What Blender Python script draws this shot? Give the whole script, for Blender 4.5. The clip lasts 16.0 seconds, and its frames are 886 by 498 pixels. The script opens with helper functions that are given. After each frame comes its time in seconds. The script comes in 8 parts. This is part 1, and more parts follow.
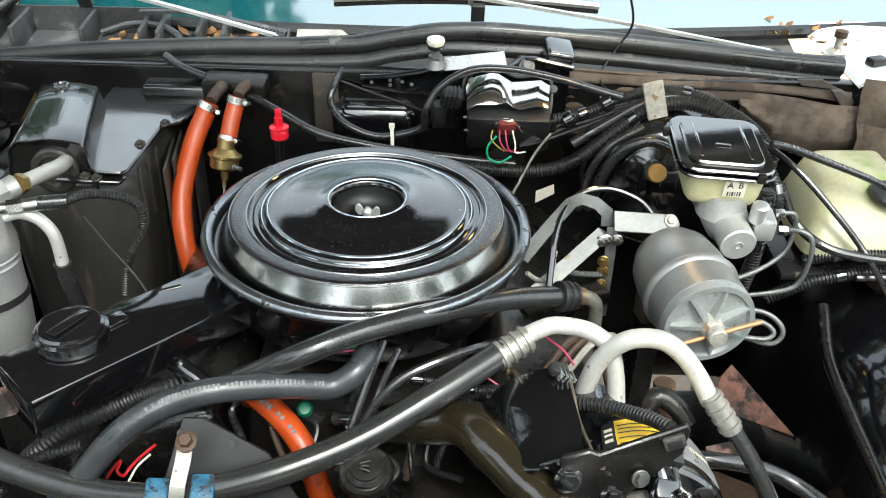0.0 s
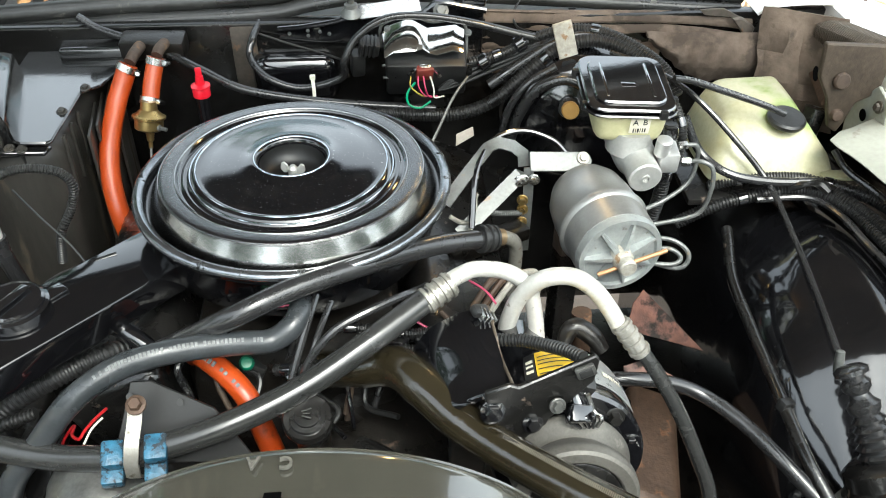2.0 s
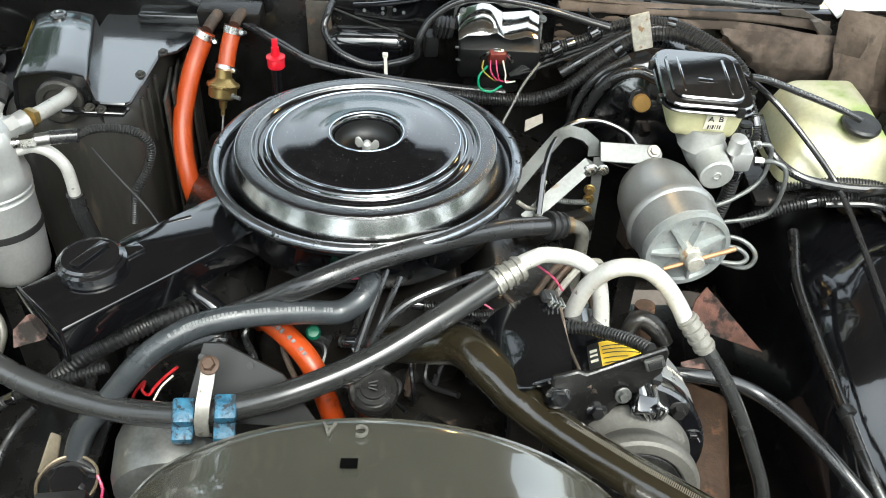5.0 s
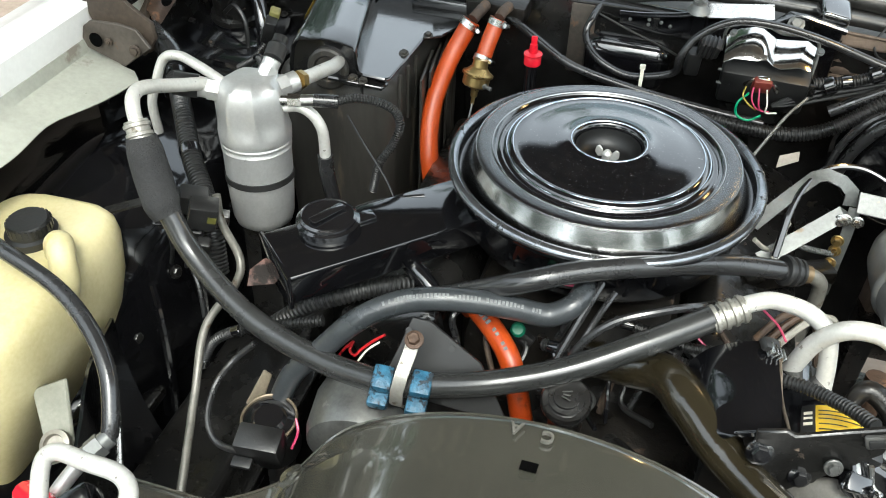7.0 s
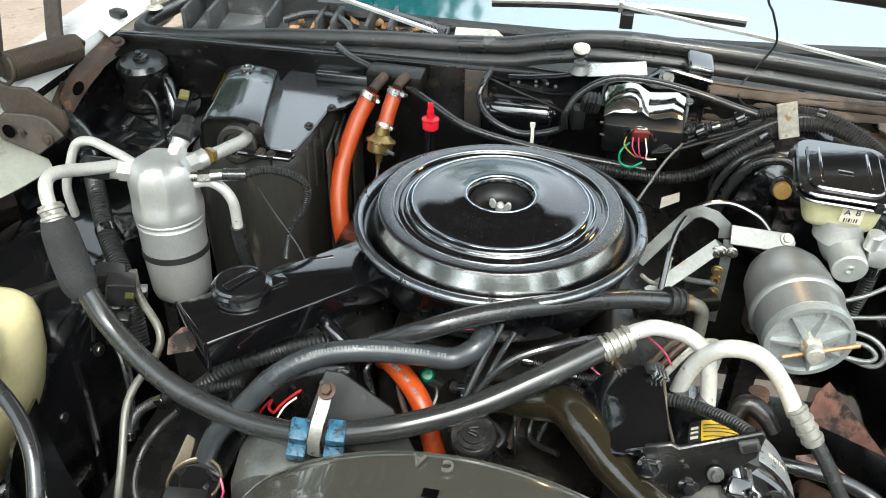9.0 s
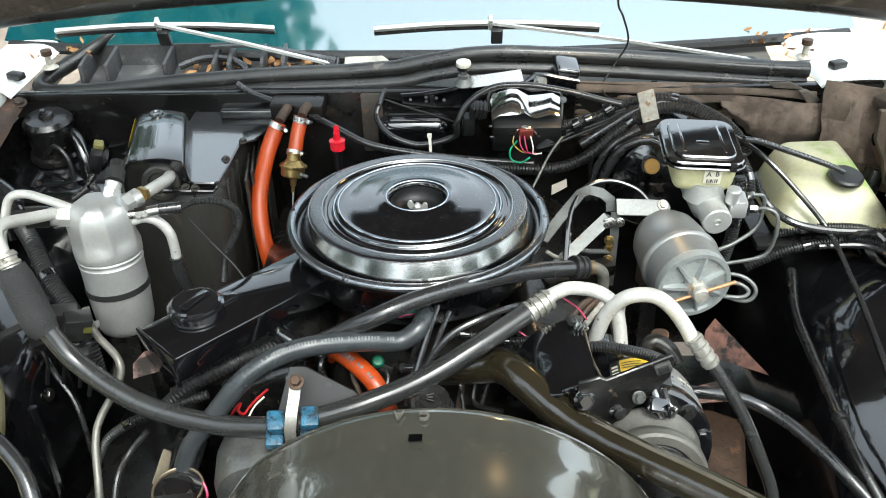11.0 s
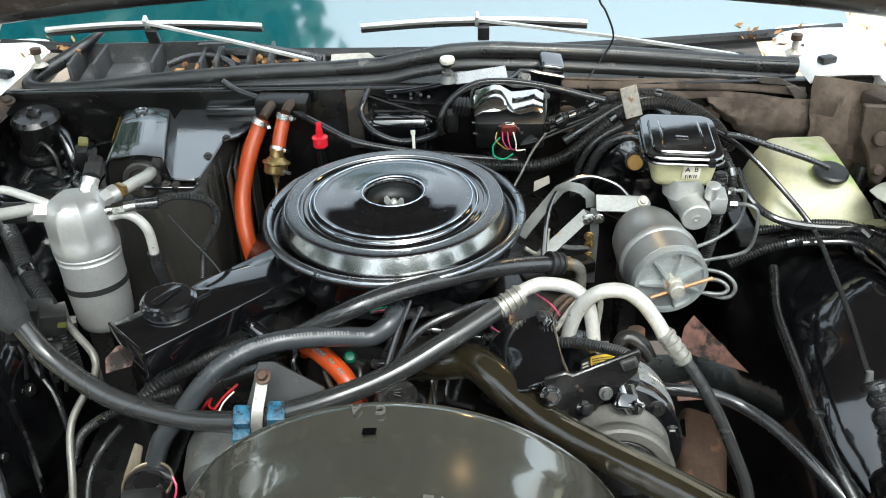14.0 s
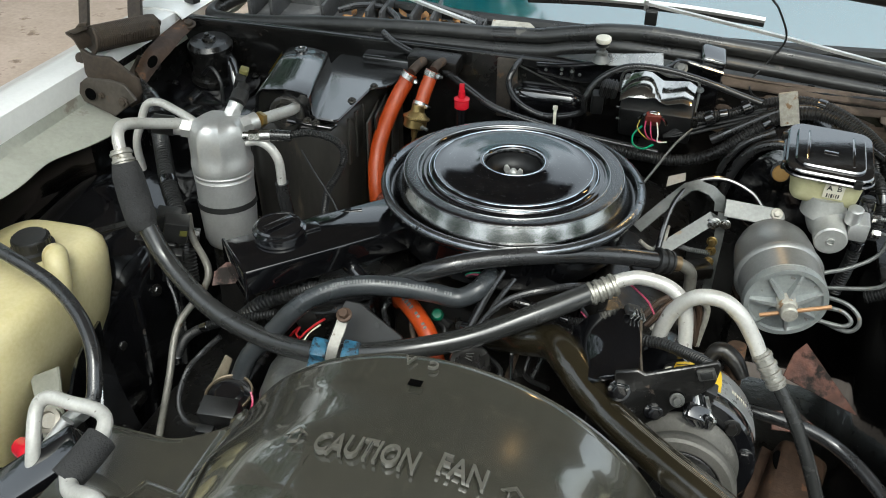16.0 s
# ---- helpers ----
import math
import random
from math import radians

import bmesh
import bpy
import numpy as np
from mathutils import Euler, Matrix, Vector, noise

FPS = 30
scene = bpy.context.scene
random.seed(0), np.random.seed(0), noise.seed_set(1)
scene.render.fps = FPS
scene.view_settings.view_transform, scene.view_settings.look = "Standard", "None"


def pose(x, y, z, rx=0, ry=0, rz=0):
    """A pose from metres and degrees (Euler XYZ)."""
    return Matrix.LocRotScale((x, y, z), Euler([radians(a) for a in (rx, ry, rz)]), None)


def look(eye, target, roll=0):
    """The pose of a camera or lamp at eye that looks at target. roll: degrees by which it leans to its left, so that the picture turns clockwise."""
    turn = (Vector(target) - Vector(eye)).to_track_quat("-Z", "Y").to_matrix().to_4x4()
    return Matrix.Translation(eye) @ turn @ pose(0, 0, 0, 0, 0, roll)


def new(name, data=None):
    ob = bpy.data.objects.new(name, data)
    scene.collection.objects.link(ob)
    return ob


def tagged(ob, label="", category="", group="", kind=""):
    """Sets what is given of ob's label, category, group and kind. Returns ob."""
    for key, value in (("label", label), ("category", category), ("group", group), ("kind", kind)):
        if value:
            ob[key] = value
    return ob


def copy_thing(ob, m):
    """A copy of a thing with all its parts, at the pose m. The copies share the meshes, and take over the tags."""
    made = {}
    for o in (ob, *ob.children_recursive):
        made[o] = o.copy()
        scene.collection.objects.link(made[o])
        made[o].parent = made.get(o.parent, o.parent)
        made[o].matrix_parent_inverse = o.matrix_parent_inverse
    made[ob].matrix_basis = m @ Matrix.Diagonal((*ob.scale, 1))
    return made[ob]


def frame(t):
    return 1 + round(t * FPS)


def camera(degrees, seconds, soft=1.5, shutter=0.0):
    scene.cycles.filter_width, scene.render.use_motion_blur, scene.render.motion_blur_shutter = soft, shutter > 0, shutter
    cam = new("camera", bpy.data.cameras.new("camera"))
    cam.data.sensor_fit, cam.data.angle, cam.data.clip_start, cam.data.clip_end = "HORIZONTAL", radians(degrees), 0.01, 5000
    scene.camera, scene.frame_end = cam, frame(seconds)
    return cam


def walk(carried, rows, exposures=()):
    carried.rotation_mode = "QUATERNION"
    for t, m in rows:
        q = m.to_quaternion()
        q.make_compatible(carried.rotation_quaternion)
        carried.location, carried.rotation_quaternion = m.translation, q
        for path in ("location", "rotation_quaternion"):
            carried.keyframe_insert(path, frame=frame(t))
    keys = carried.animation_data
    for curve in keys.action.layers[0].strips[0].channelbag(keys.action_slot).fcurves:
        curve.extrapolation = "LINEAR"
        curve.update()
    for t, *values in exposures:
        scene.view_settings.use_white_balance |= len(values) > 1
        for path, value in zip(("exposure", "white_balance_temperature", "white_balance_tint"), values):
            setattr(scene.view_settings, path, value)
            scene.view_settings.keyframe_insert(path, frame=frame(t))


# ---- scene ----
cam = camera(53.7, 16.0, soft=1.0)

PATH = [
    (0, (0.083, -0.87, 1.479), (0.093, 0.809, 0.393), 1.7),
    (0.5, (0.061, -0.896, 1.501), (0.076, 0.712, 0.311), 1.4),
    (1, (0.063, -0.904, 1.523), (0.06, 0.677, 0.298), 0.3),
    (1.5, (0.076, -0.896, 1.535), (0.112, 0.677, 0.301), 0.1),
    (2, (0.102, -0.895, 1.537), (0.241, 0.674, 0.304), 0.7),
    (2.5, (0.116, -0.903, 1.529), (0.38, 0.649, 0.295), 1.3),
    (3, (0.11, -0.918, 1.536), (0.455, 0.586, 0.263), 1.1),
    (3.2, (0.104, -0.922, 1.534), (0.463, 0.57, 0.251), 0.8),
    (5.3, (0.056, -0.899, 1.536), (0.036, 0.66, 0.283), 2.9),
    (5.5, (0.055, -0.898, 1.534), (-0.026, 0.662, 0.285), 2.8),
    (6, (0.052, -0.897, 1.534), (-0.179, 0.646, 0.282), 2.3),
    (6.5, (0.053, -0.896, 1.525), (-0.3, 0.625, 0.275), 2.0),
    (7, (0.056, -0.899, 1.534), (-0.364, 0.586, 0.263), 2.2),
    (7.5, (0.075, -0.898, 1.539), (-0.384, 0.587, 0.28), 2.0),
    (8, (0.101, -0.898, 1.54), (-0.364, 0.626, 0.331), 1.4),
    (8.5, (0.118, -0.91, 1.552), (-0.298, 0.652, 0.375), 0.7),
    (9, (0.109, -0.949, 1.564), (-0.201, 0.659, 0.416), 0.9),
    (9.5, (0.095, -1.002, 1.574), (-0.097, 0.64, 0.448), 1.1),
    (9.7, (0.09, -1.025, 1.579), (-0.061, 0.624, 0.457), 0.9),
    (11.8, (0.037, -1.097, 1.599), (0.03, 0.615, 0.564), -1.6),
    (12, (0.034, -1.097, 1.598), (0.031, 0.624, 0.58), -1.6),
    (12.5, (0.032, -1.097, 1.597), (0.034, 0.636, 0.599), -1.5),
    (13, (0.031, -1.097, 1.596), (0.046, 0.629, 0.585), -1.4),
    (13.5, (0.063, -1.1, 1.594), (0.047, 0.6, 0.541), -1.8),
    (14, (0.115, -1.093, 1.587), (0.043, 0.588, 0.506), -1.9),
    (14.5, (0.173, -1.076, 1.58), (0.038, 0.595, 0.49), -1.3),
    (15, (0.201, -1.069, 1.57), (-0.044, 0.595, 0.487), -0.6),
    (15.5, (0.206, -1.075, 1.572), (-0.175, 0.556, 0.479), -0.1),
    (16, (0.209, -1.084, 1.57), (-0.25, 0.511, 0.454), 0.8),
]
walk(cam, [(t, look(eye, target, roll)) for t, eye, target, roll in PATH], exposures=[(0.0, 1.95, 6400, 1), (1.5, 2.20, 6400, 1), (2.5, 1.95, 6400, 1), (3.0, 1.38, 6400, 1), (5.5, 2.24, 6400, 1), (7.5, 1.94, 6400, 1), (8.5, 1.95, 6400, 1), (9.5, 2.12, 6350, 1), (12.5, 1.76, 6250, 1), (14.5, 1.80, 6200, 1), (16.0, 1.22, 6350, 1)])

# ---- daylight ----
world = bpy.data.worlds.new("sky")
scene.world = world
world.use_nodes = True
wn = world.node_tree
sky = wn.nodes.new("ShaderNodeTexSky")
sky.sky_type, sky.sun_disc = "NISHITA", False
sky.sun_elevation, sky.sun_rotation = radians(55), radians(160)
sky.air_density, sky.dust_density, sky.ozone_density = 1.0, 3.0, 1.0
back = wn.nodes["Background"]
pale = wn.nodes.new("ShaderNodeHueSaturation")
pale.inputs["Saturation"].default_value, pale.inputs["Value"].default_value = 0.30, 1.15
wn.links.new(sky.outputs["Color"], pale.inputs["Color"])
wn.links.new(pale.outputs["Color"], back.inputs["Color"])
back.inputs["Strength"].default_value = 0.15
sun_data = bpy.data.lights.new("sun", "SUN")
sun_data.energy, sun_data.angle, sun_data.color = 0.35, radians(12), (1.0, 0.96, 0.9)
sun = new("sun", sun_data)
sun.matrix_world = look((0.8, -2.0, 4.0), (0, 0, 0))


# ---- builders ----
def part(name, bm, material, parent=None, label="", sharp=35):
    """One bmesh as one mesh object, its coordinates in the world, under a thing or a part."""
    bmesh.ops.recalc_face_normals(bm, faces=bm.faces)
    for f in bm.faces:
        f.smooth = True
    for e in bm.edges:
        if len(e.link_faces) == 2 and e.calc_face_angle(0) > radians(sharp):
            e.smooth = False
    me = bpy.data.meshes.new(name)
    bm.to_mesh(me)
    bm.free()
    me.materials.append(material)
    ob = new(name, me)
    if parent is not None:
        ob.parent = parent
        base = parent.matrix_basis if parent.parent is None else Matrix()
        ob.matrix_parent_inverse = base.inverted()
    if label:
        ob["label"] = label
    return ob


def thing(name, at, label, category, group="", kind=""):
    """An Empty at the base of a thing; its parts go under it."""
    ob = new(name)
    ob.empty_display_size = 0.02
    ob.matrix_basis = Matrix.Translation(at)
    return tagged(ob, label, category, group, kind)


def smooth_line(points, per=8):
    """A Catmull-Rom line through the points."""
    p = [Vector(q) for q in points]
    p = [p[0] * 2 - p[1]] + p + [p[-1] * 2 - p[-2]]
    out = []
    for i in range(1, len(p) - 2):
        a, b, c, d = p[i - 1:i + 3]
        for k in range(per):
            t = k / per
            out.append(0.5 * (2 * b + (c - a) * t + (2 * a - 5 * b + 4 * c - d) * t * t + (3 * b - a - 3 * c + d) * t ** 3))
    out.append(p[-2])
    return out


def even(line, step):
    """The line again, in even steps."""
    out, left = [line[0]], step
    for a, b in zip(line, line[1:]):
        length = (b - a).length
        at = left
        while at <= length:
            out.append(a.lerp(b, at / length))
            at += step
        left = at - length
    return out


def tube(points, r, seg=12, per=8, ribs=None, flat=1.0, bm=None, wave=0.0):
    """A bent tube; r is a radius or a list along the points; ribs: (pitch, depth) of a corrugated one."""
    bm = bm or bmesh.new()
    line = smooth_line(points, per) if len(points) > 2 else [Vector(q) for q in points]
    if ribs:
        line = even(line, ribs[0] / 4)
    n = len(line)
    t0 = (line[1] - line[0]).normalized()
    side = t0.orthogonal().normalized()
    rings = []
    for i, p in enumerate(line):
        t = (line[min(i + 1, n - 1)] - line[max(i - 1, 0)]).normalized()
        side = (side - t * side.dot(t)).normalized()
        up = t.cross(side)
        if isinstance(r, (list, tuple)):
            f = i / (n - 1) * (len(r) - 1)
            k = min(int(f), len(r) - 2)
            rad = r[k] * (1 - f + k) + r[k + 1] * (f - k)
        else:
            rad = r
        if ribs:
            rad -= ribs[1] * (1.0, 1.0, 0.0, 0.0)[i % 4]
        if wave:
            rad *= 1 + wave * noise.noise(p * 40)
        rings.append([bm.verts.new(p + rad * (side * math.cos(a) + up * math.sin(a) * flat)) for a in [2 * math.pi * j / seg for j in range(seg)]])
    for a, b in zip(rings, rings[1:]):
        for j in range(seg):
            bm.faces.new((a[j], a[(j + 1) % seg], b[(j + 1) % seg], b[j]))
    bm.faces.new(rings[0][::-1])
    bm.faces.new(rings[-1])
    return bm


def lathe(profile, at, axis=(0, 0, 1), seg=32, bm=None, squash=(1, 1), ring=False):
    """Profile rows (radius, height) turned round an axis through at."""
    bm = bm or bmesh.new()
    q = Vector((0, 0, 1)).rotation_difference(Vector(axis).normalized())
    at = Vector(at)
    rings = []
    for rad, h in profile:
        if rad < 1e-6:
            rings.append([bm.verts.new(at + q @ Vector((0, 0, h)))])
        else:
            rings.append([bm.verts.new(at + q @ Vector((rad * squash[0] * math.cos(a), rad * squash[1] * math.sin(a), h))) for a in [2 * math.pi * j / seg for j in range(seg)]])
    for a, b in list(zip(rings, rings[1:])) + ([(rings[-1], rings[0])] if ring else []):
        for j in range(seg):
            k = (j + 1) % seg
            if len(a) == 1 and len(b) == 1:
                continue
            if len(a) == 1:
                bm.faces.new((a[0], b[k], b[j]))
            elif len(b) == 1:
                bm.faces.new((a[j], a[k], b[0]))
            else:
                bm.faces.new((a[j], a[k], b[k], b[j]))
    for end, flip in ((rings[0], True), (rings[-1], False)):
        if len(end) > 1 and not ring:
            bm.faces.new(end[::-1] if flip else end)
    return bm


def box(size, at, turn=(0, 0, 0), bevel=0.004, bm=None, steps=2, shape=None):
    """A rounded block; shape moves its corners, given in the unit cube, before rounding."""
    own = bmesh.new()
    bmesh.ops.create_cube(own, size=1)
    for v in own.verts:
        c = shape(v.co.copy()) if shape else v.co
        v.co = Vector((c[0] * size[0], c[1] * size[1], c[2] * size[2]))
    if bevel:
        bmesh.ops.bevel(own, geom=own.edges[:], offset=bevel, segments=steps, affect="EDGES", profile=0.5, clamp_overlap=True)
    own.transform(pose(*at, *turn))
    return merged(bm, own)


def merged(bm, own):
    """Adds one bmesh to another."""
    if bm is None:
        return own
    me = bpy.data.meshes.new("scratch")
    own.to_mesh(me)
    own.free()
    bm.from_mesh(me)
    bpy.data.meshes.remove(me)
    return bm


def slab(outline, thick, m, bevel=0.0015, bm=None):
    """A flat plate cut to an outline in its own x and y, thick in z, at the pose m."""
    own = bmesh.new()
    face = own.faces.new([own.verts.new((x, y, 0)) for x, y in outline])
    top = bmesh.ops.extrude_face_region(own, geom=[face])
    for v in top["geom"]:
        if isinstance(v, bmesh.types.BMVert):
            v.co.z += thick
    if bevel:
        bmesh.ops.bevel(own, geom=own.edges[:], offset=bevel, segments=1, affect="EDGES", clamp_overlap=True)
    own.transform(m)
    return merged(bm, own)


def strip(points, width, thick, up=(0, 0, 1), bm=None):
    """A flat bar bent along points; width lies across it and up."""
    own = bmesh.new()
    p = [Vector(q) for q in points]
    rings = []
    for i, q in enumerate(p):
        t = (p[min(i + 1, len(p) - 1)] - p[max(i - 1, 0)]).normalized()
        u = (Vector(up) - t * Vector(up).dot(t)).normalized()
        s = t.cross(u)
        rings.append([own.verts.new(q + s * a * width / 2 + u * b * thick / 2) for a, b in ((-1, -1), (1, -1), (1, 1), (-1, 1))])
    for a, b in zip(rings, rings[1:]):
        for j in range(4):
            own.faces.new((a[j], a[(j + 1) % 4], b[(j + 1) % 4], b[j]))
    own.faces.new(rings[0][::-1])
    own.faces.new(rings[-1])
    return merged(bm, own)


def bolt(at, axis=(0, 0, 1), r=0.006, h=0.005, washer=True, bm=None):
    """A hexagon head on its washer."""
    bm = bm or bmesh.new()
    if washer:
        lathe([(r * 1.5, -0.001), (r * 1.5, 0.0012), (r * 1.4, 0.0016)], at, axis, 14, bm)
    lathe([(r, 0.001), (r, h * 0.8), (r * 0.85, h)], at, axis, 6, bm)
    return bm


def sheet(rows, thick=0.0, bm=None):
    """A surface through rows of points, each row as long; thick gives it a back."""
    own = bmesh.new()
    v = [[own.verts.new(q) for q in row] for row in rows]
    for a, b in zip(v, v[1:]):
        for j in range(len(a) - 1):
            own.faces.new((a[j], a[j + 1], b[j + 1], b[j]))
    if thick:
        bmesh.ops.recalc_face_normals(own, faces=own.faces)
        bmesh.ops.solidify(own, geom=own.faces[:], thickness=thick)
    return merged(bm, own)


def dense(outline_rows, nu, nv):
    """Smooth rows and columns between a coarse grid of points."""
    rows = [smooth_line(r, nu) for r in outline_rows]
    cols = [smooth_line([r[i] for r in rows], nv) for i in range(len(rows[0]))]
    return [[c[k] for c in cols] for k in range(len(cols[0]))]


def words(name, text, size, m, material, parent, depth=0.0006, label="", bold=0.0):
    """Lettering with the built-in font as a mesh."""
    cu = bpy.data.curves.new(name, "FONT")
    cu.body, cu.size, cu.extrude, cu.align_x, cu.align_y, cu.offset = text, size, depth, "CENTER", "CENTER", bold
    cu.resolution_u, cu.bevel_depth, cu.bevel_resolution = 3, depth * 0.35, 1
    ob = new("scratch_text", cu)
    bpy.context.view_layer.update()
    me = bpy.data.meshes.new_from_object(ob.evaluated_get(bpy.context.evaluated_depsgraph_get()))
    bpy.data.objects.remove(ob)
    bpy.data.curves.remove(cu)
    bm = bmesh.new()
    bm.from_mesh(me)
    bpy.data.meshes.remove(me)
    bm.transform(m)
    return part(name, bm, material, parent, label)


# ---- materials ----
def surface(name, low, high, rough=0.4, metal=0.0, grain=25.0, bump=0.08, fine=220.0, rvar=0.12, coat=0.0, spots=None, spot_scale=90.0, spot_cut=0.62, spec=0.5, stretch=(1, 1, 1), through_light=0.0, coat_ior=1.5):
    """A procedural surface: two colours mixed by a broad and a fine noise, uneven gloss, fine relief, and spots of dirt or wear."""
    m = bpy.data.materials.new(name)
    m.use_nodes = True
    nt = m.node_tree
    n, link = nt.nodes, nt.links
    p = n["Principled BSDF"]
    co = n.new("ShaderNodeTexCoord")
    mp = n.new("ShaderNodeMapping")
    mp.inputs["Scale"].default_value = stretch
    link.new(co.outputs["Object"], mp.inputs["Vector"])

    def grainy(scale, detail):
        t = n.new("ShaderNodeTexNoise")
        t.inputs["Scale"].default_value, t.inputs["Detail"].default_value, t.inputs["Roughness"].default_value = scale, detail, 0.6
        link.new(mp.outputs["Vector"], t.inputs["Vector"])
        return t

    broad, small = grainy(grain, 6), grainy(fine, 3)
    both = n.new("ShaderNodeMix")
    both.inputs["Factor"].default_value = 0.35
    link.new(broad.outputs["Fac"], both.inputs["A"])
    link.new(small.outputs["Fac"], both.inputs["B"])
    ramp = n.new("ShaderNodeValToRGB")
    ramp.color_ramp.elements[0].position, ramp.color_ramp.elements[1].position = 0.35, 0.65
    ramp.color_ramp.elements[0].color, ramp.color_ramp.elements[1].color = (*low, 1), (*high, 1)
    link.new(both.outputs["Result"], ramp.inputs["Fac"])
    colour = ramp.outputs["Color"]
    rr = n.new("ShaderNodeMapRange")
    rr.inputs["From Min"].default_value, rr.inputs["From Max"].default_value = 0.3, 0.7
    rr.inputs["To Min"].default_value, rr.inputs["To Max"].default_value = max(rough - rvar, 0.03), min(rough + rvar, 1)
    link.new(broad.outputs["Fac"], rr.inputs["Value"])
    gloss = rr.outputs["Result"]
    if spots:
        dots = grainy(spot_scale, 8)
        cut = n.new("ShaderNodeMapRange")
        cut.inputs["From Min"].default_value, cut.inputs["From Max"].default_value = spot_cut, spot_cut + 0.06
        link.new(dots.outputs["Fac"], cut.inputs["Value"])
        mix = n.new("ShaderNodeMix")
        mix.data_type = "RGBA"
        mix.inputs["B"].default_value = (*spots, 1)
        link.new(cut.outputs["Result"], mix.inputs["Factor"])
        link.new(colour, mix.inputs["A"])
        colour = mix.outputs["Result"]
        add = n.new("ShaderNodeMath")
        add.operation = "MULTIPLY_ADD"
        add.inputs[1].default_value = 0.35
        link.new(cut.outputs["Result"], add.inputs[0])
        link.new(gloss, add.inputs[2])
        gloss = add.outputs["Value"]
    link.new(colour, p.inputs["Base Color"])
    link.new(gloss, p.inputs["Roughness"])
    p.inputs["Metallic"].default_value = metal
    p.inputs["Specular IOR Level"].default_value = spec
    p.inputs["Coat Weight"].default_value = coat
    p.inputs["Coat Roughness"].default_value = 0.05
    p.inputs["Coat IOR"].default_value = coat_ior
    if through_light:
        p.inputs["Subsurface Weight"].default_value = through_light
        p.inputs["Subsurface Radius"].default_value = (0.03, 0.025, 0.012)
        p.inputs["Subsurface Scale"].default_value = 0.3
    b = n.new("ShaderNodeBump")
    b.inputs["Strength"].default_value, b.inputs["Distance"].default_value = bump, 0.002
    link.new(small.outputs["Fac"], b.inputs["Height"])
    link.new(b.outputs["Normal"], p.inputs["Normal"])
    link.new(b.outputs["Normal"], p.inputs["Coat Normal"])
    return m


BLACK_PAINT = surface("black_gloss_paint", (0.004, 0.004, 0.005), (0.006, 0.006, 0.007), 0.16, 0, 12, 0.05, 150, 0.06, 1.0, (0.05, 0.048, 0.045), 260, 0.72, coat_ior=1.75)
LID_PAINT = surface("lid_black_paint", (0.003, 0.003, 0.004), (0.006, 0.006, 0.007), 0.05, 0, 14, 0.035, 420, 0.03, 1.0, (0.16, 0.16, 0.16), 420, 0.64, coat_ior=1.6)
LID_PEBBLE = surface("pebbled_black_paint", (0.003, 0.003, 0.004), (0.007, 0.007, 0.008), 0.07, 0, 30, 0.38, 480, 0.04, 1.0, (0.12, 0.12, 0.12), 420, 0.67, coat_ior=2.0)
# pale metal colour stands in for the sky mirrored in the black lip
LIP_SHEEN = surface("lip_sky_sheen", (0.17, 0.18, 0.195), (0.32, 0.335, 0.355), 0.14, 0.9, 60, 0.12, 420, 0.05, 0, (0.03, 0.03, 0.03), 60, 0.60)
PAN_BLACK = surface("pan_black_enamel", (0.003, 0.003, 0.0035), (0.005, 0.005, 0.006), 0.09, 0, 12, 0.02, 200, 0.03, 0.6, (0.03, 0.03, 0.03), 260, 0.74)
# bright metals for highlights on the black lid's edges and bevel
BEAD_BRIGHT = surface("bead_highlight", (0.50, 0.55, 0.60), (0.66, 0.71, 0.76), 0.16, 1.0, 20, 0.04, 200, 0.04)
LID_BEVEL = surface("bevel_sky_sheen", (0.30, 0.30, 0.295), (0.42, 0.42, 0.41), 0.17, 1.0, 16, 0.05, 200, 0.05, 0, (0.08, 0.08, 0.08), 240, 0.68)
LID_SHEET = surface("reservoir_lid_paint", (0.006, 0.006, 0.007), (0.01, 0.01, 0.011), 0.1, 0, 14, 0.03, 200, 0.04, 1.0, (0.08, 0.08, 0.08), 260, 0.72, coat_ior=2.6)
CHROME = surface("polished_steel", (0.62, 0.61, 0.58), (0.8, 0.79, 0.76), 0.10, 1.0, 20, 0.06, 160, 0.05, 0, (0.3, 0.25, 0.17), 60, 0.68)
CASE_BLACK = surface("case_black_plastic", (0.006, 0.006, 0.0065), (0.012, 0.012, 0.012), 0.17, 0, 10, 0.04, 140, 0.05, 1.0, (0.05, 0.05, 0.045), 200, 0.72, coat_ior=1.6)
CASE_DULL = surface("case_dull_plastic", (0.020, 0.019, 0.017), (0.045, 0.042, 0.037), 0.38, 0, 8, 0.15, 160, 0.1, 0, (0.09, 0.075, 0.055), 26, 0.6, stretch=(1, 1, 0.2))
GREY_RUST = surface("grey_rusty_steel", (0.05, 0.045, 0.038), (0.12, 0.10, 0.085), 0.6, 0.3, 14, 0.4, 120, 0.15, 0, (0.2, 0.12, 0.07), 30, 0.6)
BLACK_PLASTIC = surface("black_plastic", (0.008, 0.008, 0.008), (0.02, 0.02, 0.02), 0.38, 0, 20, 0.12, 300, 0.12, 0, (0.06, 0.055, 0.05), 60, 0.68)
BLACK_METAL = surface("dirty_black_metal", (0.006, 0.006, 0.006), (0.018, 0.017, 0.016), 0.27, 0.2, 18, 0.25, 160, 0.12, 0.3, (0.12, 0.09, 0.07), 60, 0.66)
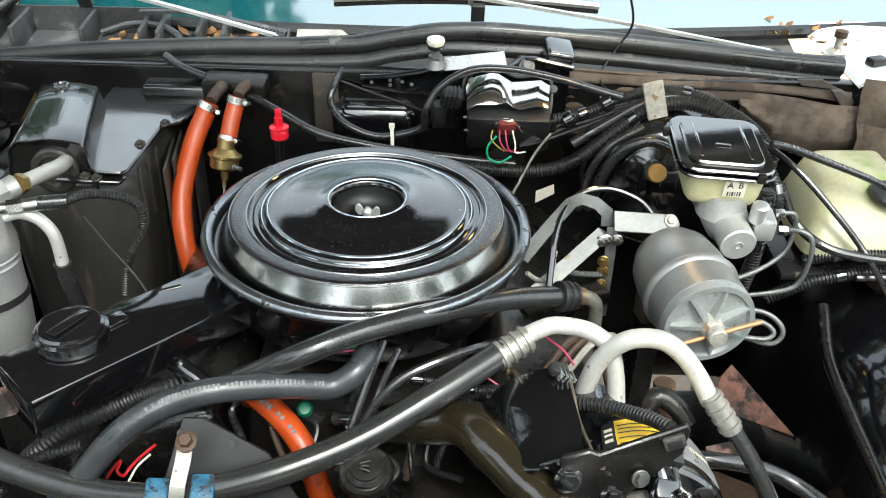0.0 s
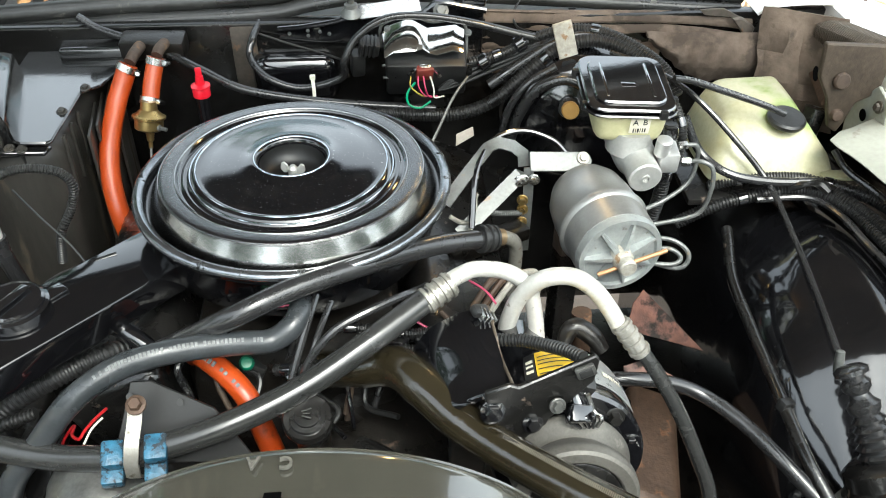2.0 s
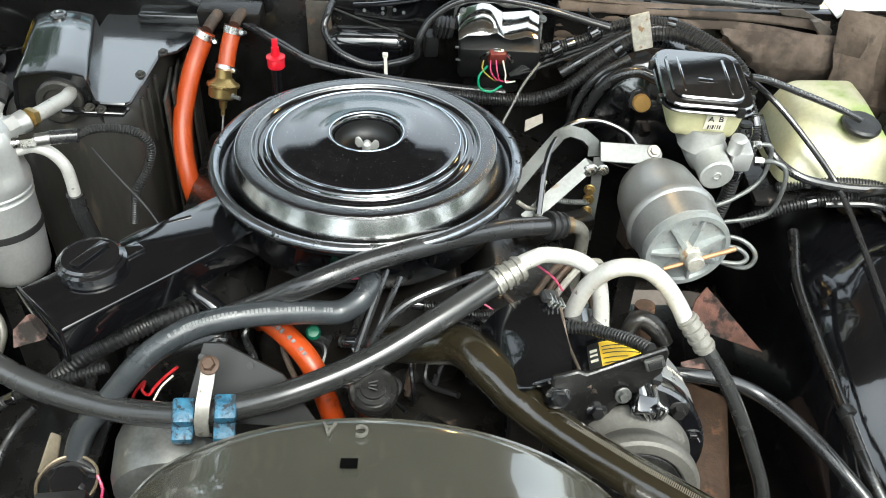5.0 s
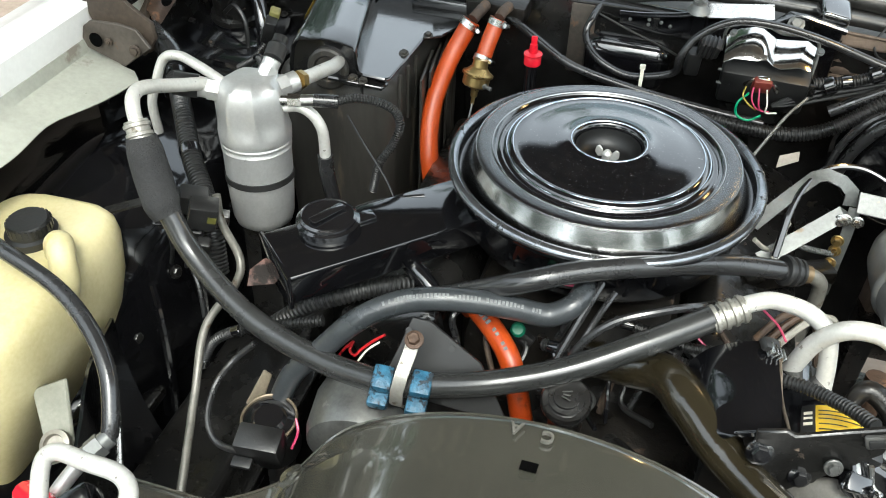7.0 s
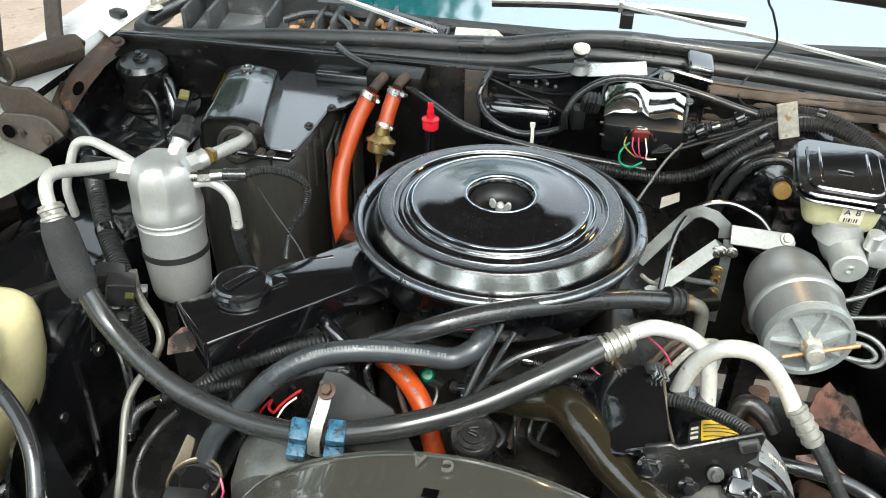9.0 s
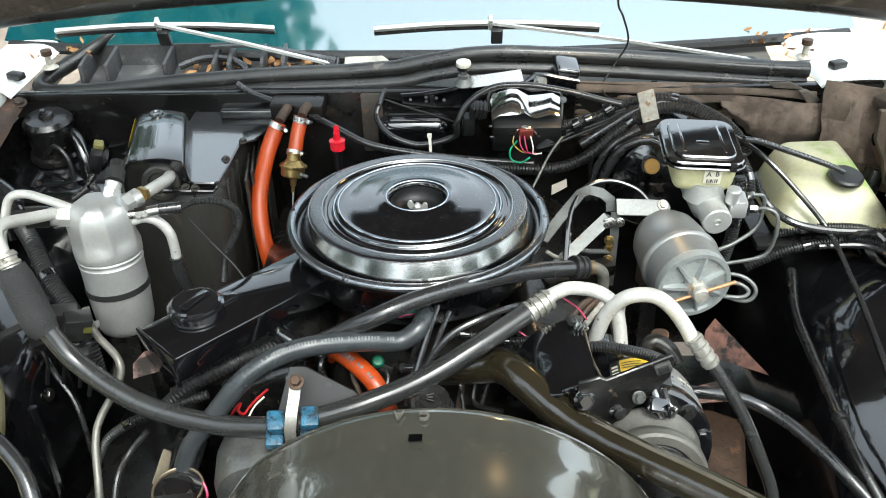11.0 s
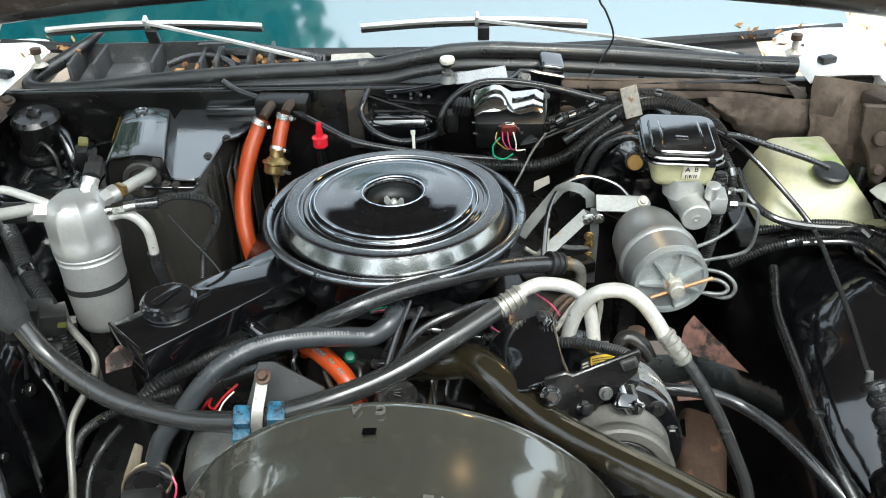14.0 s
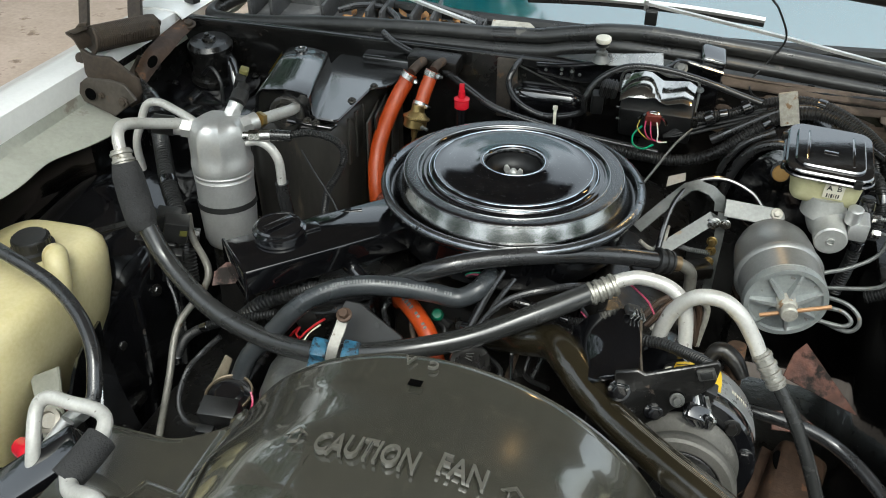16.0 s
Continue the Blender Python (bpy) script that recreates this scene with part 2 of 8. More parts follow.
GRIME = surface("grimy_iron", (0.004, 0.0035, 0.003), (0.014, 0.012, 0.010), 0.34, 0.3, 14, 0.5, 110, 0.16, 0.2, (0.07, 0.045, 0.03), 40, 0.63)
RUBBER = surface("hose_rubber", (0.014, 0.014, 0.0145), (0.026, 0.026, 0.027), 0.26, 0, 16, 0.06, 260, 0.07, 0.5, (0.08, 0.08, 0.08), 70, 0.72)
AC_RUBBER = surface("grey_black_hose_rubber", (0.019, 0.0195, 0.019), (0.032, 0.0325, 0.032), 0.26, 0, 12, 0.04, 260, 0.06, 0.35, (0.14, 0.14, 0.14), 110, 0.72)
GREY_RUBBER = surface("heater_hose_rubber", (0.020, 0.023, 0.025), (0.042, 0.046, 0.050), 0.30, 0, 16, 0.12, 260, 0.1, 0.2, (0.12, 0.12, 0.12), 60, 0.69)
FOAM = surface("black_foam", (0.012, 0.012, 0.013), (0.03, 0.03, 0.03), 0.85, 0, 30, 0.8, 400, 0.1)
SEAL = surface("weather_strip_rubber", (0.009, 0.009, 0.009), (0.024, 0.024, 0.023), 0.32, 0, 9, 0.22, 130, 0.12, 0.15, (0.09, 0.085, 0.075), 26, 0.64)
OLIVE_HOSE = surface("radiator_hose_rubber", (0.012, 0.0095, 0.005), (0.026, 0.021, 0.012), 0.15, 0, 22, 0.14, 260, 0.07, 1.0, (0.07, 0.06, 0.045), 80, 0.7)
SHROUD = surface("shroud_plastic", (0.040, 0.039, 0.031), (0.054, 0.052, 0.042), 0.21, 0, 5, 0.012, 60, 0.03, 0.9, (0.12, 0.115, 0.10), 260, 0.76, spec=0.8, coat_ior=1.8)
# same plastic in lighter colours, for the lit edges of letters and arrows
SHROUD_RAISED = surface("shroud_plastic_raised", (0.09, 0.085, 0.072), (0.115, 0.11, 0.095), 0.13, 0, 6, 0.012, 90, 0.02, 0.6, spec=0.7)
SHROUD_EDGE_LIGHT = surface("shroud_plastic_edge_light", (0.085, 0.08, 0.07), (0.12, 0.115, 0.1), 0.3)
HOLE = surface("dark_hole", (0.002, 0.002, 0.002), (0.003, 0.003, 0.003), 0.95, spec=0.0)
ALLOY = surface("bare_aluminium", (0.46, 0.46, 0.45), (0.58, 0.58, 0.57), 0.36, 0.6, 14, 0.12, 240, 0.08, 0, (0.38, 0.37, 0.35), 50, 0.66)
ALLOY_MATT = surface("dull_aluminium", (0.40, 0.40, 0.38), (0.54, 0.54, 0.52), 0.46, 0.55, 14, 0.15, 240, 0.08, 0, (0.34, 0.32, 0.29), 40, 0.64)
TUBE_ALLOY = surface("oxidised_aluminium_tube", (0.44, 0.43, 0.40), (0.60, 0.59, 0.56), 0.42, 0.3, 26, 0.15, 240, 0.1, 0, (0.2, 0.18, 0.155), 110, 0.64)
SERVO_GREY = surface("silver_painted_steel", (0.24, 0.24, 0.235), (0.32, 0.32, 0.31), 0.36, 0.55, 10, 0.06, 240, 0.08, 0, (0.36, 0.35, 0.33), 60, 0.68)
CAST = surface("cast_alloy", (0.28, 0.30, 0.295), (0.40, 0.42, 0.415), 0.45, 0.5, 30, 0.35, 180, 0.1, 0, (0.22, 0.2, 0.18), 50, 0.64)
BRIGHT_STEEL = surface("bright_steel", (0.42, 0.42, 0.41), (0.62, 0.62, 0.6), 0.26, 1.0, 30, 0.12, 200, 0.1, 0, (0.25, 0.22, 0.19), 70, 0.64)
ZINC = surface("zinc_plated_steel", (0.11, 0.115, 0.11), (0.20, 0.205, 0.20), 0.44, 0.45, 26, 0.12, 200, 0.12, 0, (0.25, 0.2, 0.14), 60, 0.64)
PULLEY_GREY = surface("worn_pulley_steel", (0.11, 0.11, 0.105), (0.2, 0.2, 0.19), 0.36, 0.7, 20, 0.12, 200, 0.1, 0, (0.26, 0.25, 0.24), 60, 0.66)
BRASS = surface("gold_passivated_brass", (0.32, 0.22, 0.08), (0.46, 0.34, 0.15), 0.34, 0.9, 40, 0.1, 200, 0.12, 0, (0.2, 0.14, 0.07), 70, 0.64)
ORANGE = surface("orange_silicone", (0.33, 0.040, 0.005), (0.44, 0.062, 0.009), 0.36, 0, 18, 0.06, 260, 0.08, 0.08, (0.18, 0.032, 0.010), 30, 0.62)
RED_PLASTIC = surface("red_plastic", (0.55, 0.008, 0.02), (0.7, 0.015, 0.035), 0.25, 0, 20, 0.05, 200, 0.05)
CREAM = surface("aged_cream_plastic", (0.46, 0.40, 0.20), (0.58, 0.52, 0.31), 0.4, 0, 7, 0.06, 160, 0.08, 0, (0.5, 0.4, 0.18), 12, 0.62, through_light=0.15)
GREENISH = surface("greenish_translucent_plastic", (0.34, 0.33, 0.20), (0.46, 0.44, 0.30), 0.35, 0, 5, 0.06, 160, 0.08, 0, (0.24, 0.30, 0.11), 5, 0.54, through_light=0.15)
OCHRE = surface("reservoir_plastic", (0.42, 0.40, 0.22), (0.55, 0.52, 0.32), 0.4, 0, 14, 0.06, 160, 0.08)
WHITE_PAINT = surface("white_car_paint", (0.72, 0.72, 0.70), (0.82, 0.82, 0.80), 0.22, 0, 5, 0.03, 120, 0.05, 0.4, (0.5, 0.47, 0.42), 20, 0.7)
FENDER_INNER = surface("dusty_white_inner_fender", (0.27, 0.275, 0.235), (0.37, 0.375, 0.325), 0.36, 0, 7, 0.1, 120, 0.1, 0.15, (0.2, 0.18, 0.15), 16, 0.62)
RUST = surface("rusty_steel", (0.036, 0.021, 0.013), (0.085, 0.050, 0.032), 0.55, 0.25, 14, 0.6, 120, 0.15, 0, (0.17, 0.09, 0.05), 30, 0.6)
DARK_RUST = surface("dark_rusty_steel", (0.035, 0.024, 0.018), (0.09, 0.06, 0.042), 0.7, 0.2, 14, 0.5, 120, 0.15, 0, (0.16, 0.1, 0.06), 26, 0.6)
HINGE_RUST = surface("brown_hinge_rust", (0.030, 0.022, 0.016), (0.075, 0.056, 0.040), 0.62, 0.2, 14, 0.5, 120, 0.12, 0, (0.14, 0.07, 0.035), 30, 0.66)
HINGE_GREY = surface("grey_brown_hinge_plate", (0.045, 0.038, 0.031), (0.10, 0.085, 0.07), 0.55, 0.3, 14, 0.4, 120, 0.12, 0, (0.15, 0.07, 0.03), 30, 0.68)
COPPER = surface("copper_coloured_sheet", (0.022, 0.010, 0.007), (0.15, 0.062, 0.042), 0.5, 0.3, 16, 0.7, 70, 0.12, 0, (0.012, 0.008, 0.006), 22, 0.52)
FELT = surface("brown_insulation_felt", (0.055, 0.04, 0.03), (0.15, 0.115, 0.09), 0.95, 0, 9, 1.0, 60, 0.05, 0, (0.06, 0.045, 0.035), 12, 0.58)
HOOD_PAD = surface("dark_insulation_pad", (0.022, 0.017, 0.013), (0.10, 0.08, 0.064), 0.95, 0, 5, 1.0, 70, 0.05, 0, (0.15, 0.125, 0.10), 11, 0.58)
GRILLE = surface("weathered_grey_black_plastic", (0.03, 0.03, 0.031), (0.075, 0.076, 0.078), 0.45, 0, 10, 0.2, 160, 0.12, 0, (0.14, 0.14, 0.14), 18, 0.6)
APRON_PAINT = surface("apron_black_paint", (0.003, 0.003, 0.0035), (0.006, 0.006, 0.007), 0.12, 0, 9, 0.38, 13, 0.03, 0.5, (0.07, 0.07, 0.07), 240, 0.69, spec=0.5, coat_ior=1.8)
BLUE_RUBBER = surface("worn_blue_rubber", (0.010, 0.05, 0.09), (0.03, 0.14, 0.23), 0.42, 0, 90, 0.6, 200, 0.1, 0, (0.012, 0.018, 0.025), 130, 0.52, stretch=(1, 1, 0.4))
FERRULE = surface("dull_ferrule", (0.26, 0.25, 0.22), (0.38, 0.365, 0.33), 0.42, 0.6, 26, 0.2, 240, 0.1, 0, (0.14, 0.12, 0.09), 60, 0.62)
GALVANISED = surface("stained_galvanised_steel", (0.3, 0.28, 0.24), (0.52, 0.5, 0.44), 0.5, 0.4, 40, 0.3, 160, 0.1, 0, (0.28, 0.18, 0.1), 50, 0.6)
YELLOW = surface("yellow_label", (0.78, 0.5, 0.02), (0.85, 0.58, 0.04), 0.4, 0, 20, 0.02, 100, 0.05)
PAPER = surface("white_label", (0.66, 0.62, 0.5), (0.76, 0.72, 0.6), 0.5, 0, 30, 0.02, 100, 0.05)
INK = surface("black_ink", (0.012, 0.012, 0.012), (0.02, 0.02, 0.02), 0.5, 0, 30, 0.0, 100, 0.05)
GREEN_WIRE = surface("green_wire", (0.0, 0.22, 0.1), (0.0, 0.32, 0.15), 0.4)
RED_WIRE = surface("dark_red_wire", (0.30, 0.008, 0.012), (0.40, 0.015, 0.02), 0.35)
PINK_WIRE = surface("red_wire", (0.40, 0.03, 0.09), (0.5, 0.06, 0.14), 0.4)
WHITE_PLASTIC = surface("white_nylon", (0.68, 0.66, 0.55), (0.8, 0.78, 0.68), 0.45)
LEAF = surface("dry_leaf", (0.2, 0.09, 0.03), (0.4, 0.22, 0.09), 0.8, 0, 60, 0.4, 200, 0.1)
PRINT = surface("pale_print", (0.06, 0.062, 0.062), (0.20, 0.21, 0.21), 0.6, 0, 300)
PAVER = surface("peach_concrete_paver", (0.58, 0.42, 0.25), (0.74, 0.57, 0.38), 0.85, 0, 6, 0.5, 60, 0.08, 0, (0.45, 0.33, 0.22), 10, 0.6)
EARTH = surface("dusty_concrete_ground", (0.22, 0.17, 0.13), (0.34, 0.27, 0.22), 0.9, 0, 3, 0.5, 40, 0.08, 0, (0.14, 0.1, 0.07), 6, 0.6)
WINDSCREEN = surface("tinted_windscreen", (0.006, 0.075, 0.09), (0.01, 0.095, 0.115), 0.05, 0, 2, 0.0, 60, 0.01, 1.0, coat_ior=4.2)
WIPER_METAL = surface("satin_wiper_steel", (0.6, 0.6, 0.58), (0.74, 0.74, 0.72), 0.4, 0.6, 20, 0.1, 200, 0.1, 0, (0.4, 0.37, 0.33), 40, 0.66)

WELL_BLACK = surface("dull_black_paint", (0.004, 0.004, 0.004), (0.008, 0.008, 0.008), 0.45, 0, 20, 0.05, 200, 0.08)
DULL_PIPE = surface("dull_steel_pipe", (0.13, 0.125, 0.11), (0.22, 0.21, 0.185), 0.42, 0.4, 30, 0.15, 200, 0.1, 0, (0.1, 0.075, 0.05), 50, 0.6)
FIREWALL_PAINT = surface("firewall_black_paint", (0.004, 0.004, 0.004), (0.010, 0.0095, 0.009), 0.22, 0, 7, 0.12, 40, 0.1, 0.3, (0.05, 0.04, 0.03), 30, 0.66)
OLD_TAG = surface("stained_tag", (0.30, 0.27, 0.23), (0.42, 0.38, 0.33), 0.6)
# ---- setting ----
tagged(part("ground", sheet([[(x, y, 0.0) for x in (-80, -8, -2, 2, 8, 80)] for y in (-80, -8, -2, 2, 8, 80)]), EARTH), "dusty brown concrete ground round the car", "ground", kind="structure")

# firewall with its return under the cowl
tagged(part("firewall", box((1.66, 0.02, 0.62), (0, 0.405, 0.68), (4, 0, 0), 0.004), FIREWALL_PAINT), "grimy black painted steel firewall", "wall", kind="structure")
tagged(part("cowl_panel", sheet(dense([[(x, y, z + 0.012 * math.cos(x * 2)) for x in (-0.68, -0.34, 0, 0.34, 0.68)] for y, z in ((0.40, 0.975), (0.47, 0.965), (0.52, 0.955), (0.58, 0.965), (0.66, 0.985))], 4, 3), 0.006), surface("dusty_cowl_paint", (0.05, 0.047, 0.043), (0.14, 0.13, 0.12), 0.5, 0, 7, 0.2, 90, 0.1, 0, (0.2, 0.19, 0.17), 20, 0.6)), "dark cowl panel under the windscreen", "cowl", kind="structure")
tagged(part("windscreen", sheet([[(x, 0.57 + 0.05 * (x / 0.8) ** 2 + s * 0.60, 0.985 + s * 0.36 + 0.015 * (x / 0.8) ** 2) for x in [-0.86 + 1.72 * k / 24 for k in range(25)]] for s in [k / 8 for k in range(9)]], 0.006), WINDSCREEN), "tinted laminated windscreen reflecting the sky", "windscreen", kind="structure")
tagged(part("windscreen_trim", tube([(x, 0.555 + 0.05 * (x / 0.8) ** 2, 0.985 + 0.012 * (x / 0.8) ** 2) for x in [-0.84 + 1.68 * k / 12 for k in range(13)]], 0.012, 8), SEAL), "black rubber trim along the windscreen base", "trim", kind="structure")


def apron(side):
    """The black inner fender with its wheelhouse bulge."""
    rows = []
    for k in range(15):
        y = -0.80 + k * 0.09
        bulge = math.exp(-((y + 0.04) / 0.24) ** 2)
        low = 0.15 * min(max((-0.16 - y) / 0.34, 0), 1)
        rows.append([(side * x, y, z) for x, z in (
            (0.60 - 0.06 * bulge, 0.30), (0.595 - 0.05 * bulge, 0.52), (0.59 - 0.035 * bulge, 0.62), (0.605 - 0.025 * bulge, 0.69 - low + 0.045 * bulge),
            (0.64 - 0.01 * bulge, 0.728 - low + 0.058 * bulge), (0.685, 0.752 - low + 0.066 * bulge), (0.725, 0.762 - 0.9 * low + 0.066 * bulge), (0.765, 0.766 - 0.8 * low + 0.050 * bulge), (0.80, 0.775 - 0.7 * low + 0.035 * bulge), (0.84, 0.80 - 0.5 * low + 0.02 * bulge), (0.87, 0.86))])
    rows = [[Vector(p) + Vector((-side * 0.5, 0, 0.86)) * (0.007 * noise.noise((p[0] * 11, p[1] * 7, p[2] * 11)) + 0.003 * noise.noise((p[0] * 26, p[1] * 17, p[2] * 26 + 5))) for p in r] for r in dense(rows, 5, 4)]
    return sheet([[tuple(p) for p in r] for r in rows], 0.004)


tagged(part("inner_fender_right", apron(1), APRON_PAINT), "glossy black painted inner fender panel", "fender", kind="structure")
tagged(part("inner_fender_left", apron(-1), APRON_PAINT), "glossy black painted inner fender panel", "fender", kind="structure")


def fender(side):
    """The white fender: gutter flange with a waved inner edge, crown and outer skin."""
    rows = []
    for k in range(111):
        y = -1.3 + k * 0.02
        dip = 0.02 * max(0, -y - 0.3)
        shift = 0.045 if side < 0 else -0.02
        inner = 0.712 + 0.060 * min(max((0.06 - y) / 0.17, 0), 1) + 0.004 * math.sin(y * 40)
        back = min(max((y - (0.025 if side < 0 else 0.085)) / 0.05, 0), 1)
        inner += 0.118 * back * back * (3 - 2 * back)
        rows.append([(side * x, y, z - dip) for x, z in (
            (inner - (0.076 if side < 0 else 0), 0.928 - 0.004 * min(max((0.06 - y) / 0.17, 0), 1)), (min(inner + 0.012 - (0.072 if side < 0 else 0), 0.783 - shift + 0.04 * back), 0.932), (0.790 - shift, 0.944), (0.796 - shift, 0.962), (0.797 - shift, 0.984), (0.800 - shift, 0.998), (0.812 - shift, 1.002), (0.845 - shift, 1.003), (0.866 - shift, 0.998), (0.90 - shift * 0.5, 0.96), (0.955, 0.93), (0.965, 0.80), (0.965, 0.45))])
    return rows


for side, word in ((1, "right"), (-1, "left")):
    rows = fender(side)
    ob = tagged(part("fender_" + word, sheet([r[3:] for r in rows], 0.003), WHITE_PAINT, sharp=50), "white painted front fender", "fender", kind="structure")
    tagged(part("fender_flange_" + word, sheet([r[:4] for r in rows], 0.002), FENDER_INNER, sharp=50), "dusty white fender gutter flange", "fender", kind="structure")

# added panel, keeps the pocket below the left hinge dark
tagged(part("hinge_pocket_fill", box((0.012, 0.36, 0.22), (-0.757, 0.235, 0.868), (0, 0, 0), 0.004), FIREWALL_PAINT), "added black panel that darkens the pocket below the hinge", "panel", kind="structure")

# radiator support and the closed-in lower bay
tagged(part("radiator_support", box((1.5, 0.06, 0.5), (0, -0.84, 0.62), (0, 0, 0), 0.01), BLACK_PAINT), "black painted radiator support panel", "panel", kind="structure")
tagged(part("bay_floor", box((1.3, 1.2, 0.02), (0, -0.2, 0.34), (0, 0, 0), 0.004), GRIME), "dark greasy underside of the engine bay", "floor", kind="structure")

# open hood: white skin outside, dark pad inside
def hood_point(x, s):
    return (x, 0.27 + 0.07 * (x / 0.8) ** 2 * (1 - 0.5 * min(s, 1)) - 0.66 * s, 1.210 + 0.80 * s - 0.080 * (x / 0.8) ** 2 * (1 - 0.6 * min(s, 1)) + 0.012 * math.exp(-(x / 0.12) ** 2) * (1 - s))


hood = thing("hood", (0, 0.27, 1.21), "raised white hood with a dark insulation pad inside", "hood")
part("skin", sheet([[tuple(Vector(hood_point(x, s)) + Vector((0, 0.025, 0.02))) for x in [-0.84 + 1.68 * k / 20 for k in range(21)]] for s in [k / 10 * 1.6 for k in range(11)]], 0.004), WHITE_PAINT, hood)
part("insulation_pad", sheet([[tuple(Vector(hood_point(x, s)) + Vector((0, -0.006, -0.006)) * (1 + noise.noise((x * 9, s * 9, 0)))) for x in [-0.80 + 1.6 * k / 60 for k in range(61)]] for s in [0.0 + k / 40 * 1.55 for k in range(41)]], 0.006), HOOD_PAD, hood, "sagging dark brown insulation pad")
part("rear_lip", tube([hood_point(x, 0.0) for x in [-0.82 + 1.64 * k / 12 for k in range(13)]], 0.020, 14), SEAL, hood)

# ---- air cleaner ----
air = thing("air_cleaner", (0, 0, 0.86), "glossy black air cleaner housing, sky sheen coloured onto its lid", "air cleaner")
part("pan", lathe([(0.0, 0.862), (0.10, 0.862), (0.155, 0.868), (0.166, 0.88), (0.171, 0.905), (0.176, 0.935), (0.184, 0.939), (0.1880, 0.944), (0.1887, 0.949), (0.1865, 0.953), (0.1820, 0.9545), (0.1780, 0.9525), (0.1758, 0.948), (0.1745, 0.941), (0.165, 0.938), (0.0, 0.937)], (0, 0, 0), seg=112), PAN_BLACK, air, "black pan with a wide rolled lip")
part("rolled_lip", lathe([(0.1888, 0.9480), (0.1892, 0.9500), (0.1884, 0.9524), (0.1862, 0.9546), (0.1822, 0.9560), (0.1785, 0.9548), (0.1765, 0.9525), (0.1790, 0.9500)], (0, 0, 0), seg=144, ring=True), LIP_SHEEN, air, "black lip in pale metal for the sky reflected in it")
lid = part("lid", lathe([(0.1340, 0.9420), (0.1360, 0.9440), (0.1360, 0.9700), (0.1352, 0.9690), (0.1335, 0.9665), (0.1312, 0.9660), (0.1290, 0.9672), (0.1275, 0.9680), (0.1258, 0.9676), (0.1240, 0.9672), (0.1215, 0.9690), (0.1185, 0.9728), (0.1160, 0.9752), (0.1130, 0.9760), (0.1105, 0.9755), (0.107, 0.9752), (0.095, 0.9772), (0.08, 0.9788), (0.065, 0.9800), (0.055, 0.9810), (0.0490, 0.9828), (0.0450, 0.9838), (0.0425, 0.9832), (0.0408, 0.9810), (0.0398, 0.9780), (0.0380, 0.9700), (0.0380, 0.9500), (0.0, 0.9500)], (0, 0, 0), seg=144), LID_PAINT, air, "glossy black lid with a pressed ring groove", sharp=60)
part("outer_ring", lathe([(0.1566, 0.9692), (0.1552, 0.9708), (0.1530, 0.9718), (0.1500, 0.9722), (0.1400, 0.9720), (0.1380, 0.9714), (0.1362, 0.9700), (0.1362, 0.9640), (0.1566, 0.9640)], (0, 0, 0), seg=144, ring=True), LID_PEBBLE, lid, "pebbled black outer ring")
part("bevel", lathe([(0.1705, 0.937), (0.1722, 0.9395), (0.1715, 0.9425), (0.1568, 0.9688), (0.1558, 0.9688), (0.1558, 0.937)], (0, 0, 0), seg=144, ring=True), LID_BEVEL, lid, "black bevel in grey metal for the sky reflected in it")
# thin bright rings as the highlights along the pressed edges
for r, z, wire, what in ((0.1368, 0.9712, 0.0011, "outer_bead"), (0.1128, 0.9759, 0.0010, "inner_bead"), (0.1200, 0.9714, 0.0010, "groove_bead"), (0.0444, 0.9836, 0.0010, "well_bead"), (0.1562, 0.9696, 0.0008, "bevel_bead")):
    part(what, lathe([(r + wire * math.cos(radians(60 * k)), z + wire * math.sin(radians(60 * k))) for k in range(6)], (0, 0, 0), seg=144, ring=True), BEAD_BRIGHT if what in ("inner_bead", "groove_bead", "well_bead") else LID_BEVEL, lid, "edge highlight modelled as a bright bead")
part("centre_well", lathe([(0.0, 0.9505), (0.0385, 0.9505), (0.0385, 0.9765), (0.0372, 0.9700), (0.0350, 0.9640), (0.0300, 0.9575), (0.0220, 0.9545), (0.0, 0.9540)], (0, 0, 0), seg=64), WELL_BLACK, air, "dull black centre well")
nut = bmesh.new()
lathe([(0.0, 0.953), (0.006, 0.953), (0.006, 0.966), (0.003, 0.970), (0.0, 0.971)], (0, 0, 0), seg=12, bm=nut)
for s in (-1, 1):
    slab([(0.003, -0.001), (0.011, -0.002), (0.015, 0.004), (0.014, 0.011), (0.010, 0.013), (0.006, 0.008)], 0.003, pose(0, -0.0015, 0.961, 90, 0, 0) if s > 0 else pose(0, 0.0015, 0.961, 90, 0, 180), 0.0008, nut)
part("wing_nut", nut, ALLOY_MATT, air, "dull alloy wing nut")


sn = part("snorkel", box((0.285, 0.088, 0.040), (-0.222, -0.145, 0.894), (0, 0, 45.5), 0.004, steps=3), PAN_BLACK, air, "square-cut black snorkel")
dirn = Vector((math.cos(radians(45.5)), math.sin(radians(45.5)), 0))
end = Vector((-0.222, -0.145, 0.893)) - dirn * 0.1425
part("snorkel_mouth", box((0.005, 0.092, 0.046), tuple(end + dirn * 0.002), (0, 0, 45.5), 0.002), PAN_BLACK, sn)
motor = part("vacuum_motor", lathe([(0.030, -0.012), (0.0345, -0.008), (0.0345, 0.004), (0.0365, 0.006), (0.0365, 0.009), (0.033, 0.011), (0.033, 0.014), (0.0300, 0.016), (0.0295, 0.0145), (0.0, 0.0145)], (-0.285, -0.178, 0.915), seg=40), BLACK_PAINT, air, "round black damper motor with a slotted top")
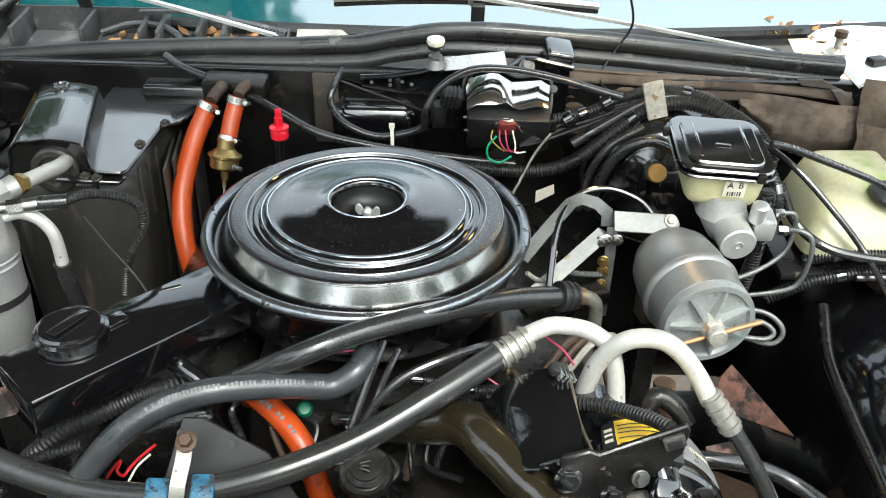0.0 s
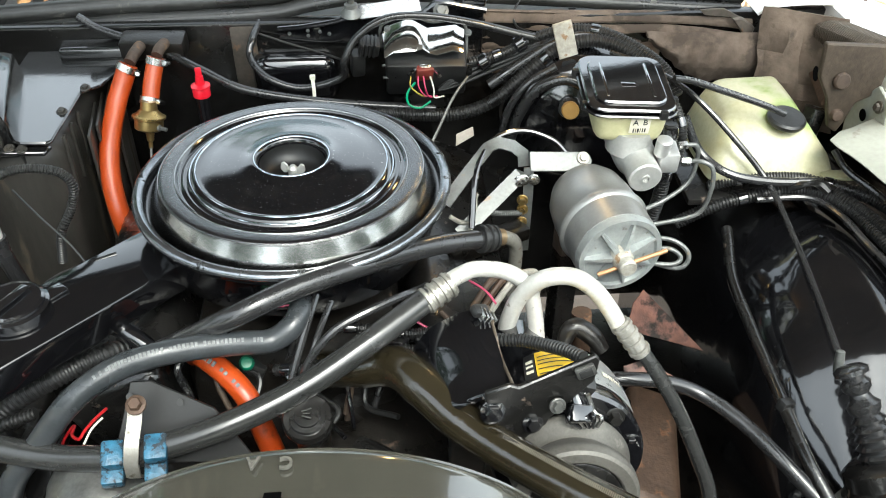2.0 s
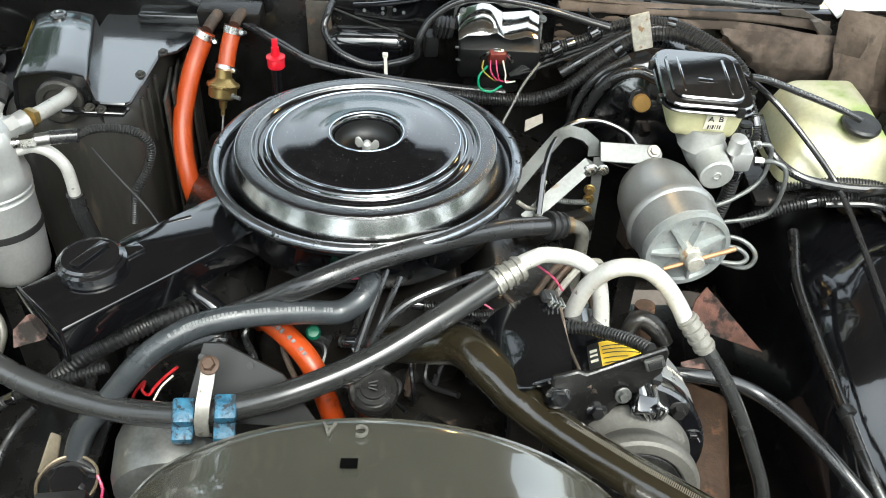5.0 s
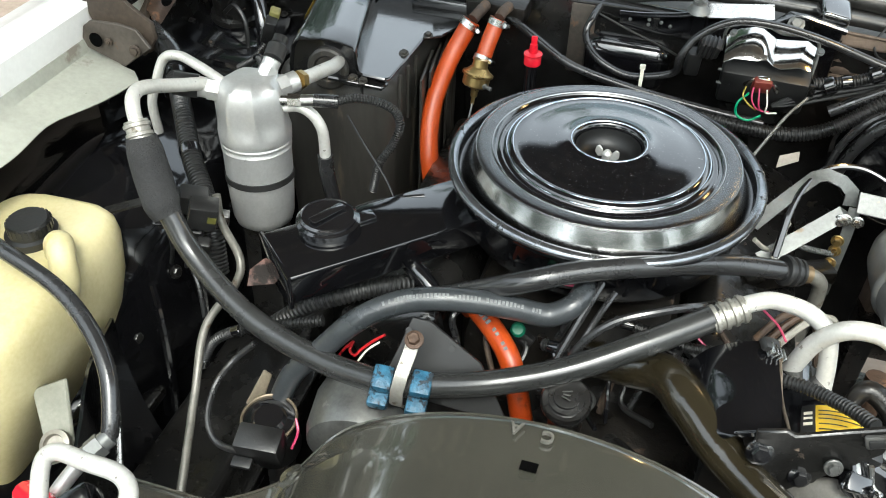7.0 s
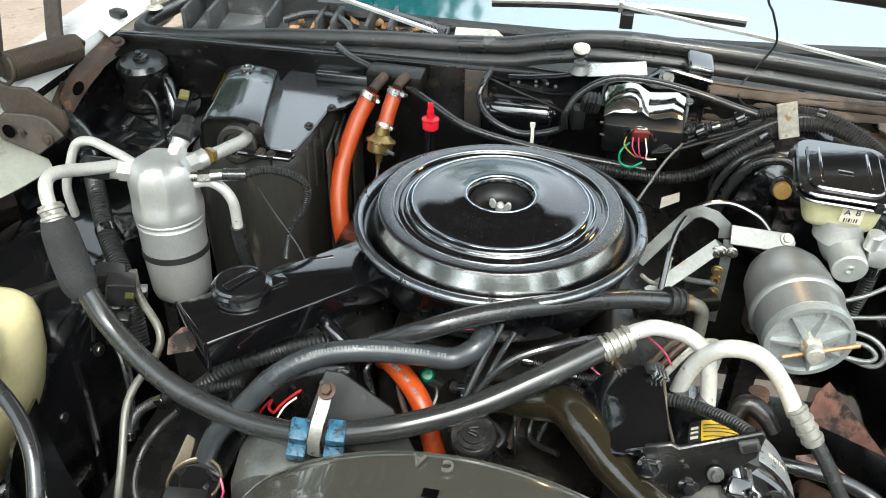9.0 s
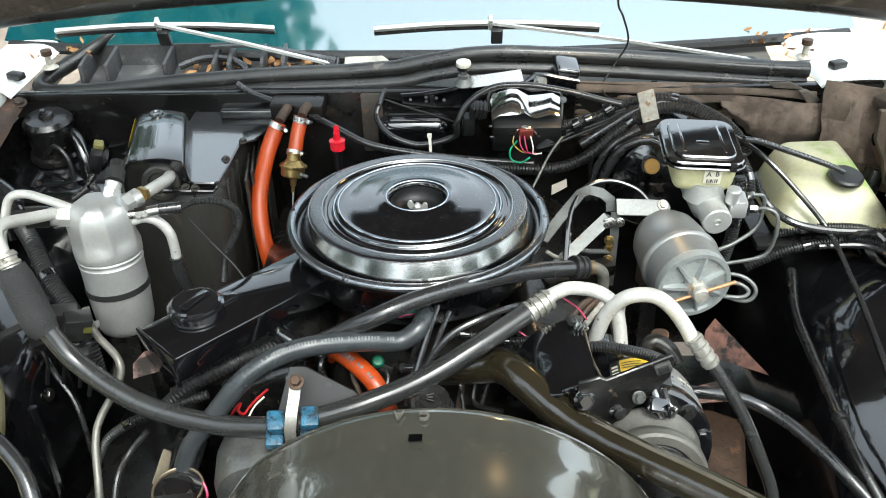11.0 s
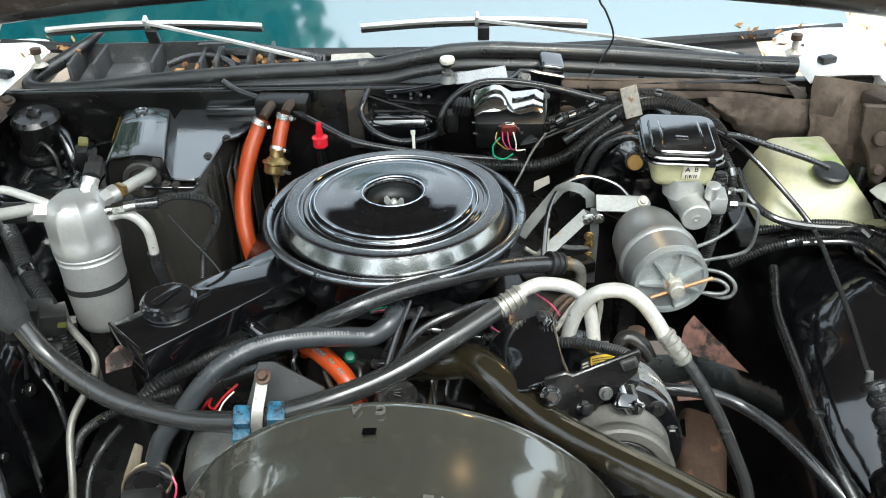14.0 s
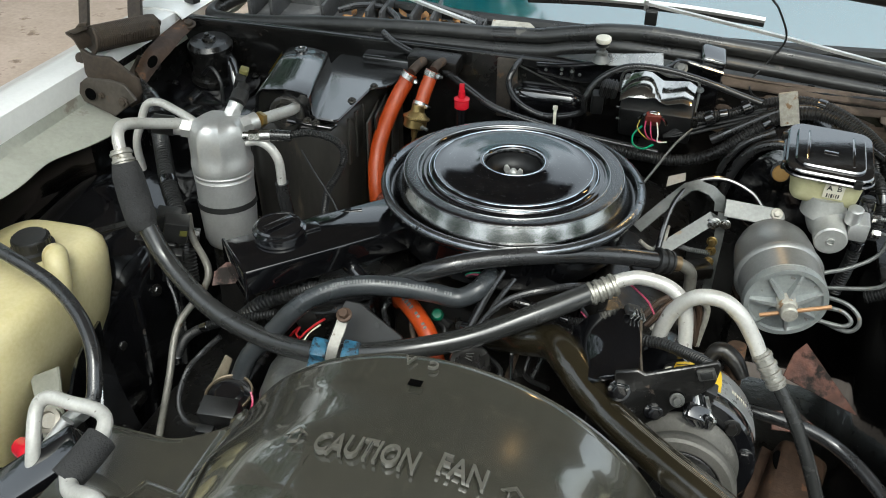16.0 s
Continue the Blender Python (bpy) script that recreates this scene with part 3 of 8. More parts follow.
part("slot", box((0.046, 0.012, 0.002), (-0.285, -0.178, 0.9325), (0, 0, 62), 0.0008), BLACK_PAINT, motor)
part("tab", box((0.022, 0.018, 0.004), (-0.251, -0.150, 0.916), (0, 0, 45), 0.001), BLACK_PAINT, motor)

# ---- fan shroud ----
shroud = thing("fan_shroud", (0.025, -0.6, 0.70), "dark olive-grey moulded plastic fan shroud with caution lettering", "fan shroud")
CX, CZ, CR = 0.028, 0.722, 0.268


def shroud_height(x, y):
    """The skin's height: a half ring over the fan that runs out into a flat shelf at each side and rises a little forwards."""
    d = x - CX
    ring = CZ + math.sqrt(max(CR * CR - d * d, 0.0001)) if abs(d) < 0.262 else CZ + 0.05 - (abs(d) - 0.262) * 2
    shelf = 0.862 + 0.02 * min(max((-0.5 - y) / 0.2, 0), 1) if d < 0 else 0.80
    k = 0.022
    h = max(k - abs(ring - shelf), 0) / k
    z = max(ring, shelf) + h * h * k / 4
    f = min(max((-0.486 - y) / 0.12, 0), 1)
    step = min(max((-0.480 - y) / 0.003, 0), 1)
    on = min(max((ring - shelf) / 0.02, 0), 1)
    return z + on * (0.006 * step + 0.018 * f * f * (3 - 2 * f)) - on * 0.25 * max(0, -0.66 - y)


def shroud_back(x):
    """Where the skin begins, towards the engine."""
    d = min(max((-0.15 - x) / 0.12, 0), 1)
    return -0.443 - 0.075 * d * d * (3 - 2 * d)


def on_shroud(bm, lift=0.0):
    """Drops a flat mesh onto the skin."""
    for v in bm.verts:
        v.co.z += shroud_height(v.co.x, v.co.y) + lift
    return bm


xs = [-0.335 + 0.0085 * k for k in range(77)]
rows = []
for s in [0, 0.006, 0.014, 0.026, 0.036, 0.037, 0.0385, 0.040, 0.0415, 0.046, 0.052] + [0.06 + 0.02 * k for k in range(13)]:
    rows.append([(x, shroud_back(x) - s, shroud_height(x, shroud_back(x) - s) - (0.004 if s == 0 else 0)) for x in xs])
skin = part("skin", sheet(rows, 0.003), SHROUD, shroud)
part("back_lip", sheet([[(x, shroud_back(x) + o, shroud_height(x, shroud_back(x)) - d) for x in xs] for o, d in ((0.0, 0.004), (0.0015, 0.012), (0.0, 0.02))], 0.002), SHROUD, shroud)
part("square_hole", on_shroud(box((0.013, 0.009, 0.001), (0.0145, -0.4965, 0), (0, 0, -2), 0), 0.0045), HOLE, shroud, "small square hole")
for name, text, x, y, turn, size in (("caution_word", "CAUTION", 0.0055, -0.605, -3.0, 0.033), ("fan_word", "FAN", 0.0895, -0.599, -1.0, 0.032), ("stamped_letter", "C", 0.022, -0.460, 180, 0.015), ("stamped_letter", "A", -0.004, -0.457, 176, 0.015)):
    ob = words(name, text, size, pose(x, y, 0, 0, 0, turn) @ Matrix.Diagonal((0.64 if size > 0.0325 else 0.70 if size > 0.02 else 1, 1, 1, 1)), SHROUD_RAISED if size > 0.02 else SHROUD_EDGE_LIGHT, shroud, 0.0021 if size > 0.02 else 0.0013, "raised moulded lettering")
    for v in ob.data.vertices:
        v.co.z = shroud_height(v.co.x, v.co.y) + 0.0040 + v.co.z
for x, y in ((-0.064, -0.594), (0.134, -0.600)):
    out = [(-0.012, 0.0), (0.0, 0.011), (0.012, 0.0), (0.0055, 0.0), (0.0055, -0.009), (-0.0055, -0.009), (-0.0055, 0.0)]
    own = bmesh.new()
    n = len(out)
    ring = [[own.verts.new((x + p * f, y + q * f, h)) for p, q in out] for f, h in ((1, 0.001), (0.95, 0.0035), (0.72, 0.0035), (0.66, 0.001))]
    for r0, r1 in zip(ring, ring[1:]):
        for j in range(n):
            own.faces.new((r0[j], r0[(j + 1) % n], r1[(j + 1) % n], r1[j]))
    part("raised_arrow", on_shroud(own, 0.0042), SHROUD_RAISED, shroud)
fin = bmesh.new()
v = [fin.verts.new(c) for c in ((-0.046, -0.606, 0.001), (-0.062, -0.72, 0.001), (-0.036, -0.72, 0.001), (-0.050, -0.70, 0.010))]
for f in ((0, 1, 3), (0, 3, 2), (1, 2, 3)):
    fin.faces.new([v[k] for k in f])
part("raised_fin", on_shroud(fin, 0.002), SHROUD, shroud)
frame_bm = bmesh.new()
for a, b in (((-0.245, -0.586), (-0.163, -0.596)), ((-0.163, -0.596), (-0.150, -0.66)), ((-0.245, -0.586), (-0.262, -0.65))):
    tube([(a[0], a[1], 0.0), ((a[0] + b[0]) / 2, (a[1] + b[1]) / 2, 0.0), (b[0], b[1], 0.0)], 0.0028, 8, bm=frame_bm)
part("raised_border", on_shroud(frame_bm, 0.002), SHROUD, shroud)
part("mounting_boss", on_shroud(lathe([(0.012, 0.0), (0.010, 0.006), (0.004, 0.0065), (0.0035, 0.003), (0.0, 0.003)], (-0.197, -0.478, 0), seg=20), 0.0), SHROUD, shroud)

# ---- other hoses ----
def hose(name, points, r, material, label, category="hose", **more):
    return tagged(part(name, tube(points, r, **more), material), label, category)


# ---- engine mass ----
eng = thing("engine_block", (0, 0, 0.35), "dark greasy engine block and manifold", "engine")
part("block", box((0.42, 0.62, 0.34), (0.0, 0.02, 0.60), (0, 0, 0), 0.03), GRIME, eng)
part("intake_manifold", box((0.24, 0.42, 0.1), (0.0, 0.0, 0.80), (0, 0, 0), 0.03), GRIME, eng)
for s in (-1, 1):
    part("valve_cover", box((0.13, 0.50, 0.09), (0.19 * s, 0.03, 0.79), (0, 22 * s, 0), 0.02, steps=3), BLACK_METAL, eng)
# ---- clamps and ends used by several hoses ----
def crimp(points, r, rings, parent, name="crimp"):
    """A pressed ferrule with raised rings."""
    bm = tube(points, r, 16)
    a, b = Vector(points[0]), Vector(points[-1])
    for k in range(rings):
        c = a.lerp(b, (k + 0.5) / rings)
        lathe([(r, -0.0028), (r * 1.14, -0.0018), (r * 1.14, 0.0018), (r, 0.0028)], c, b - a, 16, bm)
    return part(name, bm, FERRULE, parent, "pressed aluminium ferrule")


def worm_clamp(at, axis, r, parent, material=ZINC):
    """A hose clamp: band and screw housing."""
    bm = lathe([(r, -0.005), (r + 0.0012, -0.005), (r + 0.0012, 0.005), (r, 0.005)], at, axis, 24, ring=True)
    side = Vector(axis).cross(Vector((0.3, 1, 0.2))).normalized()
    c = Vector(at) - side * (r + 0.003)
    lathe([(0.0, -0.007), (0.004, -0.007), (0.004, 0.005), (0.003, 0.008), (0.0, 0.008)], c, Vector(axis).cross(side), 10, bm)
    return part("clamp", bm, material, parent, "zinc plated hose clamp")


def line_of(line, t):
    f = t * (len(line) - 1)
    k = min(int(f), len(line) - 2)
    return line[k].lerp(line[k + 1], f - k), (line[k + 1] - line[k]).normalized()


def print_on(points, r, t0, t1, count, material, parent, seed, size=0.0045):
    """Illegible printing on a hose, as rows of short bars."""
    rnd = random.Random(seed)
    line = smooth_line(points, 24)
    reach = sum((Vector(b) - Vector(a)).length for a, b in zip(line, line[1:]))
    bm = bmesh.new()
    for k in range(count):
        if rnd.random() < 0.12:
            continue
        p, d = line_of(line, t0 + (t1 - t0) * k / count)
        up = Vector((0, -0.55, 0.83))
        up = (up - d * up.dot(d)).normalized()
        s = d.cross(up)
        w = (t1 - t0) * reach / count * 0.62
        c = p + up * (r + 0.0003)
        high = size * rnd.choice((0.7, 0.9, 1.0))
        bm.faces.new([bm.verts.new(c + d * a * w + s * b * high - up * (b * high) ** 2 * 0.5 / r) for a, b in ((-0.5, -0.5), (0.5, -0.5), (0.5, 0.5), (-0.5, 0.5))])
    ob = part("printing", bm, material, parent, "worn pale printing")
    ob["kind"] = "stuff"
    return ob


# ---- suction hose of the air conditioning ----
AC = [(-0.469, -0.22, 0.93), (-0.427, -0.24, 0.878), (-0.342, -0.28, 0.846), (-0.247, -0.31, 0.84), (-0.175, -0.33, 0.853), (-0.142, -0.335, 0.863), (-0.063, -0.325, 0.881), (0.014, -0.29, 0.892), (0.084, -0.25, 0.913), (0.149, -0.205, 0.931)]
ac = thing("suction_hose", AC[4], "black rubber air-conditioning hose with foam sleeve and aluminium ends", "hose")
part("hose", tube(AC, 0.0132, 18, 10), AC_RUBBER, ac)
part("muffler_sleeve", tube([(-0.497, -0.198, 1.000), (-0.492, -0.203, 0.985), (-0.483, -0.211, 0.960), (-0.470, -0.222, 0.930), (-0.462, -0.226, 0.918)], [0.017, 0.0205, 0.0215, 0.021, 0.016], 20), FOAM, ac, "black foam sleeve")
part("bent_tube", tube([(-0.499, -0.197, 1.003), (-0.512, -0.182, 1.026), (-0.519, -0.165, 1.033), (-0.517, -0.145, 1.031), (-0.506, -0.10, 1.012), (-0.498, -0.06, 0.995)], 0.0082, 14), TUBE_ALLOY, ac)
crimp([(-0.497, -0.199, 0.997), (-0.506, -0.190, 1.014)], 0.0135, 2, ac)
part("end_tube", tube([(0.165, -0.196, 0.940), (0.185, -0.186, 0.945), (0.203, -0.18, 0.946), (0.235, -0.18, 0.94), (0.256, -0.19, 0.927), (0.264, -0.2, 0.899), (0.268, -0.212, 0.86)], 0.0090, 16), TUBE_ALLOY, ac)
crimp([(0.143, -0.210, 0.928), (0.174, -0.193, 0.940)], 0.0132, 4, ac)

# ---- discharge hose ----
dis = thing("discharge_hose", (0.42, -0.27, 0.8), "aluminium arch tube crimped to a black rubber hose", "hose")
part("arch_tube", tube([(0.233, -0.2, 0.865), (0.237, -0.2, 0.892), (0.247, -0.2, 0.922), (0.268, -0.205, 0.949), (0.297, -0.21, 0.955), (0.320, -0.215, 0.942), (0.340, -0.222, 0.917), (0.351, -0.228, 0.898)], 0.0095, 16), TUBE_ALLOY, dis)
part("hose", tube([(0.364, -0.232, 0.886), (0.397, -0.25, 0.842), (0.424, -0.27, 0.796), (0.446, -0.29, 0.748), (0.463, -0.31, 0.70), (0.475, -0.34, 0.60), (0.47, -0.40, 0.45)], 0.0084, 16), AC_RUBBER, dis)
crimp([(0.350, -0.227, 0.903), (0.377, -0.240, 0.868)], 0.0108, 4, dis)

# ---- breather hose ----
BR = [(-0.157, -0.203, 0.861), (-0.1085, -0.214, 0.895), (-0.049, -0.226, 0.9363), (0.007, -0.2, 0.946), (0.081, -0.16, 0.942), (0.159, -0.11, 0.925), (0.222, -0.081, 0.910)]
br = thing("breather_hose", BR[3], "glossy black rubber hose with a clamp and brass elbow", "hose")
part("hose", tube([(-0.26, -0.19, 0.79), (-0.2154, -0.195, 0.825)] + BR, 0.0118, 18, 10), RUBBER, br)
part("clamp", lathe([(0.0125, -0.011), (0.0160, -0.011), (0.0175, -0.0095), (0.0175, -0.0065), (0.0145, -0.005), (0.0145, -0.002), (0.0170, -0.0005), (0.0170, 0.003), (0.0142, 0.0045), (0.0142, 0.007), (0.0160, 0.008), (0.0160, 0.011), (0.0125, 0.011)], (0.226, -0.079, 0.909), (0.06, 0.03, -0.02), 20), BLACK_PLASTIC, br, "ribbed black hose clamp")
part("elbow", tube([(0.236, -0.074, 0.906), (0.252, -0.068, 0.900), (0.264, -0.062, 0.885), (0.266, -0.06, 0.85), (0.262, -0.06, 0.80)], 0.0085, 12), DULL_PIPE, br, "dull stained steel elbow")
part("brass_sleeve", tube([(0.236, -0.074, 0.906), (0.247, -0.070, 0.903)], 0.0105, 14), surface("tarnished_brass", (0.16, 0.11, 0.06), (0.26, 0.19, 0.11), 0.4, 0.7), br, "tarnished brass sleeve")

# ---- heater hose ----
HH = [(0.014, -0.165, 0.895), (0.014, -0.190, 0.912), (0.005, -0.212, 0.9065), (-0.0181, -0.222, 0.8959), (-0.0519, -0.232, 0.9044), (-0.0905, -0.243, 0.9117), (-0.1282, -0.255, 0.9153), (-0.161, -0.265, 0.9107), (-0.188, -0.278, 0.9014), (-0.2141, -0.29, 0.883), (-0.2495, -0.3, 0.8392), (-0.28, -0.31, 0.801), (-0.30, -0.32, 0.74), (-0.31, -0.33, 0.66)]
hh = thing("heater_hose", HH[4], "grey-black heater hose with worn white printing", "hose")
part("hose", tube(HH, 0.0128, 18, 10), GREY_RUBBER, hh)
print_on(HH, 0.0128, 0.26, 0.60, 44, PRINT, hh, 3, 0.0052)

# ---- orange coolant hoses ----
oh = thing("orange_hose", (-0.069, -0.225, 0.852), "orange silicone coolant hose under the heater hose", "hose", "orange hoses")
part("hose", tube([(-0.112, -0.175, 0.835), (-0.103, -0.195, 0.858), (-0.069, -0.225, 0.852), (-0.045, -0.25, 0.836), (-0.025, -0.275, 0.79), (-0.01, -0.28, 0.72)], 0.0125, 18), ORANGE, oh)
print_on([(-0.103, -0.2, 0.863), (-0.069, -0.225, 0.852), (-0.035, -0.26, 0.838)], 0.0142, 0.15, 0.8, 10, PRINT, oh, 5, 0.006)
o1 = thing("orange_hose", (-0.26, 0.2, 0.88), "long orange silicone heater hose against the firewall", "hose", "orange hoses")
part("hose", tube([(-0.247, 0.279, 0.972), (-0.255, 0.270, 0.954), (-0.267, 0.247, 0.925), (-0.276, 0.2, 0.880), (-0.273, 0.165, 0.84), (-0.262, 0.14, 0.79), (-0.255, 0.15, 0.72)], 0.0138, 18), ORANGE, o1)
worm_clamp((-0.249, 0.277, 0.967), (0.3, 0.25, 0.5), 0.0142, o1, BRIGHT_STEEL)
part("stub", tube([(-0.245, 0.281, 0.974), (-0.240, 0.295, 0.980), (-0.238, 0.325, 0.978)], 0.0085, 12), DARK_RUST, o1, "rusty core pipe")
o2 = thing("orange_hose", (-0.217, 0.26, 0.95), "short orange silicone hose into a brass valve", "hose", "orange hoses")
part("hose", tube([(-0.207, 0.282, 0.980), (-0.210, 0.277, 0.970), (-0.215, 0.262, 0.95), (-0.219, 0.245, 0.926)], 0.0122, 18), ORANGE, o2)
worm_clamp((-0.208, 0.280, 0.976), (0.15, 0.2, 0.5), 0.0126, o2, BRIGHT_STEEL)
part("stub", tube([(-0.206, 0.283, 0.982), (-0.204, 0.295, 0.986), (-0.202, 0.325, 0.982)], 0.008, 12), DARK_RUST, o2, "rusty core pipe")
worm_clamp((-0.219, 0.248, 0.930), (0.12, 0.3, 0.5), 0.0128, o2, BRIGHT_STEEL)
tagged(part("heater_core_flange", box((0.095, 0.04, 0.032), (-0.222, 0.345, 0.970), (8, 0, -3), 0.006), GRIME), "dark rusty heater core flange on the firewall", "flange", kind="structure")
va = thing("heater_valve", (-0.219, 0.225, 0.915), "gold passivated vacuum heater valve", "valve")
part("body", lathe([(0.0, -0.018), (0.016, -0.018), (0.020, -0.015), (0.020, -0.002), (0.0235, 0.0), (0.0235, 0.003), (0.019, 0.005), (0.012, 0.012), (0.011, 0.024), (0.0, 0.024)], (-0.220, 0.228, 0.914), (0.12, 0.25, 0.9), 28), BRASS, va)
part("stem", lathe([(0.0, 0.0), (0.007, 0.0), (0.005, 0.016), (0.003, 0.018), (0.003, 0.028), (0.0, 0.028)], (-0.221, 0.224, 0.897), (-0.1, -0.2, -1), 14), BRASS, va)
part("port", lathe([(0.0, 0.0), (0.0045, 0.0), (0.0045, 0.006), (0.003, 0.007), (0.003, 0.016), (0.0, 0.016)], (-0.209, 0.216, 0.905), (1, -0.4, -0.1), 10), ZINC, va)
part("cable", tube([(-0.223, 0.218, 0.872), (-0.222, 0.19, 0.84), (-0.21, 0.15, 0.80)], 0.0016, 6), ZINC, va, "thin steel control wire")

# ---- radiator hose ----
RH = [(0.03, -0.205, 0.832), (0.075, -0.232, 0.858), (0.112, -0.250, 0.876), (0.139, -0.285, 0.8805), (0.166, -0.32, 0.8757), (0.190, -0.345, 0.8727), (0.223, -0.38, 0.8768), (0.2605, -0.42, 0.8858), (0.300, -0.46, 0.8957), (0.341, -0.50, 0.9026), (0.385, -0.54, 0.905), (0.43, -0.60, 0.89)]
rh = thing("radiator_hose", RH[5], "dark olive moulded radiator hose with a fabric-marked skin", "hose")
part("hose", tube(RH, [0.0205, 0.0205, 0.0225, 0.0225, 0.0210, 0.0200] + [0.0195] * 6, 28, 14), OLIVE_HOSE, rh)
marks = bmesh.new()
line = smooth_line(RH, 60)
for k in range(300, 600, 2):
    p, d = line[k], (line[k + 1] - line[k]).normalized()
    up = Vector((0.45, -0.45, 0.75))
    up = (up - d * up.dot(d)).normalized()
    s = d.cross(up)
    c = p + up * 0.0199
    q = [c + s * a * 0.006 + d * (b * 0.0011 + a * 0.0016) - up * 0.0009 * abs(a) for a, b in ((-0.5, -0.5), (0.5, -0.5), (0.5, 0.5), (-0.5, 0.5))]
    marks.faces.new([marks.verts.new(x) for x in q])
ob = part("fabric_mark", marks, surface("pale_fabric_mark", (0.10, 0.09, 0.07), (0.17, 0.155, 0.125), 0.4), rh, "row of fine moulded ticks")
ob["kind"] = "stuff"

# ---- hose holder with blue cushions ----
hold = thing("hose_holder", (-0.14, -0.34, 0.86), "galvanised strap with worn blue rubber cushions round the hose", "hose clamp")
part("strap", strip([(-0.135, -0.316, 0.912), (-0.137, -0.326, 0.898), (-0.139, -0.343, 0.886), (-0.141, -0.352, 0.870), (-0.142, -0.352, 0.852), (-0.142, -0.345, 0.842)], 0.0135, 0.003, (0, -1, 0.4)), FERRULE, hold)
part("bolt", bolt((-0.134, -0.319, 0.914), (0, -0.45, 0.9), 0.0065, 0.007), RUST, hold, "rusty hexagon bolt")
for x, z, y in ((-0.161, 0.874, -0.342), (-0.117, 0.880, -0.341), (-0.163, 0.853, -0.349), (-0.119, 0.856, -0.349)):
    part("cushion", box((0.021, 0.026, 0.0145), (-0.140 + (x + 0.140) * 0.92, y, 0.864 + (z - 0.864) * 0.85), (20, 6, 8), 0.003, steps=2), BLUE_RUBBER, hold, "worn blue rubber block")
part("post", box((0.012, 0.006, 0.10), (-0.139, -0.330, 0.815), (8, 0, 0), 0.001), BLACK_METAL, hold)

# ---- alternator behind the holder, with its black bracket and red wire ----
al = thing("alternator", (-0.18, -0.30, 0.76), "dull alloy alternator under a black bracket plate", "alternator")
part("housing", lathe([(0.0, 0.0), (0.044, 0.0), (0.056, 0.008), (0.060, 0.022), (0.060, 0.060), (0.056, 0.075), (0.0, 0.085)], (-0.180, -0.372, 0.776), (-0.12, 1, 0.15), 40), PULLEY_GREY, al)
part("bracket_plate", slab([(-0.055, -0.045), (0.085, -0.05), (0.045, 0.005), (-0.015, 0.035), (-0.035, 0.035)], 0.004, pose(-0.115, -0.295, 0.872, 52, 0, 0), 0.001), WELL_BLACK, al, "flat black bracket plate")
for x, z in ((-0.15, 0.893), (-0.102, 0.886)):
    part("bracket_hole", lathe([(0.0, 0.0), (0.0035, 0.0), (0.0035, 0.0008), (0.0, 0.0008)], (x, -0.2925 if z < 0.89 else -0.288, z), (0, -0.78, 0.62), 12), INK, al)
part("red_wire", tube([(-0.182, -0.273, 0.862), (-0.196, -0.278, 0.851), (-0.206, -0.284, 0.842), (-0.212, -0.289, 0.836), (-0.221, -0.281, 0.834), (-0.219, -0.274, 0.840), (-0.230, -0.280, 0.828), (-0.235, -0.288, 0.815), (-0.236, -0.309, 0.800), (-0.238, -0.315, 0.78)], 0.0017, 8), RED_WIRE, al, "red plastic wire")
part("yellow_wire", tube([(-0.186, -0.280, 0.856), (-0.198, -0.286, 0.846), (-0.206, -0.294, 0.834)], 0.0012, 8), PAPER, al, "cream wire")

# ---- oil filler cap ----
oc = thing("oil_filler_cap", (0.02, -0.315, 0.86), "grey-black round cap with stepped rings", "cap")
part("cap", lathe([(0.0, -0.045), (0.016, -0.045), (0.018, -0.02), (0.0245, -0.016), (0.0255, -0.012), (0.0255, -0.006), (0.0235, -0.003), (0.0185, -0.003), (0.018, 0.001), (0.0135, 0.0015), (0.013, 0.0045), (0.009, 0.005), (0.0, 0.005)], (0.022, -0.312, 0.878), (0.02, -0.35, 1), 32), BLACK_METAL, oc)
for k, w in enumerate((0.010, 0.007, 0.010)):
    part("embossed_mark", box((w, 0.0014, 0.0012), (0.022, -0.3185 + 0.0035 * k, 0.8842 + 0.0012 * k), (-19, 0, 20 * (k - 1)), 0.0003), PULLEY_GREY, oc)
part("neck", lathe([(0.018, 0), (0.018, 0.12)], (0.023, -0.28, 0.72), (0.0, -0.1, 1), 20), GRIME, oc)

# ---- small wires and hoses round the carburettor ----
def loose(name, points, r, material, label, category="hose", **more):
    if category != "wire loom":
        return tagged(part(name, tube(points, r, **more), material), label, category)
    ob = thing(name, points[len(points) // 2], label, category)
    part("conduit", tube(points, r, **more), material, ob)
    line = smooth_line(points, 12)
    for t in (0.12, 0.55):
        c, d = line_of(line, t)
        part("tape_band", lathe([(r * 0.9, -0.007), (r * 1.06, -0.006), (r * 1.10, 0.0), (r * 1.06, 0.006), (r * 0.9, 0.007)], c, d, 14, ring=True), BLACK_PAINT, ob, "shiny wrap of black tape")
    return ob


loose("vacuum_hose", [(0.012, -0.26, 0.85), (0.02, -0.25, 0.885), (0.05, -0.235, 0.918), (0.095, -0.215, 0.930), (0.13, -0.19, 0.925), (0.15, -0.15, 0.90)], 0.0045, RUBBER, "thin glossy black vacuum hose arching over wires", seg=10)
loose("spark_plug_wire", [(-0.01, -0.27, 0.83), (0.005, -0.24, 0.87), (0.02, -0.21, 0.905), (0.03, -0.18, 0.92)], 0.004, RUBBER, "black rubber spark plug wire", "wire", seg=8)
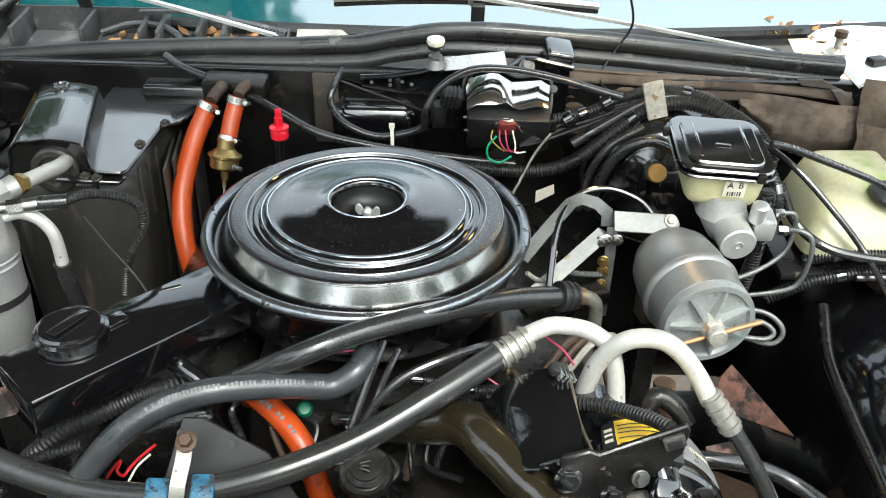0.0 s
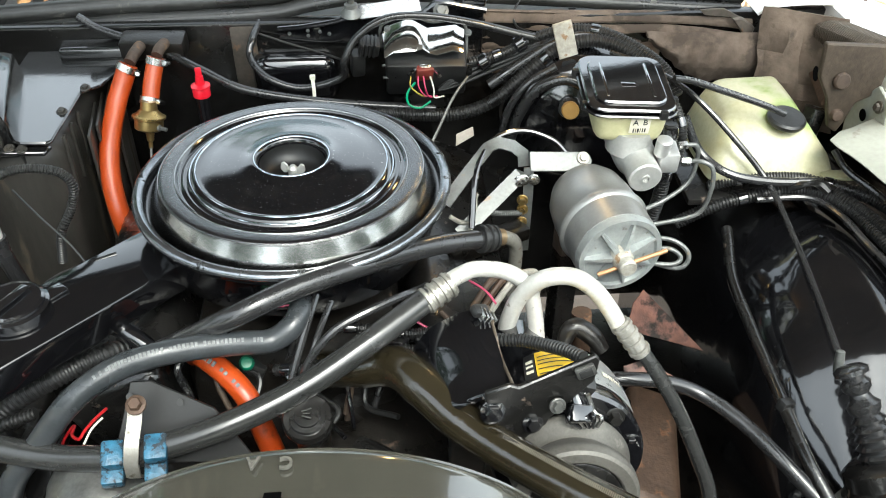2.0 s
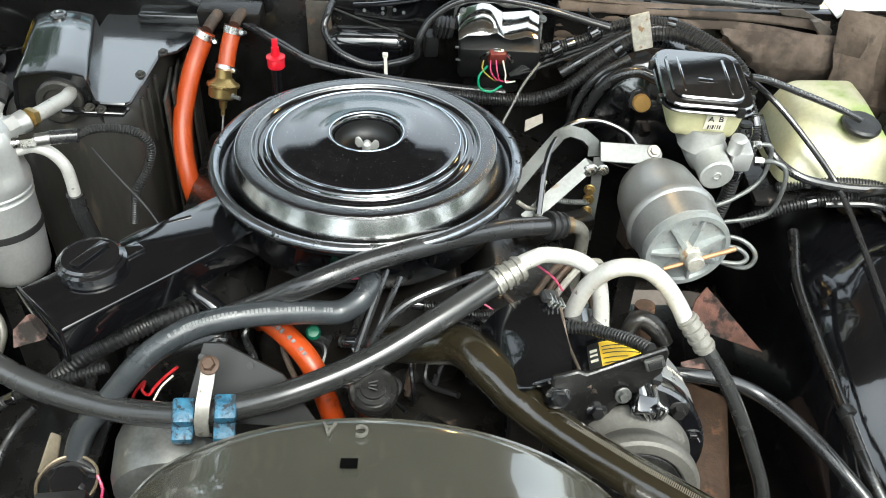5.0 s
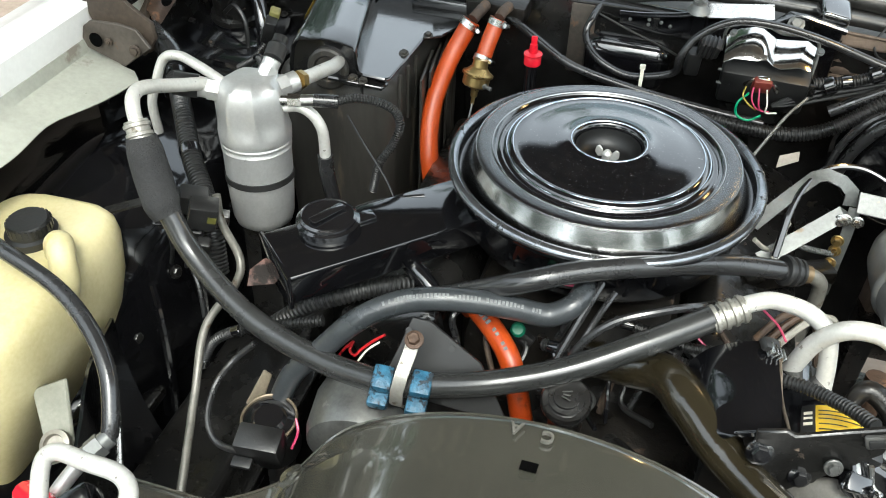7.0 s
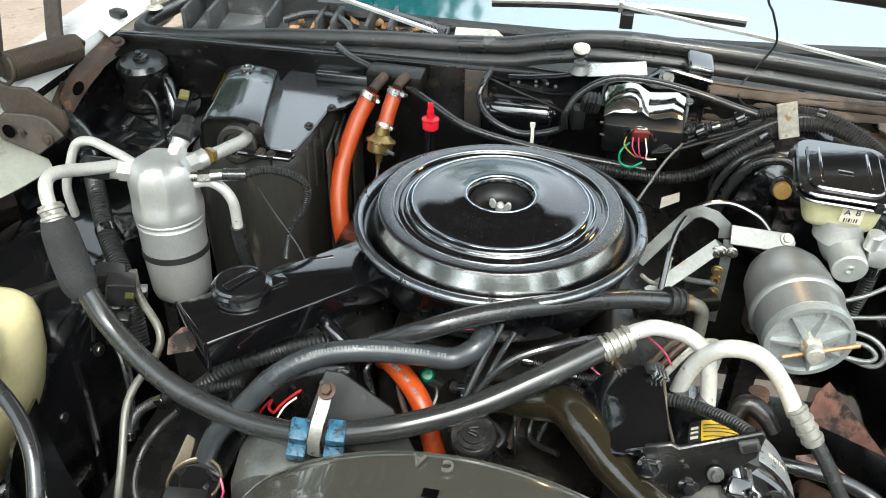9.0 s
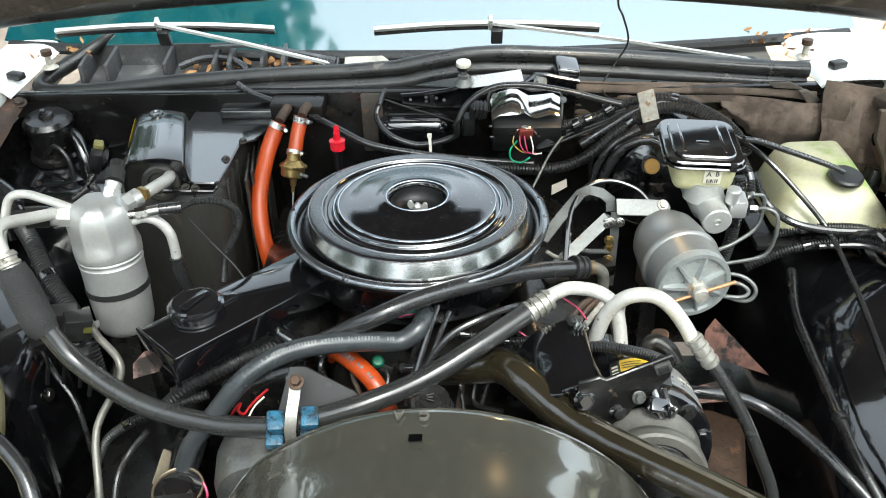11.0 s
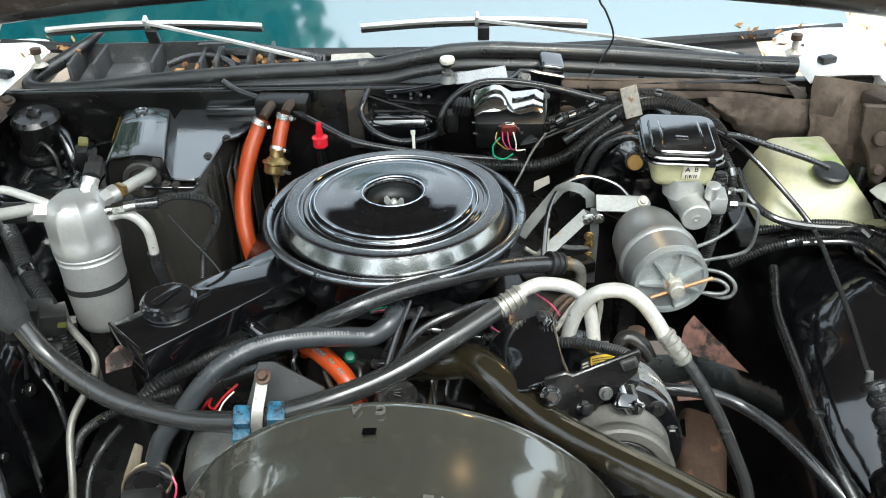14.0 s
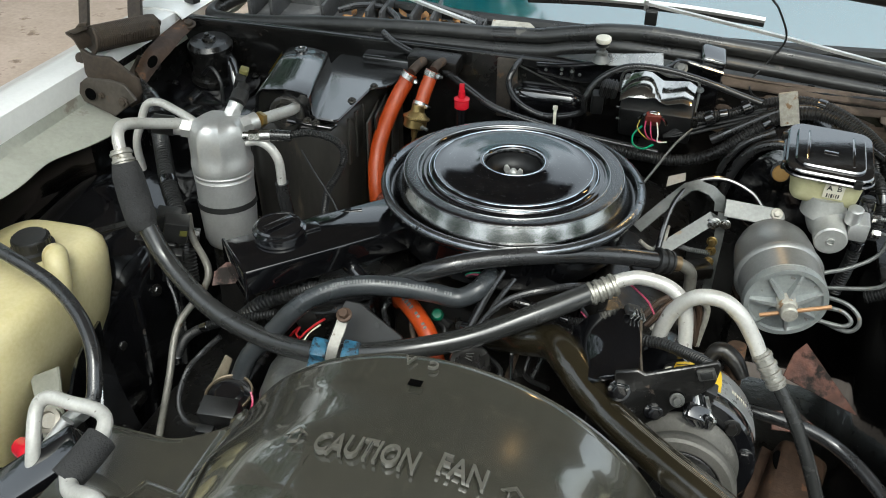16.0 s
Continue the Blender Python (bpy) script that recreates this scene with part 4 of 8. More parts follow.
loose("spark_plug_wire", [(0.005, -0.285, 0.82), (0.015, -0.255, 0.86), (0.03, -0.22, 0.895), (0.045, -0.18, 0.91)], 0.0035, RUBBER, "black rubber spark plug wire", "wire", seg=8)
loose("wire_loom", [(0.05, -0.20, 0.89), (0.09, -0.20, 0.885), (0.13, -0.205, 0.88), (0.17, -0.21, 0.89)], 0.006, BLACK_PLASTIC, "corrugated black wire loom", "wire loom", seg=10, ribs=(0.0035, 0.0012))
loose("wire_loom", [(0.10, -0.215, 0.875), (0.14, -0.218, 0.868), (0.18, -0.215, 0.872)], 0.0055, BLACK_PLASTIC, "corrugated black wire loom", "wire loom", seg=10, ribs=(0.0035, 0.0012))
loose("plug_wire", [(0.165, -0.17, 0.93), (0.185, -0.165, 0.925), (0.20, -0.165, 0.915), (0.215, -0.17, 0.905), (0.225, -0.18, 0.895)], 0.0013, PINK_WIRE, "thin pink plug wire", "wire", seg=6)
for k, m in enumerate((GREEN_WIRE, PINK_WIRE, BLACK_PLASTIC)):
    loose("thin_wire", [(-0.03 + 0.004 * k, -0.16, 0.885), (-0.01, -0.175 - 0.004 * k, 0.905), (0.015, -0.17, 0.905 - 0.004 * k), (0.03, -0.15, 0.89)], 0.0014, m, "thin coloured wire under the air cleaner", "wire", seg=6)
loose("vacuum_line", [(-0.30, -0.11, 0.83), (-0.285, -0.12, 0.885), (-0.262, -0.115, 0.905), (-0.232, -0.10, 0.910), (-0.20, -0.085, 0.912)], 0.0038, RUBBER, "black vacuum line to the damper motor", seg=10)
loose("dipstick_wire", [(-0.345, 0.03, 0.93), (-0.31, 0.0, 0.91), (-0.27, -0.03, 0.885), (-0.24, -0.06, 0.86)], 0.0013, BLACK_PLASTIC, "thin black sensor wire behind the snorkel", "wire", seg=6)


# ---- tangle below the air cleaner, in front of the engine ----
rnd = random.Random(23)
for k in range(16):
    x = -0.11 + 0.018 * k + rnd.uniform(-0.008, 0.008)
    y = -0.155 - rnd.uniform(0, 0.05)
    p = [(x, y + 0.03, 0.835 + rnd.uniform(-0.01, 0.02))]
    for j in range(4):
        q = p[-1]
        p.append((q[0] + rnd.uniform(-0.03, 0.045), q[1] - rnd.uniform(0.012, 0.035), 0.845 + rnd.uniform(-0.03, 0.028) - 0.012 * j))
    m, r = ((RUBBER, 0.0042), (BLACK_PLASTIC, 0.0034), (BLACK_PAINT, 0.0028), (DARK_RUST, 0.0035))[k % 4]
    loose("front_harness_wire", p, r, m, ("glossy black ignition wire on the engine front", "taped black wire on the engine front", "thin black vacuum pipe on the engine front", "rusty steel line on the engine front")[k % 4], "wire", seg=8)
loose("wire_loom", [(0.075, -0.20, 0.845), (0.105, -0.215, 0.862), (0.135, -0.225, 0.868), (0.170, -0.228, 0.868), (0.20, -0.24, 0.855)], 0.0072, BLACK_PLASTIC, "corrugated loom to the compressor", "wire loom", seg=12, ribs=(0.004, 0.0014))
loose("wire_loom", [(-0.02, -0.215, 0.845), (0.02, -0.225, 0.855), (0.06, -0.222, 0.856), (0.09, -0.205, 0.846)], 0.0068, BLACK_PLASTIC, "corrugated loom across the engine front", "wire loom", seg=12, ribs=(0.004, 0.0014))
for x, y, z, w in ((0.055, -0.20, 0.845, 0.022), (0.115, -0.185, 0.855, 0.026), (-0.04, -0.20, 0.835, 0.020), (0.145, -0.205, 0.872, 0.018)):
    tagged(part("wire_connector", box((w, 0.018, 0.016), (x, y, z), (24, 12, 30 - 600 * (x - 0.05)), 0.0025), BLACK_PLASTIC), "black wiring connector on the engine front", "connector", "engine connectors")
loose("sensor_wire", [(0.135, -0.19, 0.885), (0.155, -0.20, 0.878), (0.178, -0.208, 0.885), (0.192, -0.215, 0.878)], 0.0014, PINK_WIRE, "thin pink sensor wire", "wire", seg=6)
tagged(part("green_plug", lathe([(0.0, 0.0), (0.008, 0.0), (0.0085, 0.006), (0.006, 0.010), (0.0, 0.011)], (-0.050, -0.206, 0.848), (0.1, -0.6, 0.8), 16), surface("green_plastic", (0.0, 0.09, 0.045), (0.005, 0.14, 0.07), 0.35)), "small green plastic plug", "plug")
# ---- accumulator ----
can = thing("accumulator", (-0.447, -0.02, 0.77), "brushed aluminium air-conditioning accumulator canister with fittings", "accumulator")
AX = Vector((-0.03, 0.07, 1)).normalized()
CB = Vector((-0.440, -0.050, 0.792))
bm = lathe([(r * 1.07, h) for r, h in [(0.0, 0.0), (0.030, 0.0), (0.0355, 0.005), (0.0385, 0.016), (0.0410, 0.060), (0.0415, 0.112), (0.0425, 0.117), (0.0412, 0.1195), (0.0412, 0.1225), (0.0428, 0.1235), (0.0432, 0.1255), (0.0424, 0.1275), (0.0436, 0.131), (0.0440, 0.142), (0.0440, 0.150), (0.0440, 0.158), (0.0440, 0.166), (0.0440, 0.174), (0.0436, 0.184), (0.0424, 0.194), (0.0385, 0.204), (0.0300, 0.2098), (0.020, 0.2112), (0.0, 0.2117)]], CB, AX, 96)
for v in bm.verts:
    q = v.co - CB
    h = q.dot(AX)
    if h > 0.14:
        a = math.atan2(q.y, q.x)
        for c in (-2.55, -1.5, -0.45, 0.6, 1.65, 2.7):
            d = math.cos(a - c)
            k = min((h - 0.14) / 0.012, 1)
            if d > 0.88 and (q - AX * h).length > 0.025:
                v.co -= (q - AX * h).normalized() * 0.040 * (d - 0.88) * k * k
part("body", bm, ALLOY, can)
part("strap", lathe([(0.0430, 0.070), (0.0455, 0.070), (0.0455, 0.079), (0.0430, 0.079)], CB, AX, 64, ring=True), INK, can, "thin black band")


def fitting(p, q, r, material, parent, name="fitting"):
    a, b = Vector(p), Vector(q)
    n = (b - a).length
    bm = lathe([(0.0, 0.0), (r * 0.8, 0.0), (r * 0.8, n * 0.3), (0.0, n * 0.3)], a, b - a, 20)
    lathe([(0.0, n * 0.25), (r, n * 0.25), (r, n * 0.62), (0.0, n * 0.62)], a, b - a, 6, bm)
    lathe([(0.0, n * 0.6), (r * 0.86, n * 0.6), (r * 0.9, n * 0.95), (r * 0.7, n), (0.0, n)], a, b - a, 20, bm)
    return part(name, bm, material, parent)


fitting((-0.422, -0.030, 0.984), (-0.398, 0.000, 0.988), 0.0150, ALLOY, can)
part("brass_nut", lathe([(0.0, 0.0), (0.0125, 0.0), (0.0125, 0.009), (0.0, 0.009)], (-0.398, 0.000, 0.988), (0.25, 0.9, -0.3), 6), BRASS, can, "gold passivated nut")
fitting((-0.434, -0.024, 0.992), (-0.428, -0.004, 1.014), 0.0130, ALLOY, can)
part("switch", lathe([(0.0, 0.0), (0.013, 0.0), (0.013, 0.018), (0.010, 0.022), (0.010, 0.032), (0.0, 0.032)], (-0.428, -0.004, 1.014), (0.0, 0.85, 0.5), 18), BLACK_PLASTIC, can, "black pressure switch")
part("outlet_tube", tube([(-0.397, 0.004, 0.987), (-0.391, 0.025, 0.983), (-0.388, 0.055, 0.976), (-0.386, 0.085, 0.968), (-0.392, 0.118, 0.958)], 0.0092, 14), TUBE_ALLOY, can)
fitting((-0.405, -0.042, 0.980), (-0.361, -0.030, 0.982), 0.0088, BRIGHT_STEEL, can)
part("lead_sleeve", tube([(-0.363, -0.030, 0.982), (-0.334, -0.022, 0.981)], 0.0085, 14), RUBBER, can)
part("lead", tube([(-0.336, -0.022, 0.981), (-0.319, -0.010, 0.983), (-0.293, 0.0, 0.978), (-0.273, 0.010, 0.964), (-0.265, 0.012, 0.942), (-0.275, 0.010, 0.911), (-0.290, 0.0, 0.885), (-0.30, 0.0, 0.84)], 0.0060, 10, ribs=(0.0036, 0.0011)), BLACK_PLASTIC, can, "corrugated black lead")
part("return_tube", tube([(-0.402, -0.038, 0.969), (-0.385, -0.032, 0.970), (-0.368, -0.03, 0.962), (-0.356, -0.03, 0.945), (-0.353, -0.03, 0.925), (-0.353, -0.03, 0.895)], 0.0072, 12), TUBE_ALLOY, can)
part("return_sleeve", tube([(-0.353, -0.030, 0.903), (-0.352, -0.028, 0.87), (-0.345, -0.02, 0.80)], 0.0105, 12), RUBBER, can)
fitting((-0.470, -0.050, 0.984), (-0.508, -0.060, 0.990), 0.0145, ALLOY, can)
part("loop_tube", tube([(-0.470, -0.048, 0.988), (-0.483, -0.047, 0.9975), (-0.521, -0.03, 1.001), (-0.553, -0.02, 1.004), (-0.576, -0.02, 0.996), (-0.588, -0.028, 0.965), (-0.600, -0.03, 0.931), (-0.606, -0.02, 0.88)], 0.0064, 12), TUBE_ALLOY, can)
part("coupling", tube([(-0.505, -0.060, 0.990), (-0.532, -0.072, 0.996)], 0.0150, 14), BLACK_PLASTIC, can)
part("bracket", box((0.05, 0.004, 0.04), (-0.45, 0.005, 0.84), (0, 0, 0), 0.001), BLACK_PAINT, can)
part("stand", box((0.05, 0.05, 0.34), (-0.438, -0.05, 0.62), (0, 0, 0), 0.004), BLACK_METAL, can)

# ---- heater and evaporator case ----
case = thing("heater_case", (-0.42, 0.25, 0.7), "glossy black heater and evaporator case with yellow label", "heater case")
def arch(u, left=-0.046, right=0.047, top=0.0, bottom=-0.11):
    """Outline of the drum across its length: side walls, a full round at one shoulder, a tight one at the other, a gently domed top."""
    out = [(left - 0.014, bottom), (left - 0.010, -0.045)]
    out += [(left + 0.020 * (1 - math.cos(a)) - 0.006, -0.024 + 0.022 * math.sin(a)) for a in [radians(15 * k) for k in range(6)]]
    out += [(left + 0.022 + (right - left - 0.030) * k / 6, -0.002 + 0.004 * math.sin(math.pi * k / 6) ) for k in range(7)]
    out += [(right - 0.008 + 0.008 * math.sin(a), -0.010 + 0.008 * math.cos(a)) for a in [radians(22.5 * k) for k in range(1, 5)]]
    out += [(right + 0.006, -0.038), (right + 0.012, bottom)]
    return [(x * u, z * (1 if z < -0.03 else 1)) for x, z in out]


stations = [(0.121, 0.90, -0.003), (0.115, 0.97, -0.0008), (0.118, 1.0, 0.0), (0.17, 0.985, 0.0), (0.24, 0.96, 0.0), (0.300, 0.93, 0.0), (0.308, 0.90, -0.003), (0.312, 0.80, -0.02)]
dm = bmesh.new()
rows = [[dm.verts.new((-0.412 - (y - 0.115) * 0.215 + x, y, 0.986 + z + drop)) for x, z in arch(u)] for y, u, drop in stations]
for a, b in zip(rows, rows[1:]):
    for j in range(len(a) - 1):
        dm.faces.new((a[j], a[j + 1], b[j + 1], b[j]))
dm.faces.new(rows[0])
dm.faces.new(rows[-1][::-1])
drum = part("drum", dm, CASE_BLACK, case, sharp=50)
part("drum_cap", lathe([(0.0, 0.0), (0.012, 0.0), (0.011, 0.003), (0.0085, 0.0035), (0.007, 0.0012), (0.0, 0.0012)], (-0.455, 0.285, 0.988), (-0.02, -0.05, 1), 24), CASE_BLACK, drum)
part("pipe_collar", lathe([(0.0, -0.002), (0.030, -0.002), (0.030, 0.004), (0.027, 0.007), (0.020, 0.007), (0.018, 0.003), (0.0, 0.003)], (-0.408, 0.117, 0.945), (0.05, -1, 0.1), 32), CASE_DULL, drum)
lab = bmesh.new()
cols = arch(1.0)[2:6]
rows = [[lab.verts.new((-0.412 - (y - 0.115) * 0.215 + x * u - 0.0015, y, 0.9868 + z)) for x, z in cols] for y, u in ((0.205, 0.972), (0.25, 0.955), (0.292, 0.935))]
for a, b in zip(rows, rows[1:]):
    for j in range(len(a) - 1):
        lab.faces.new((a[j], a[j + 1], b[j + 1], b[j]))
part("warning_label", lab, YELLOW, drum, "yellow paper warning label")
part("shelf", slab([(-0.365, 0.113), (-0.352, 0.108), (-0.322, 0.106), (-0.314, 0.112), (-0.309, 0.245), (-0.286, 0.262), (-0.250, 0.355), (-0.42, 0.40), (-0.42, 0.30)], 0.005, pose(0, 0, 0.945, 0, 0, 0), 0.002), CASE_BLACK, case, "flat glossy black flange")
part("flange_step", slab([(-0.405, 0.102), (-0.322, 0.098), (-0.318, 0.116), (-0.40, 0.118)], 0.007, pose(0, 0, 0.934, 0, 0, 0), 0.002), CASE_BLACK, case)
for k in range(3):
    part("rib", box((0.005, 0.008, 0.085), (-0.313 + 0.001 * k, 0.15 + 0.032 * k, 0.892), (0, 0, 0), 0.0015), CASE_DULL, case)
for x, y, z in ((-0.320, 0.185, 0.951), (-0.305, 0.252, 0.951), (-0.368, 0.108, 0.942), (-0.352, 0.104, 0.942)):
    part("screw", bolt((x, y, z), (0, -0.25, 1), 0.0048, 0.005), CASE_DULL, case)
lc = part("lower_case", box((0.185, 0.275, 0.34), (-0.408, 0.252, 0.768), (0, 0, 0), 0.038, steps=5, shape=lambda c: Vector((c[0] * (1.0 if c[2] > 0 else 0.85) + (0.1 if c[0] > 0 and c[1] > 0 else 0), c[1], c[2]))), CASE_DULL, case, "dull black ribbed lower case")
for k in range(4):
    part("rib", box((0.004, 0.10, 0.20), (-0.296 + 0.004 * k, 0.22 + 0.03 * k, 0.82), (0, 0, 8), 0.001), CASE_DULL, lc)
part("top_bulge", box((0.15, 0.05, 0.020), (-0.29, 0.372, 0.958), (6, 0, 0), 0.006, steps=3), CASE_BLACK, case)

# ---- blower motor with its cooling tube ----
bl = thing("blower_motor", (-0.66, 0.33, 0.8), "glossy black blower motor with curled cooling tube", "blower motor")
part("cup", lathe([(0.0, 0.0), (0.044, 0.0), (0.047, 0.004), (0.046, 0.012), (0.040, 0.016), (0.040, 0.062), (0.043, 0.066), (0.043, 0.074), (0.036, 0.082), (0.014, 0.083), (0.012, 0.089), (0.0, 0.090)], (-0.675, 0.350, 0.880), (0.02, -0.12, 1), 36), BLACK_METAL, bl)
part("flange", lathe([(0.0, 0.0), (0.085, 0.0), (0.088, 0.003), (0.088, 0.007), (0.082, 0.010), (0.0, 0.012)], (-0.672, 0.340, 0.868), (0.02, -0.14, 1), 40), BLACK_PAINT, bl)
part("cooling_tube", tube([(-0.632, 0.335, 0.93), (-0.617, 0.318, 0.925), (-0.605, 0.30, 0.90), (-0.60, 0.29, 0.87), (-0.602, 0.285, 0.85)], 0.0115, 14), BLACK_PAINT, bl)
part("lead", tube([(-0.675, 0.305, 0.905), (-0.650, 0.295, 0.925), (-0.628, 0.285, 0.905), (-0.622, 0.275, 0.865), (-0.62, 0.26, 0.84)], 0.0038, 8), BLACK_PLASTIC, bl)
part("centre_nut", bolt((-0.677, 0.340, 0.969), (0, -0.12, 1), 0.006, 0.006), BLACK_METAL, bl)
for a in range(5):
    an = radians(200 + 62 * a)
    part("flange_screw", bolt((-0.672 + 0.078 * math.cos(an), 0.340 + 0.078 * math.sin(an), 0.879 + 0.011 * math.sin(an)), (0, -0.14, 1), 0.0042, 0.005), BLACK_METAL, bl)
part("housing", box((0.21, 0.21, 0.24), (-0.655, 0.325, 0.745), (0, 0, 0), 0.02), BLACK_PAINT, bl)
part("housing_ledge", box((0.15, 0.03, 0.02), (-0.645, 0.225, 0.84), (10, 0, 3), 0.006), BLACK_PAINT, bl)

# small plug with a yellow tip, and its lead
pl = thing("relay_plug", (-0.54, 0.22, 0.92), "black wiring plug with a yellow-green tip", "plug")
part("body", box((0.018, 0.020, 0.046), (-0.548, 0.215, 0.935), (20, 18, 20), 0.003), BLACK_PLASTIC, pl)
part("tip", box((0.016, 0.016, 0.014), (-0.540, 0.224, 0.960), (20, 18, 20), 0.003), surface("olive_tip", (0.10, 0.09, 0.03), (0.2, 0.18, 0.06), 0.5), pl, "yellow-green tip")
part("lead", tube([(-0.552, 0.205, 0.915), (-0.565, 0.18, 0.895), (-0.575, 0.15, 0.885), (-0.60, 0.12, 0.88)], 0.006, 10, ribs=(0.0036, 0.001)), BLACK_PLASTIC, pl)
loose("wire_loom", [(-0.50, 0.09, 0.925), (-0.515, 0.12, 0.935), (-0.535, 0.14, 0.925), (-0.57, 0.15, 0.90)], 0.0055, BLACK_PLASTIC, "thin corrugated loom behind the accumulator", "wire loom", seg=10, ribs=(0.0035, 0.001))

# ---- looms at the left apron ----
loose("wire_loom", [(-0.632, 0.078, 0.934), (-0.619, 0.060, 0.923), (-0.598, 0.030, 0.916), (-0.562, -0.02, 0.918), (-0.519, -0.08, 0.893), (-0.483, -0.12, 0.875), (-0.452, -0.16, 0.855), (-0.44, -0.18, 0.80)], 0.0135, BLACK_PLASTIC, "thick corrugated black wire loom", "wire loom", seg=14, ribs=(0.005, 0.0018))
loose("drain_hose", [(-0.696, 0.130, 0.948), (-0.678, 0.115, 0.947), (-0.656, 0.100, 0.945), (-0.637, 0.085, 0.939), (-0.626, 0.070, 0.930)], 0.0165, RUBBER, "short black rubber hose end", seg=14)
loose("duct_hose", [(-0.35, -0.225, 0.775), (-0.325, -0.225, 0.80), (-0.295, -0.220, 0.826), (-0.249, -0.208, 0.846), (-0.221, -0.189, 0.848), (-0.195, -0.165, 0.840), (-0.17, -0.13, 0.82)], 0.0115, BLACK_PLASTIC, "thick corrugated black hose below the snorkel", "hose", seg=16, ribs=(0.006, 0.0018))
loose("wire_loom", [(-0.438, -0.25, 0.700), (-0.4347, -0.25, 0.7165), (-0.4166, -0.25, 0.7518), (-0.3885, -0.25, 0.7776), (-0.3563, -0.25, 0.7955), (-0.3182, -0.25, 0.8123), (-0.27, -0.24, 0.825)], 0.0068, BLACK_PLASTIC, "corrugated black loom below the snorkel", "wire loom", seg=12, ribs=(0.0045, 0.0016))
foil = tube([(-0.296, -0.205, 0.846), (-0.275, -0.186, 0.856), (-0.258, -0.172, 0.858), (-0.240, -0.157, 0.852)], [0.010, 0.017, 0.016, 0.010], 20, 10, wave=0.35)
tagged(part("foil_duct", foil, surface("crumpled_foil", (0.34, 0.33, 0.31), (0.52, 0.51, 0.49), 0.3, 0.8, 60, 0.6, 160, 0.12, 0, (0.2, 0.16, 0.12), 40, 0.6)), "crumpled silver foil duct under the snorkel", "duct")
loose("vacuum_pipe", [(-0.215, -0.145, 0.866), (-0.195, -0.158, 0.868), (-0.172, -0.172, 0.862), (-0.150, -0.185, 0.85)], 0.0105, BLACK_PAINT, "short glossy black pipe under the snorkel", "pipe", seg=14)
loose("wire_loom", [(-0.33, -0.21, 0.80), (-0.27, -0.185, 0.818), (-0.20, -0.17, 0.825), (-0.10, -0.16, 0.82)], 0.008, BLACK_PLASTIC, "corrugated black loom below the snorkel", "wire loom", seg=12, ribs=(0.004, 0.0014))
loose("coolant_pipe", [(-0.445, -0.15, 0.90), (-0.437, -0.16, 0.866), (-0.400, -0.19, 0.842), (-0.400, -0.21, 0.816), (-0.425, -0.25, 0.773), (-0.414, -0.31, 0.72), (-0.38, -0.42, 0.67), (-0.36, -0.52, 0.60)], 0.0053, DULL_PIPE, "dull galvanised steel line", "pipe", seg=12)
loose("vacuum_line", [(-0.355, -0.255, 0.775), (-0.378, -0.27, 0.752), (-0.388, -0.30, 0.738), (-0.387, -0.33, 0.712), (-0.366, -0.35, 0.697), (-0.325, -0.36, 0.706)], 0.0042, RUBBER, "thin black vacuum line", seg=10)
rel = thing("relay_bank", (-0.46, -0.17, 0.86), "black relay bank on the inner fender", "relay")
part("relay", box((0.034, 0.026, 0.036), (-0.444, -0.185, 0.897), (10, 15, 28), 0.003), BLACK_PLASTIC, rel)
part("relay", box((0.034, 0.026, 0.030), (-0.472, -0.160, 0.892), (10, 15, 28), 0.003), BLACK_PLASTIC, rel)
part("relay", box((0.030, 0.026, 0.030), (-0.505, -0.150, 0.876), (10, 10, 20), 0.003), BLACK_PLASTIC, rel)
part("plate", box((0.09, 0.03, 0.004), (-0.475, -0.165, 0.868), (14, 8, 24), 0.001), BLACK_PAINT, rel)
for x, y, z in ((-0.455, -0.190, 0.868), (-0.485, -0.175, 0.862), (-0.515, -0.165, 0.852), (-0.44, -0.20, 0.86)):
    part("plug", box((0.016, 0.014, 0.020), (x, y, z), (20, 10, 20), 0.002), BLACK_PLASTIC, rel)
    part("lead", tube([(x, y, z - 0.008), (x + 0.006, y - 0.004, z - 0.03), (x - 0.006, y + 0.01, z - 0.055), (x - 0.02, y + 0.02, z - 0.09)], 0.003, 8), BLACK_PLASTIC, rel)
part("label", box((0.010, 0.0006, 0.010), (-0.426, -0.1965, 0.898), (10, 15, 28), 0), surface("olive_print", (0.05, 0.048, 0.01), (0.1, 0.095, 0.02), 0.5), rel, "small printed label")
part("arm", strip([(-0.53, -0.14, 0.87), (-0.56, -0.15, 0.86), (-0.60, -0.17, 0.85)], 0.016, 0.003), BLACK_METAL, rel)

rs = thing("solenoid", (-0.29, -0.36, 0.72), "black round solenoid with a brass rim", "solenoid")
part("body", lathe([(0.0, -0.06), (0.026, -0.06), (0.030, -0.05), (0.030, 0.0), (0.0, 0.0)], (-0.290, -0.358, 0.768), (0.0, -0.25, 1), 28), BLACK_PLASTIC, rs)
part("rim", lathe([(0.029, -0.001), (0.0318, -0.001), (0.0318, 0.002), (0.0305, 0.003), (0.029, 0.002)], (-0.290, -0.352, 0.772), (0.0, -0.12, 1), 40, ring=True), surface("tarnished_brass", (0.11, 0.085, 0.055), (0.2, 0.16, 0.11), 0.5, 0.5), rs, "tarnished brass rim")
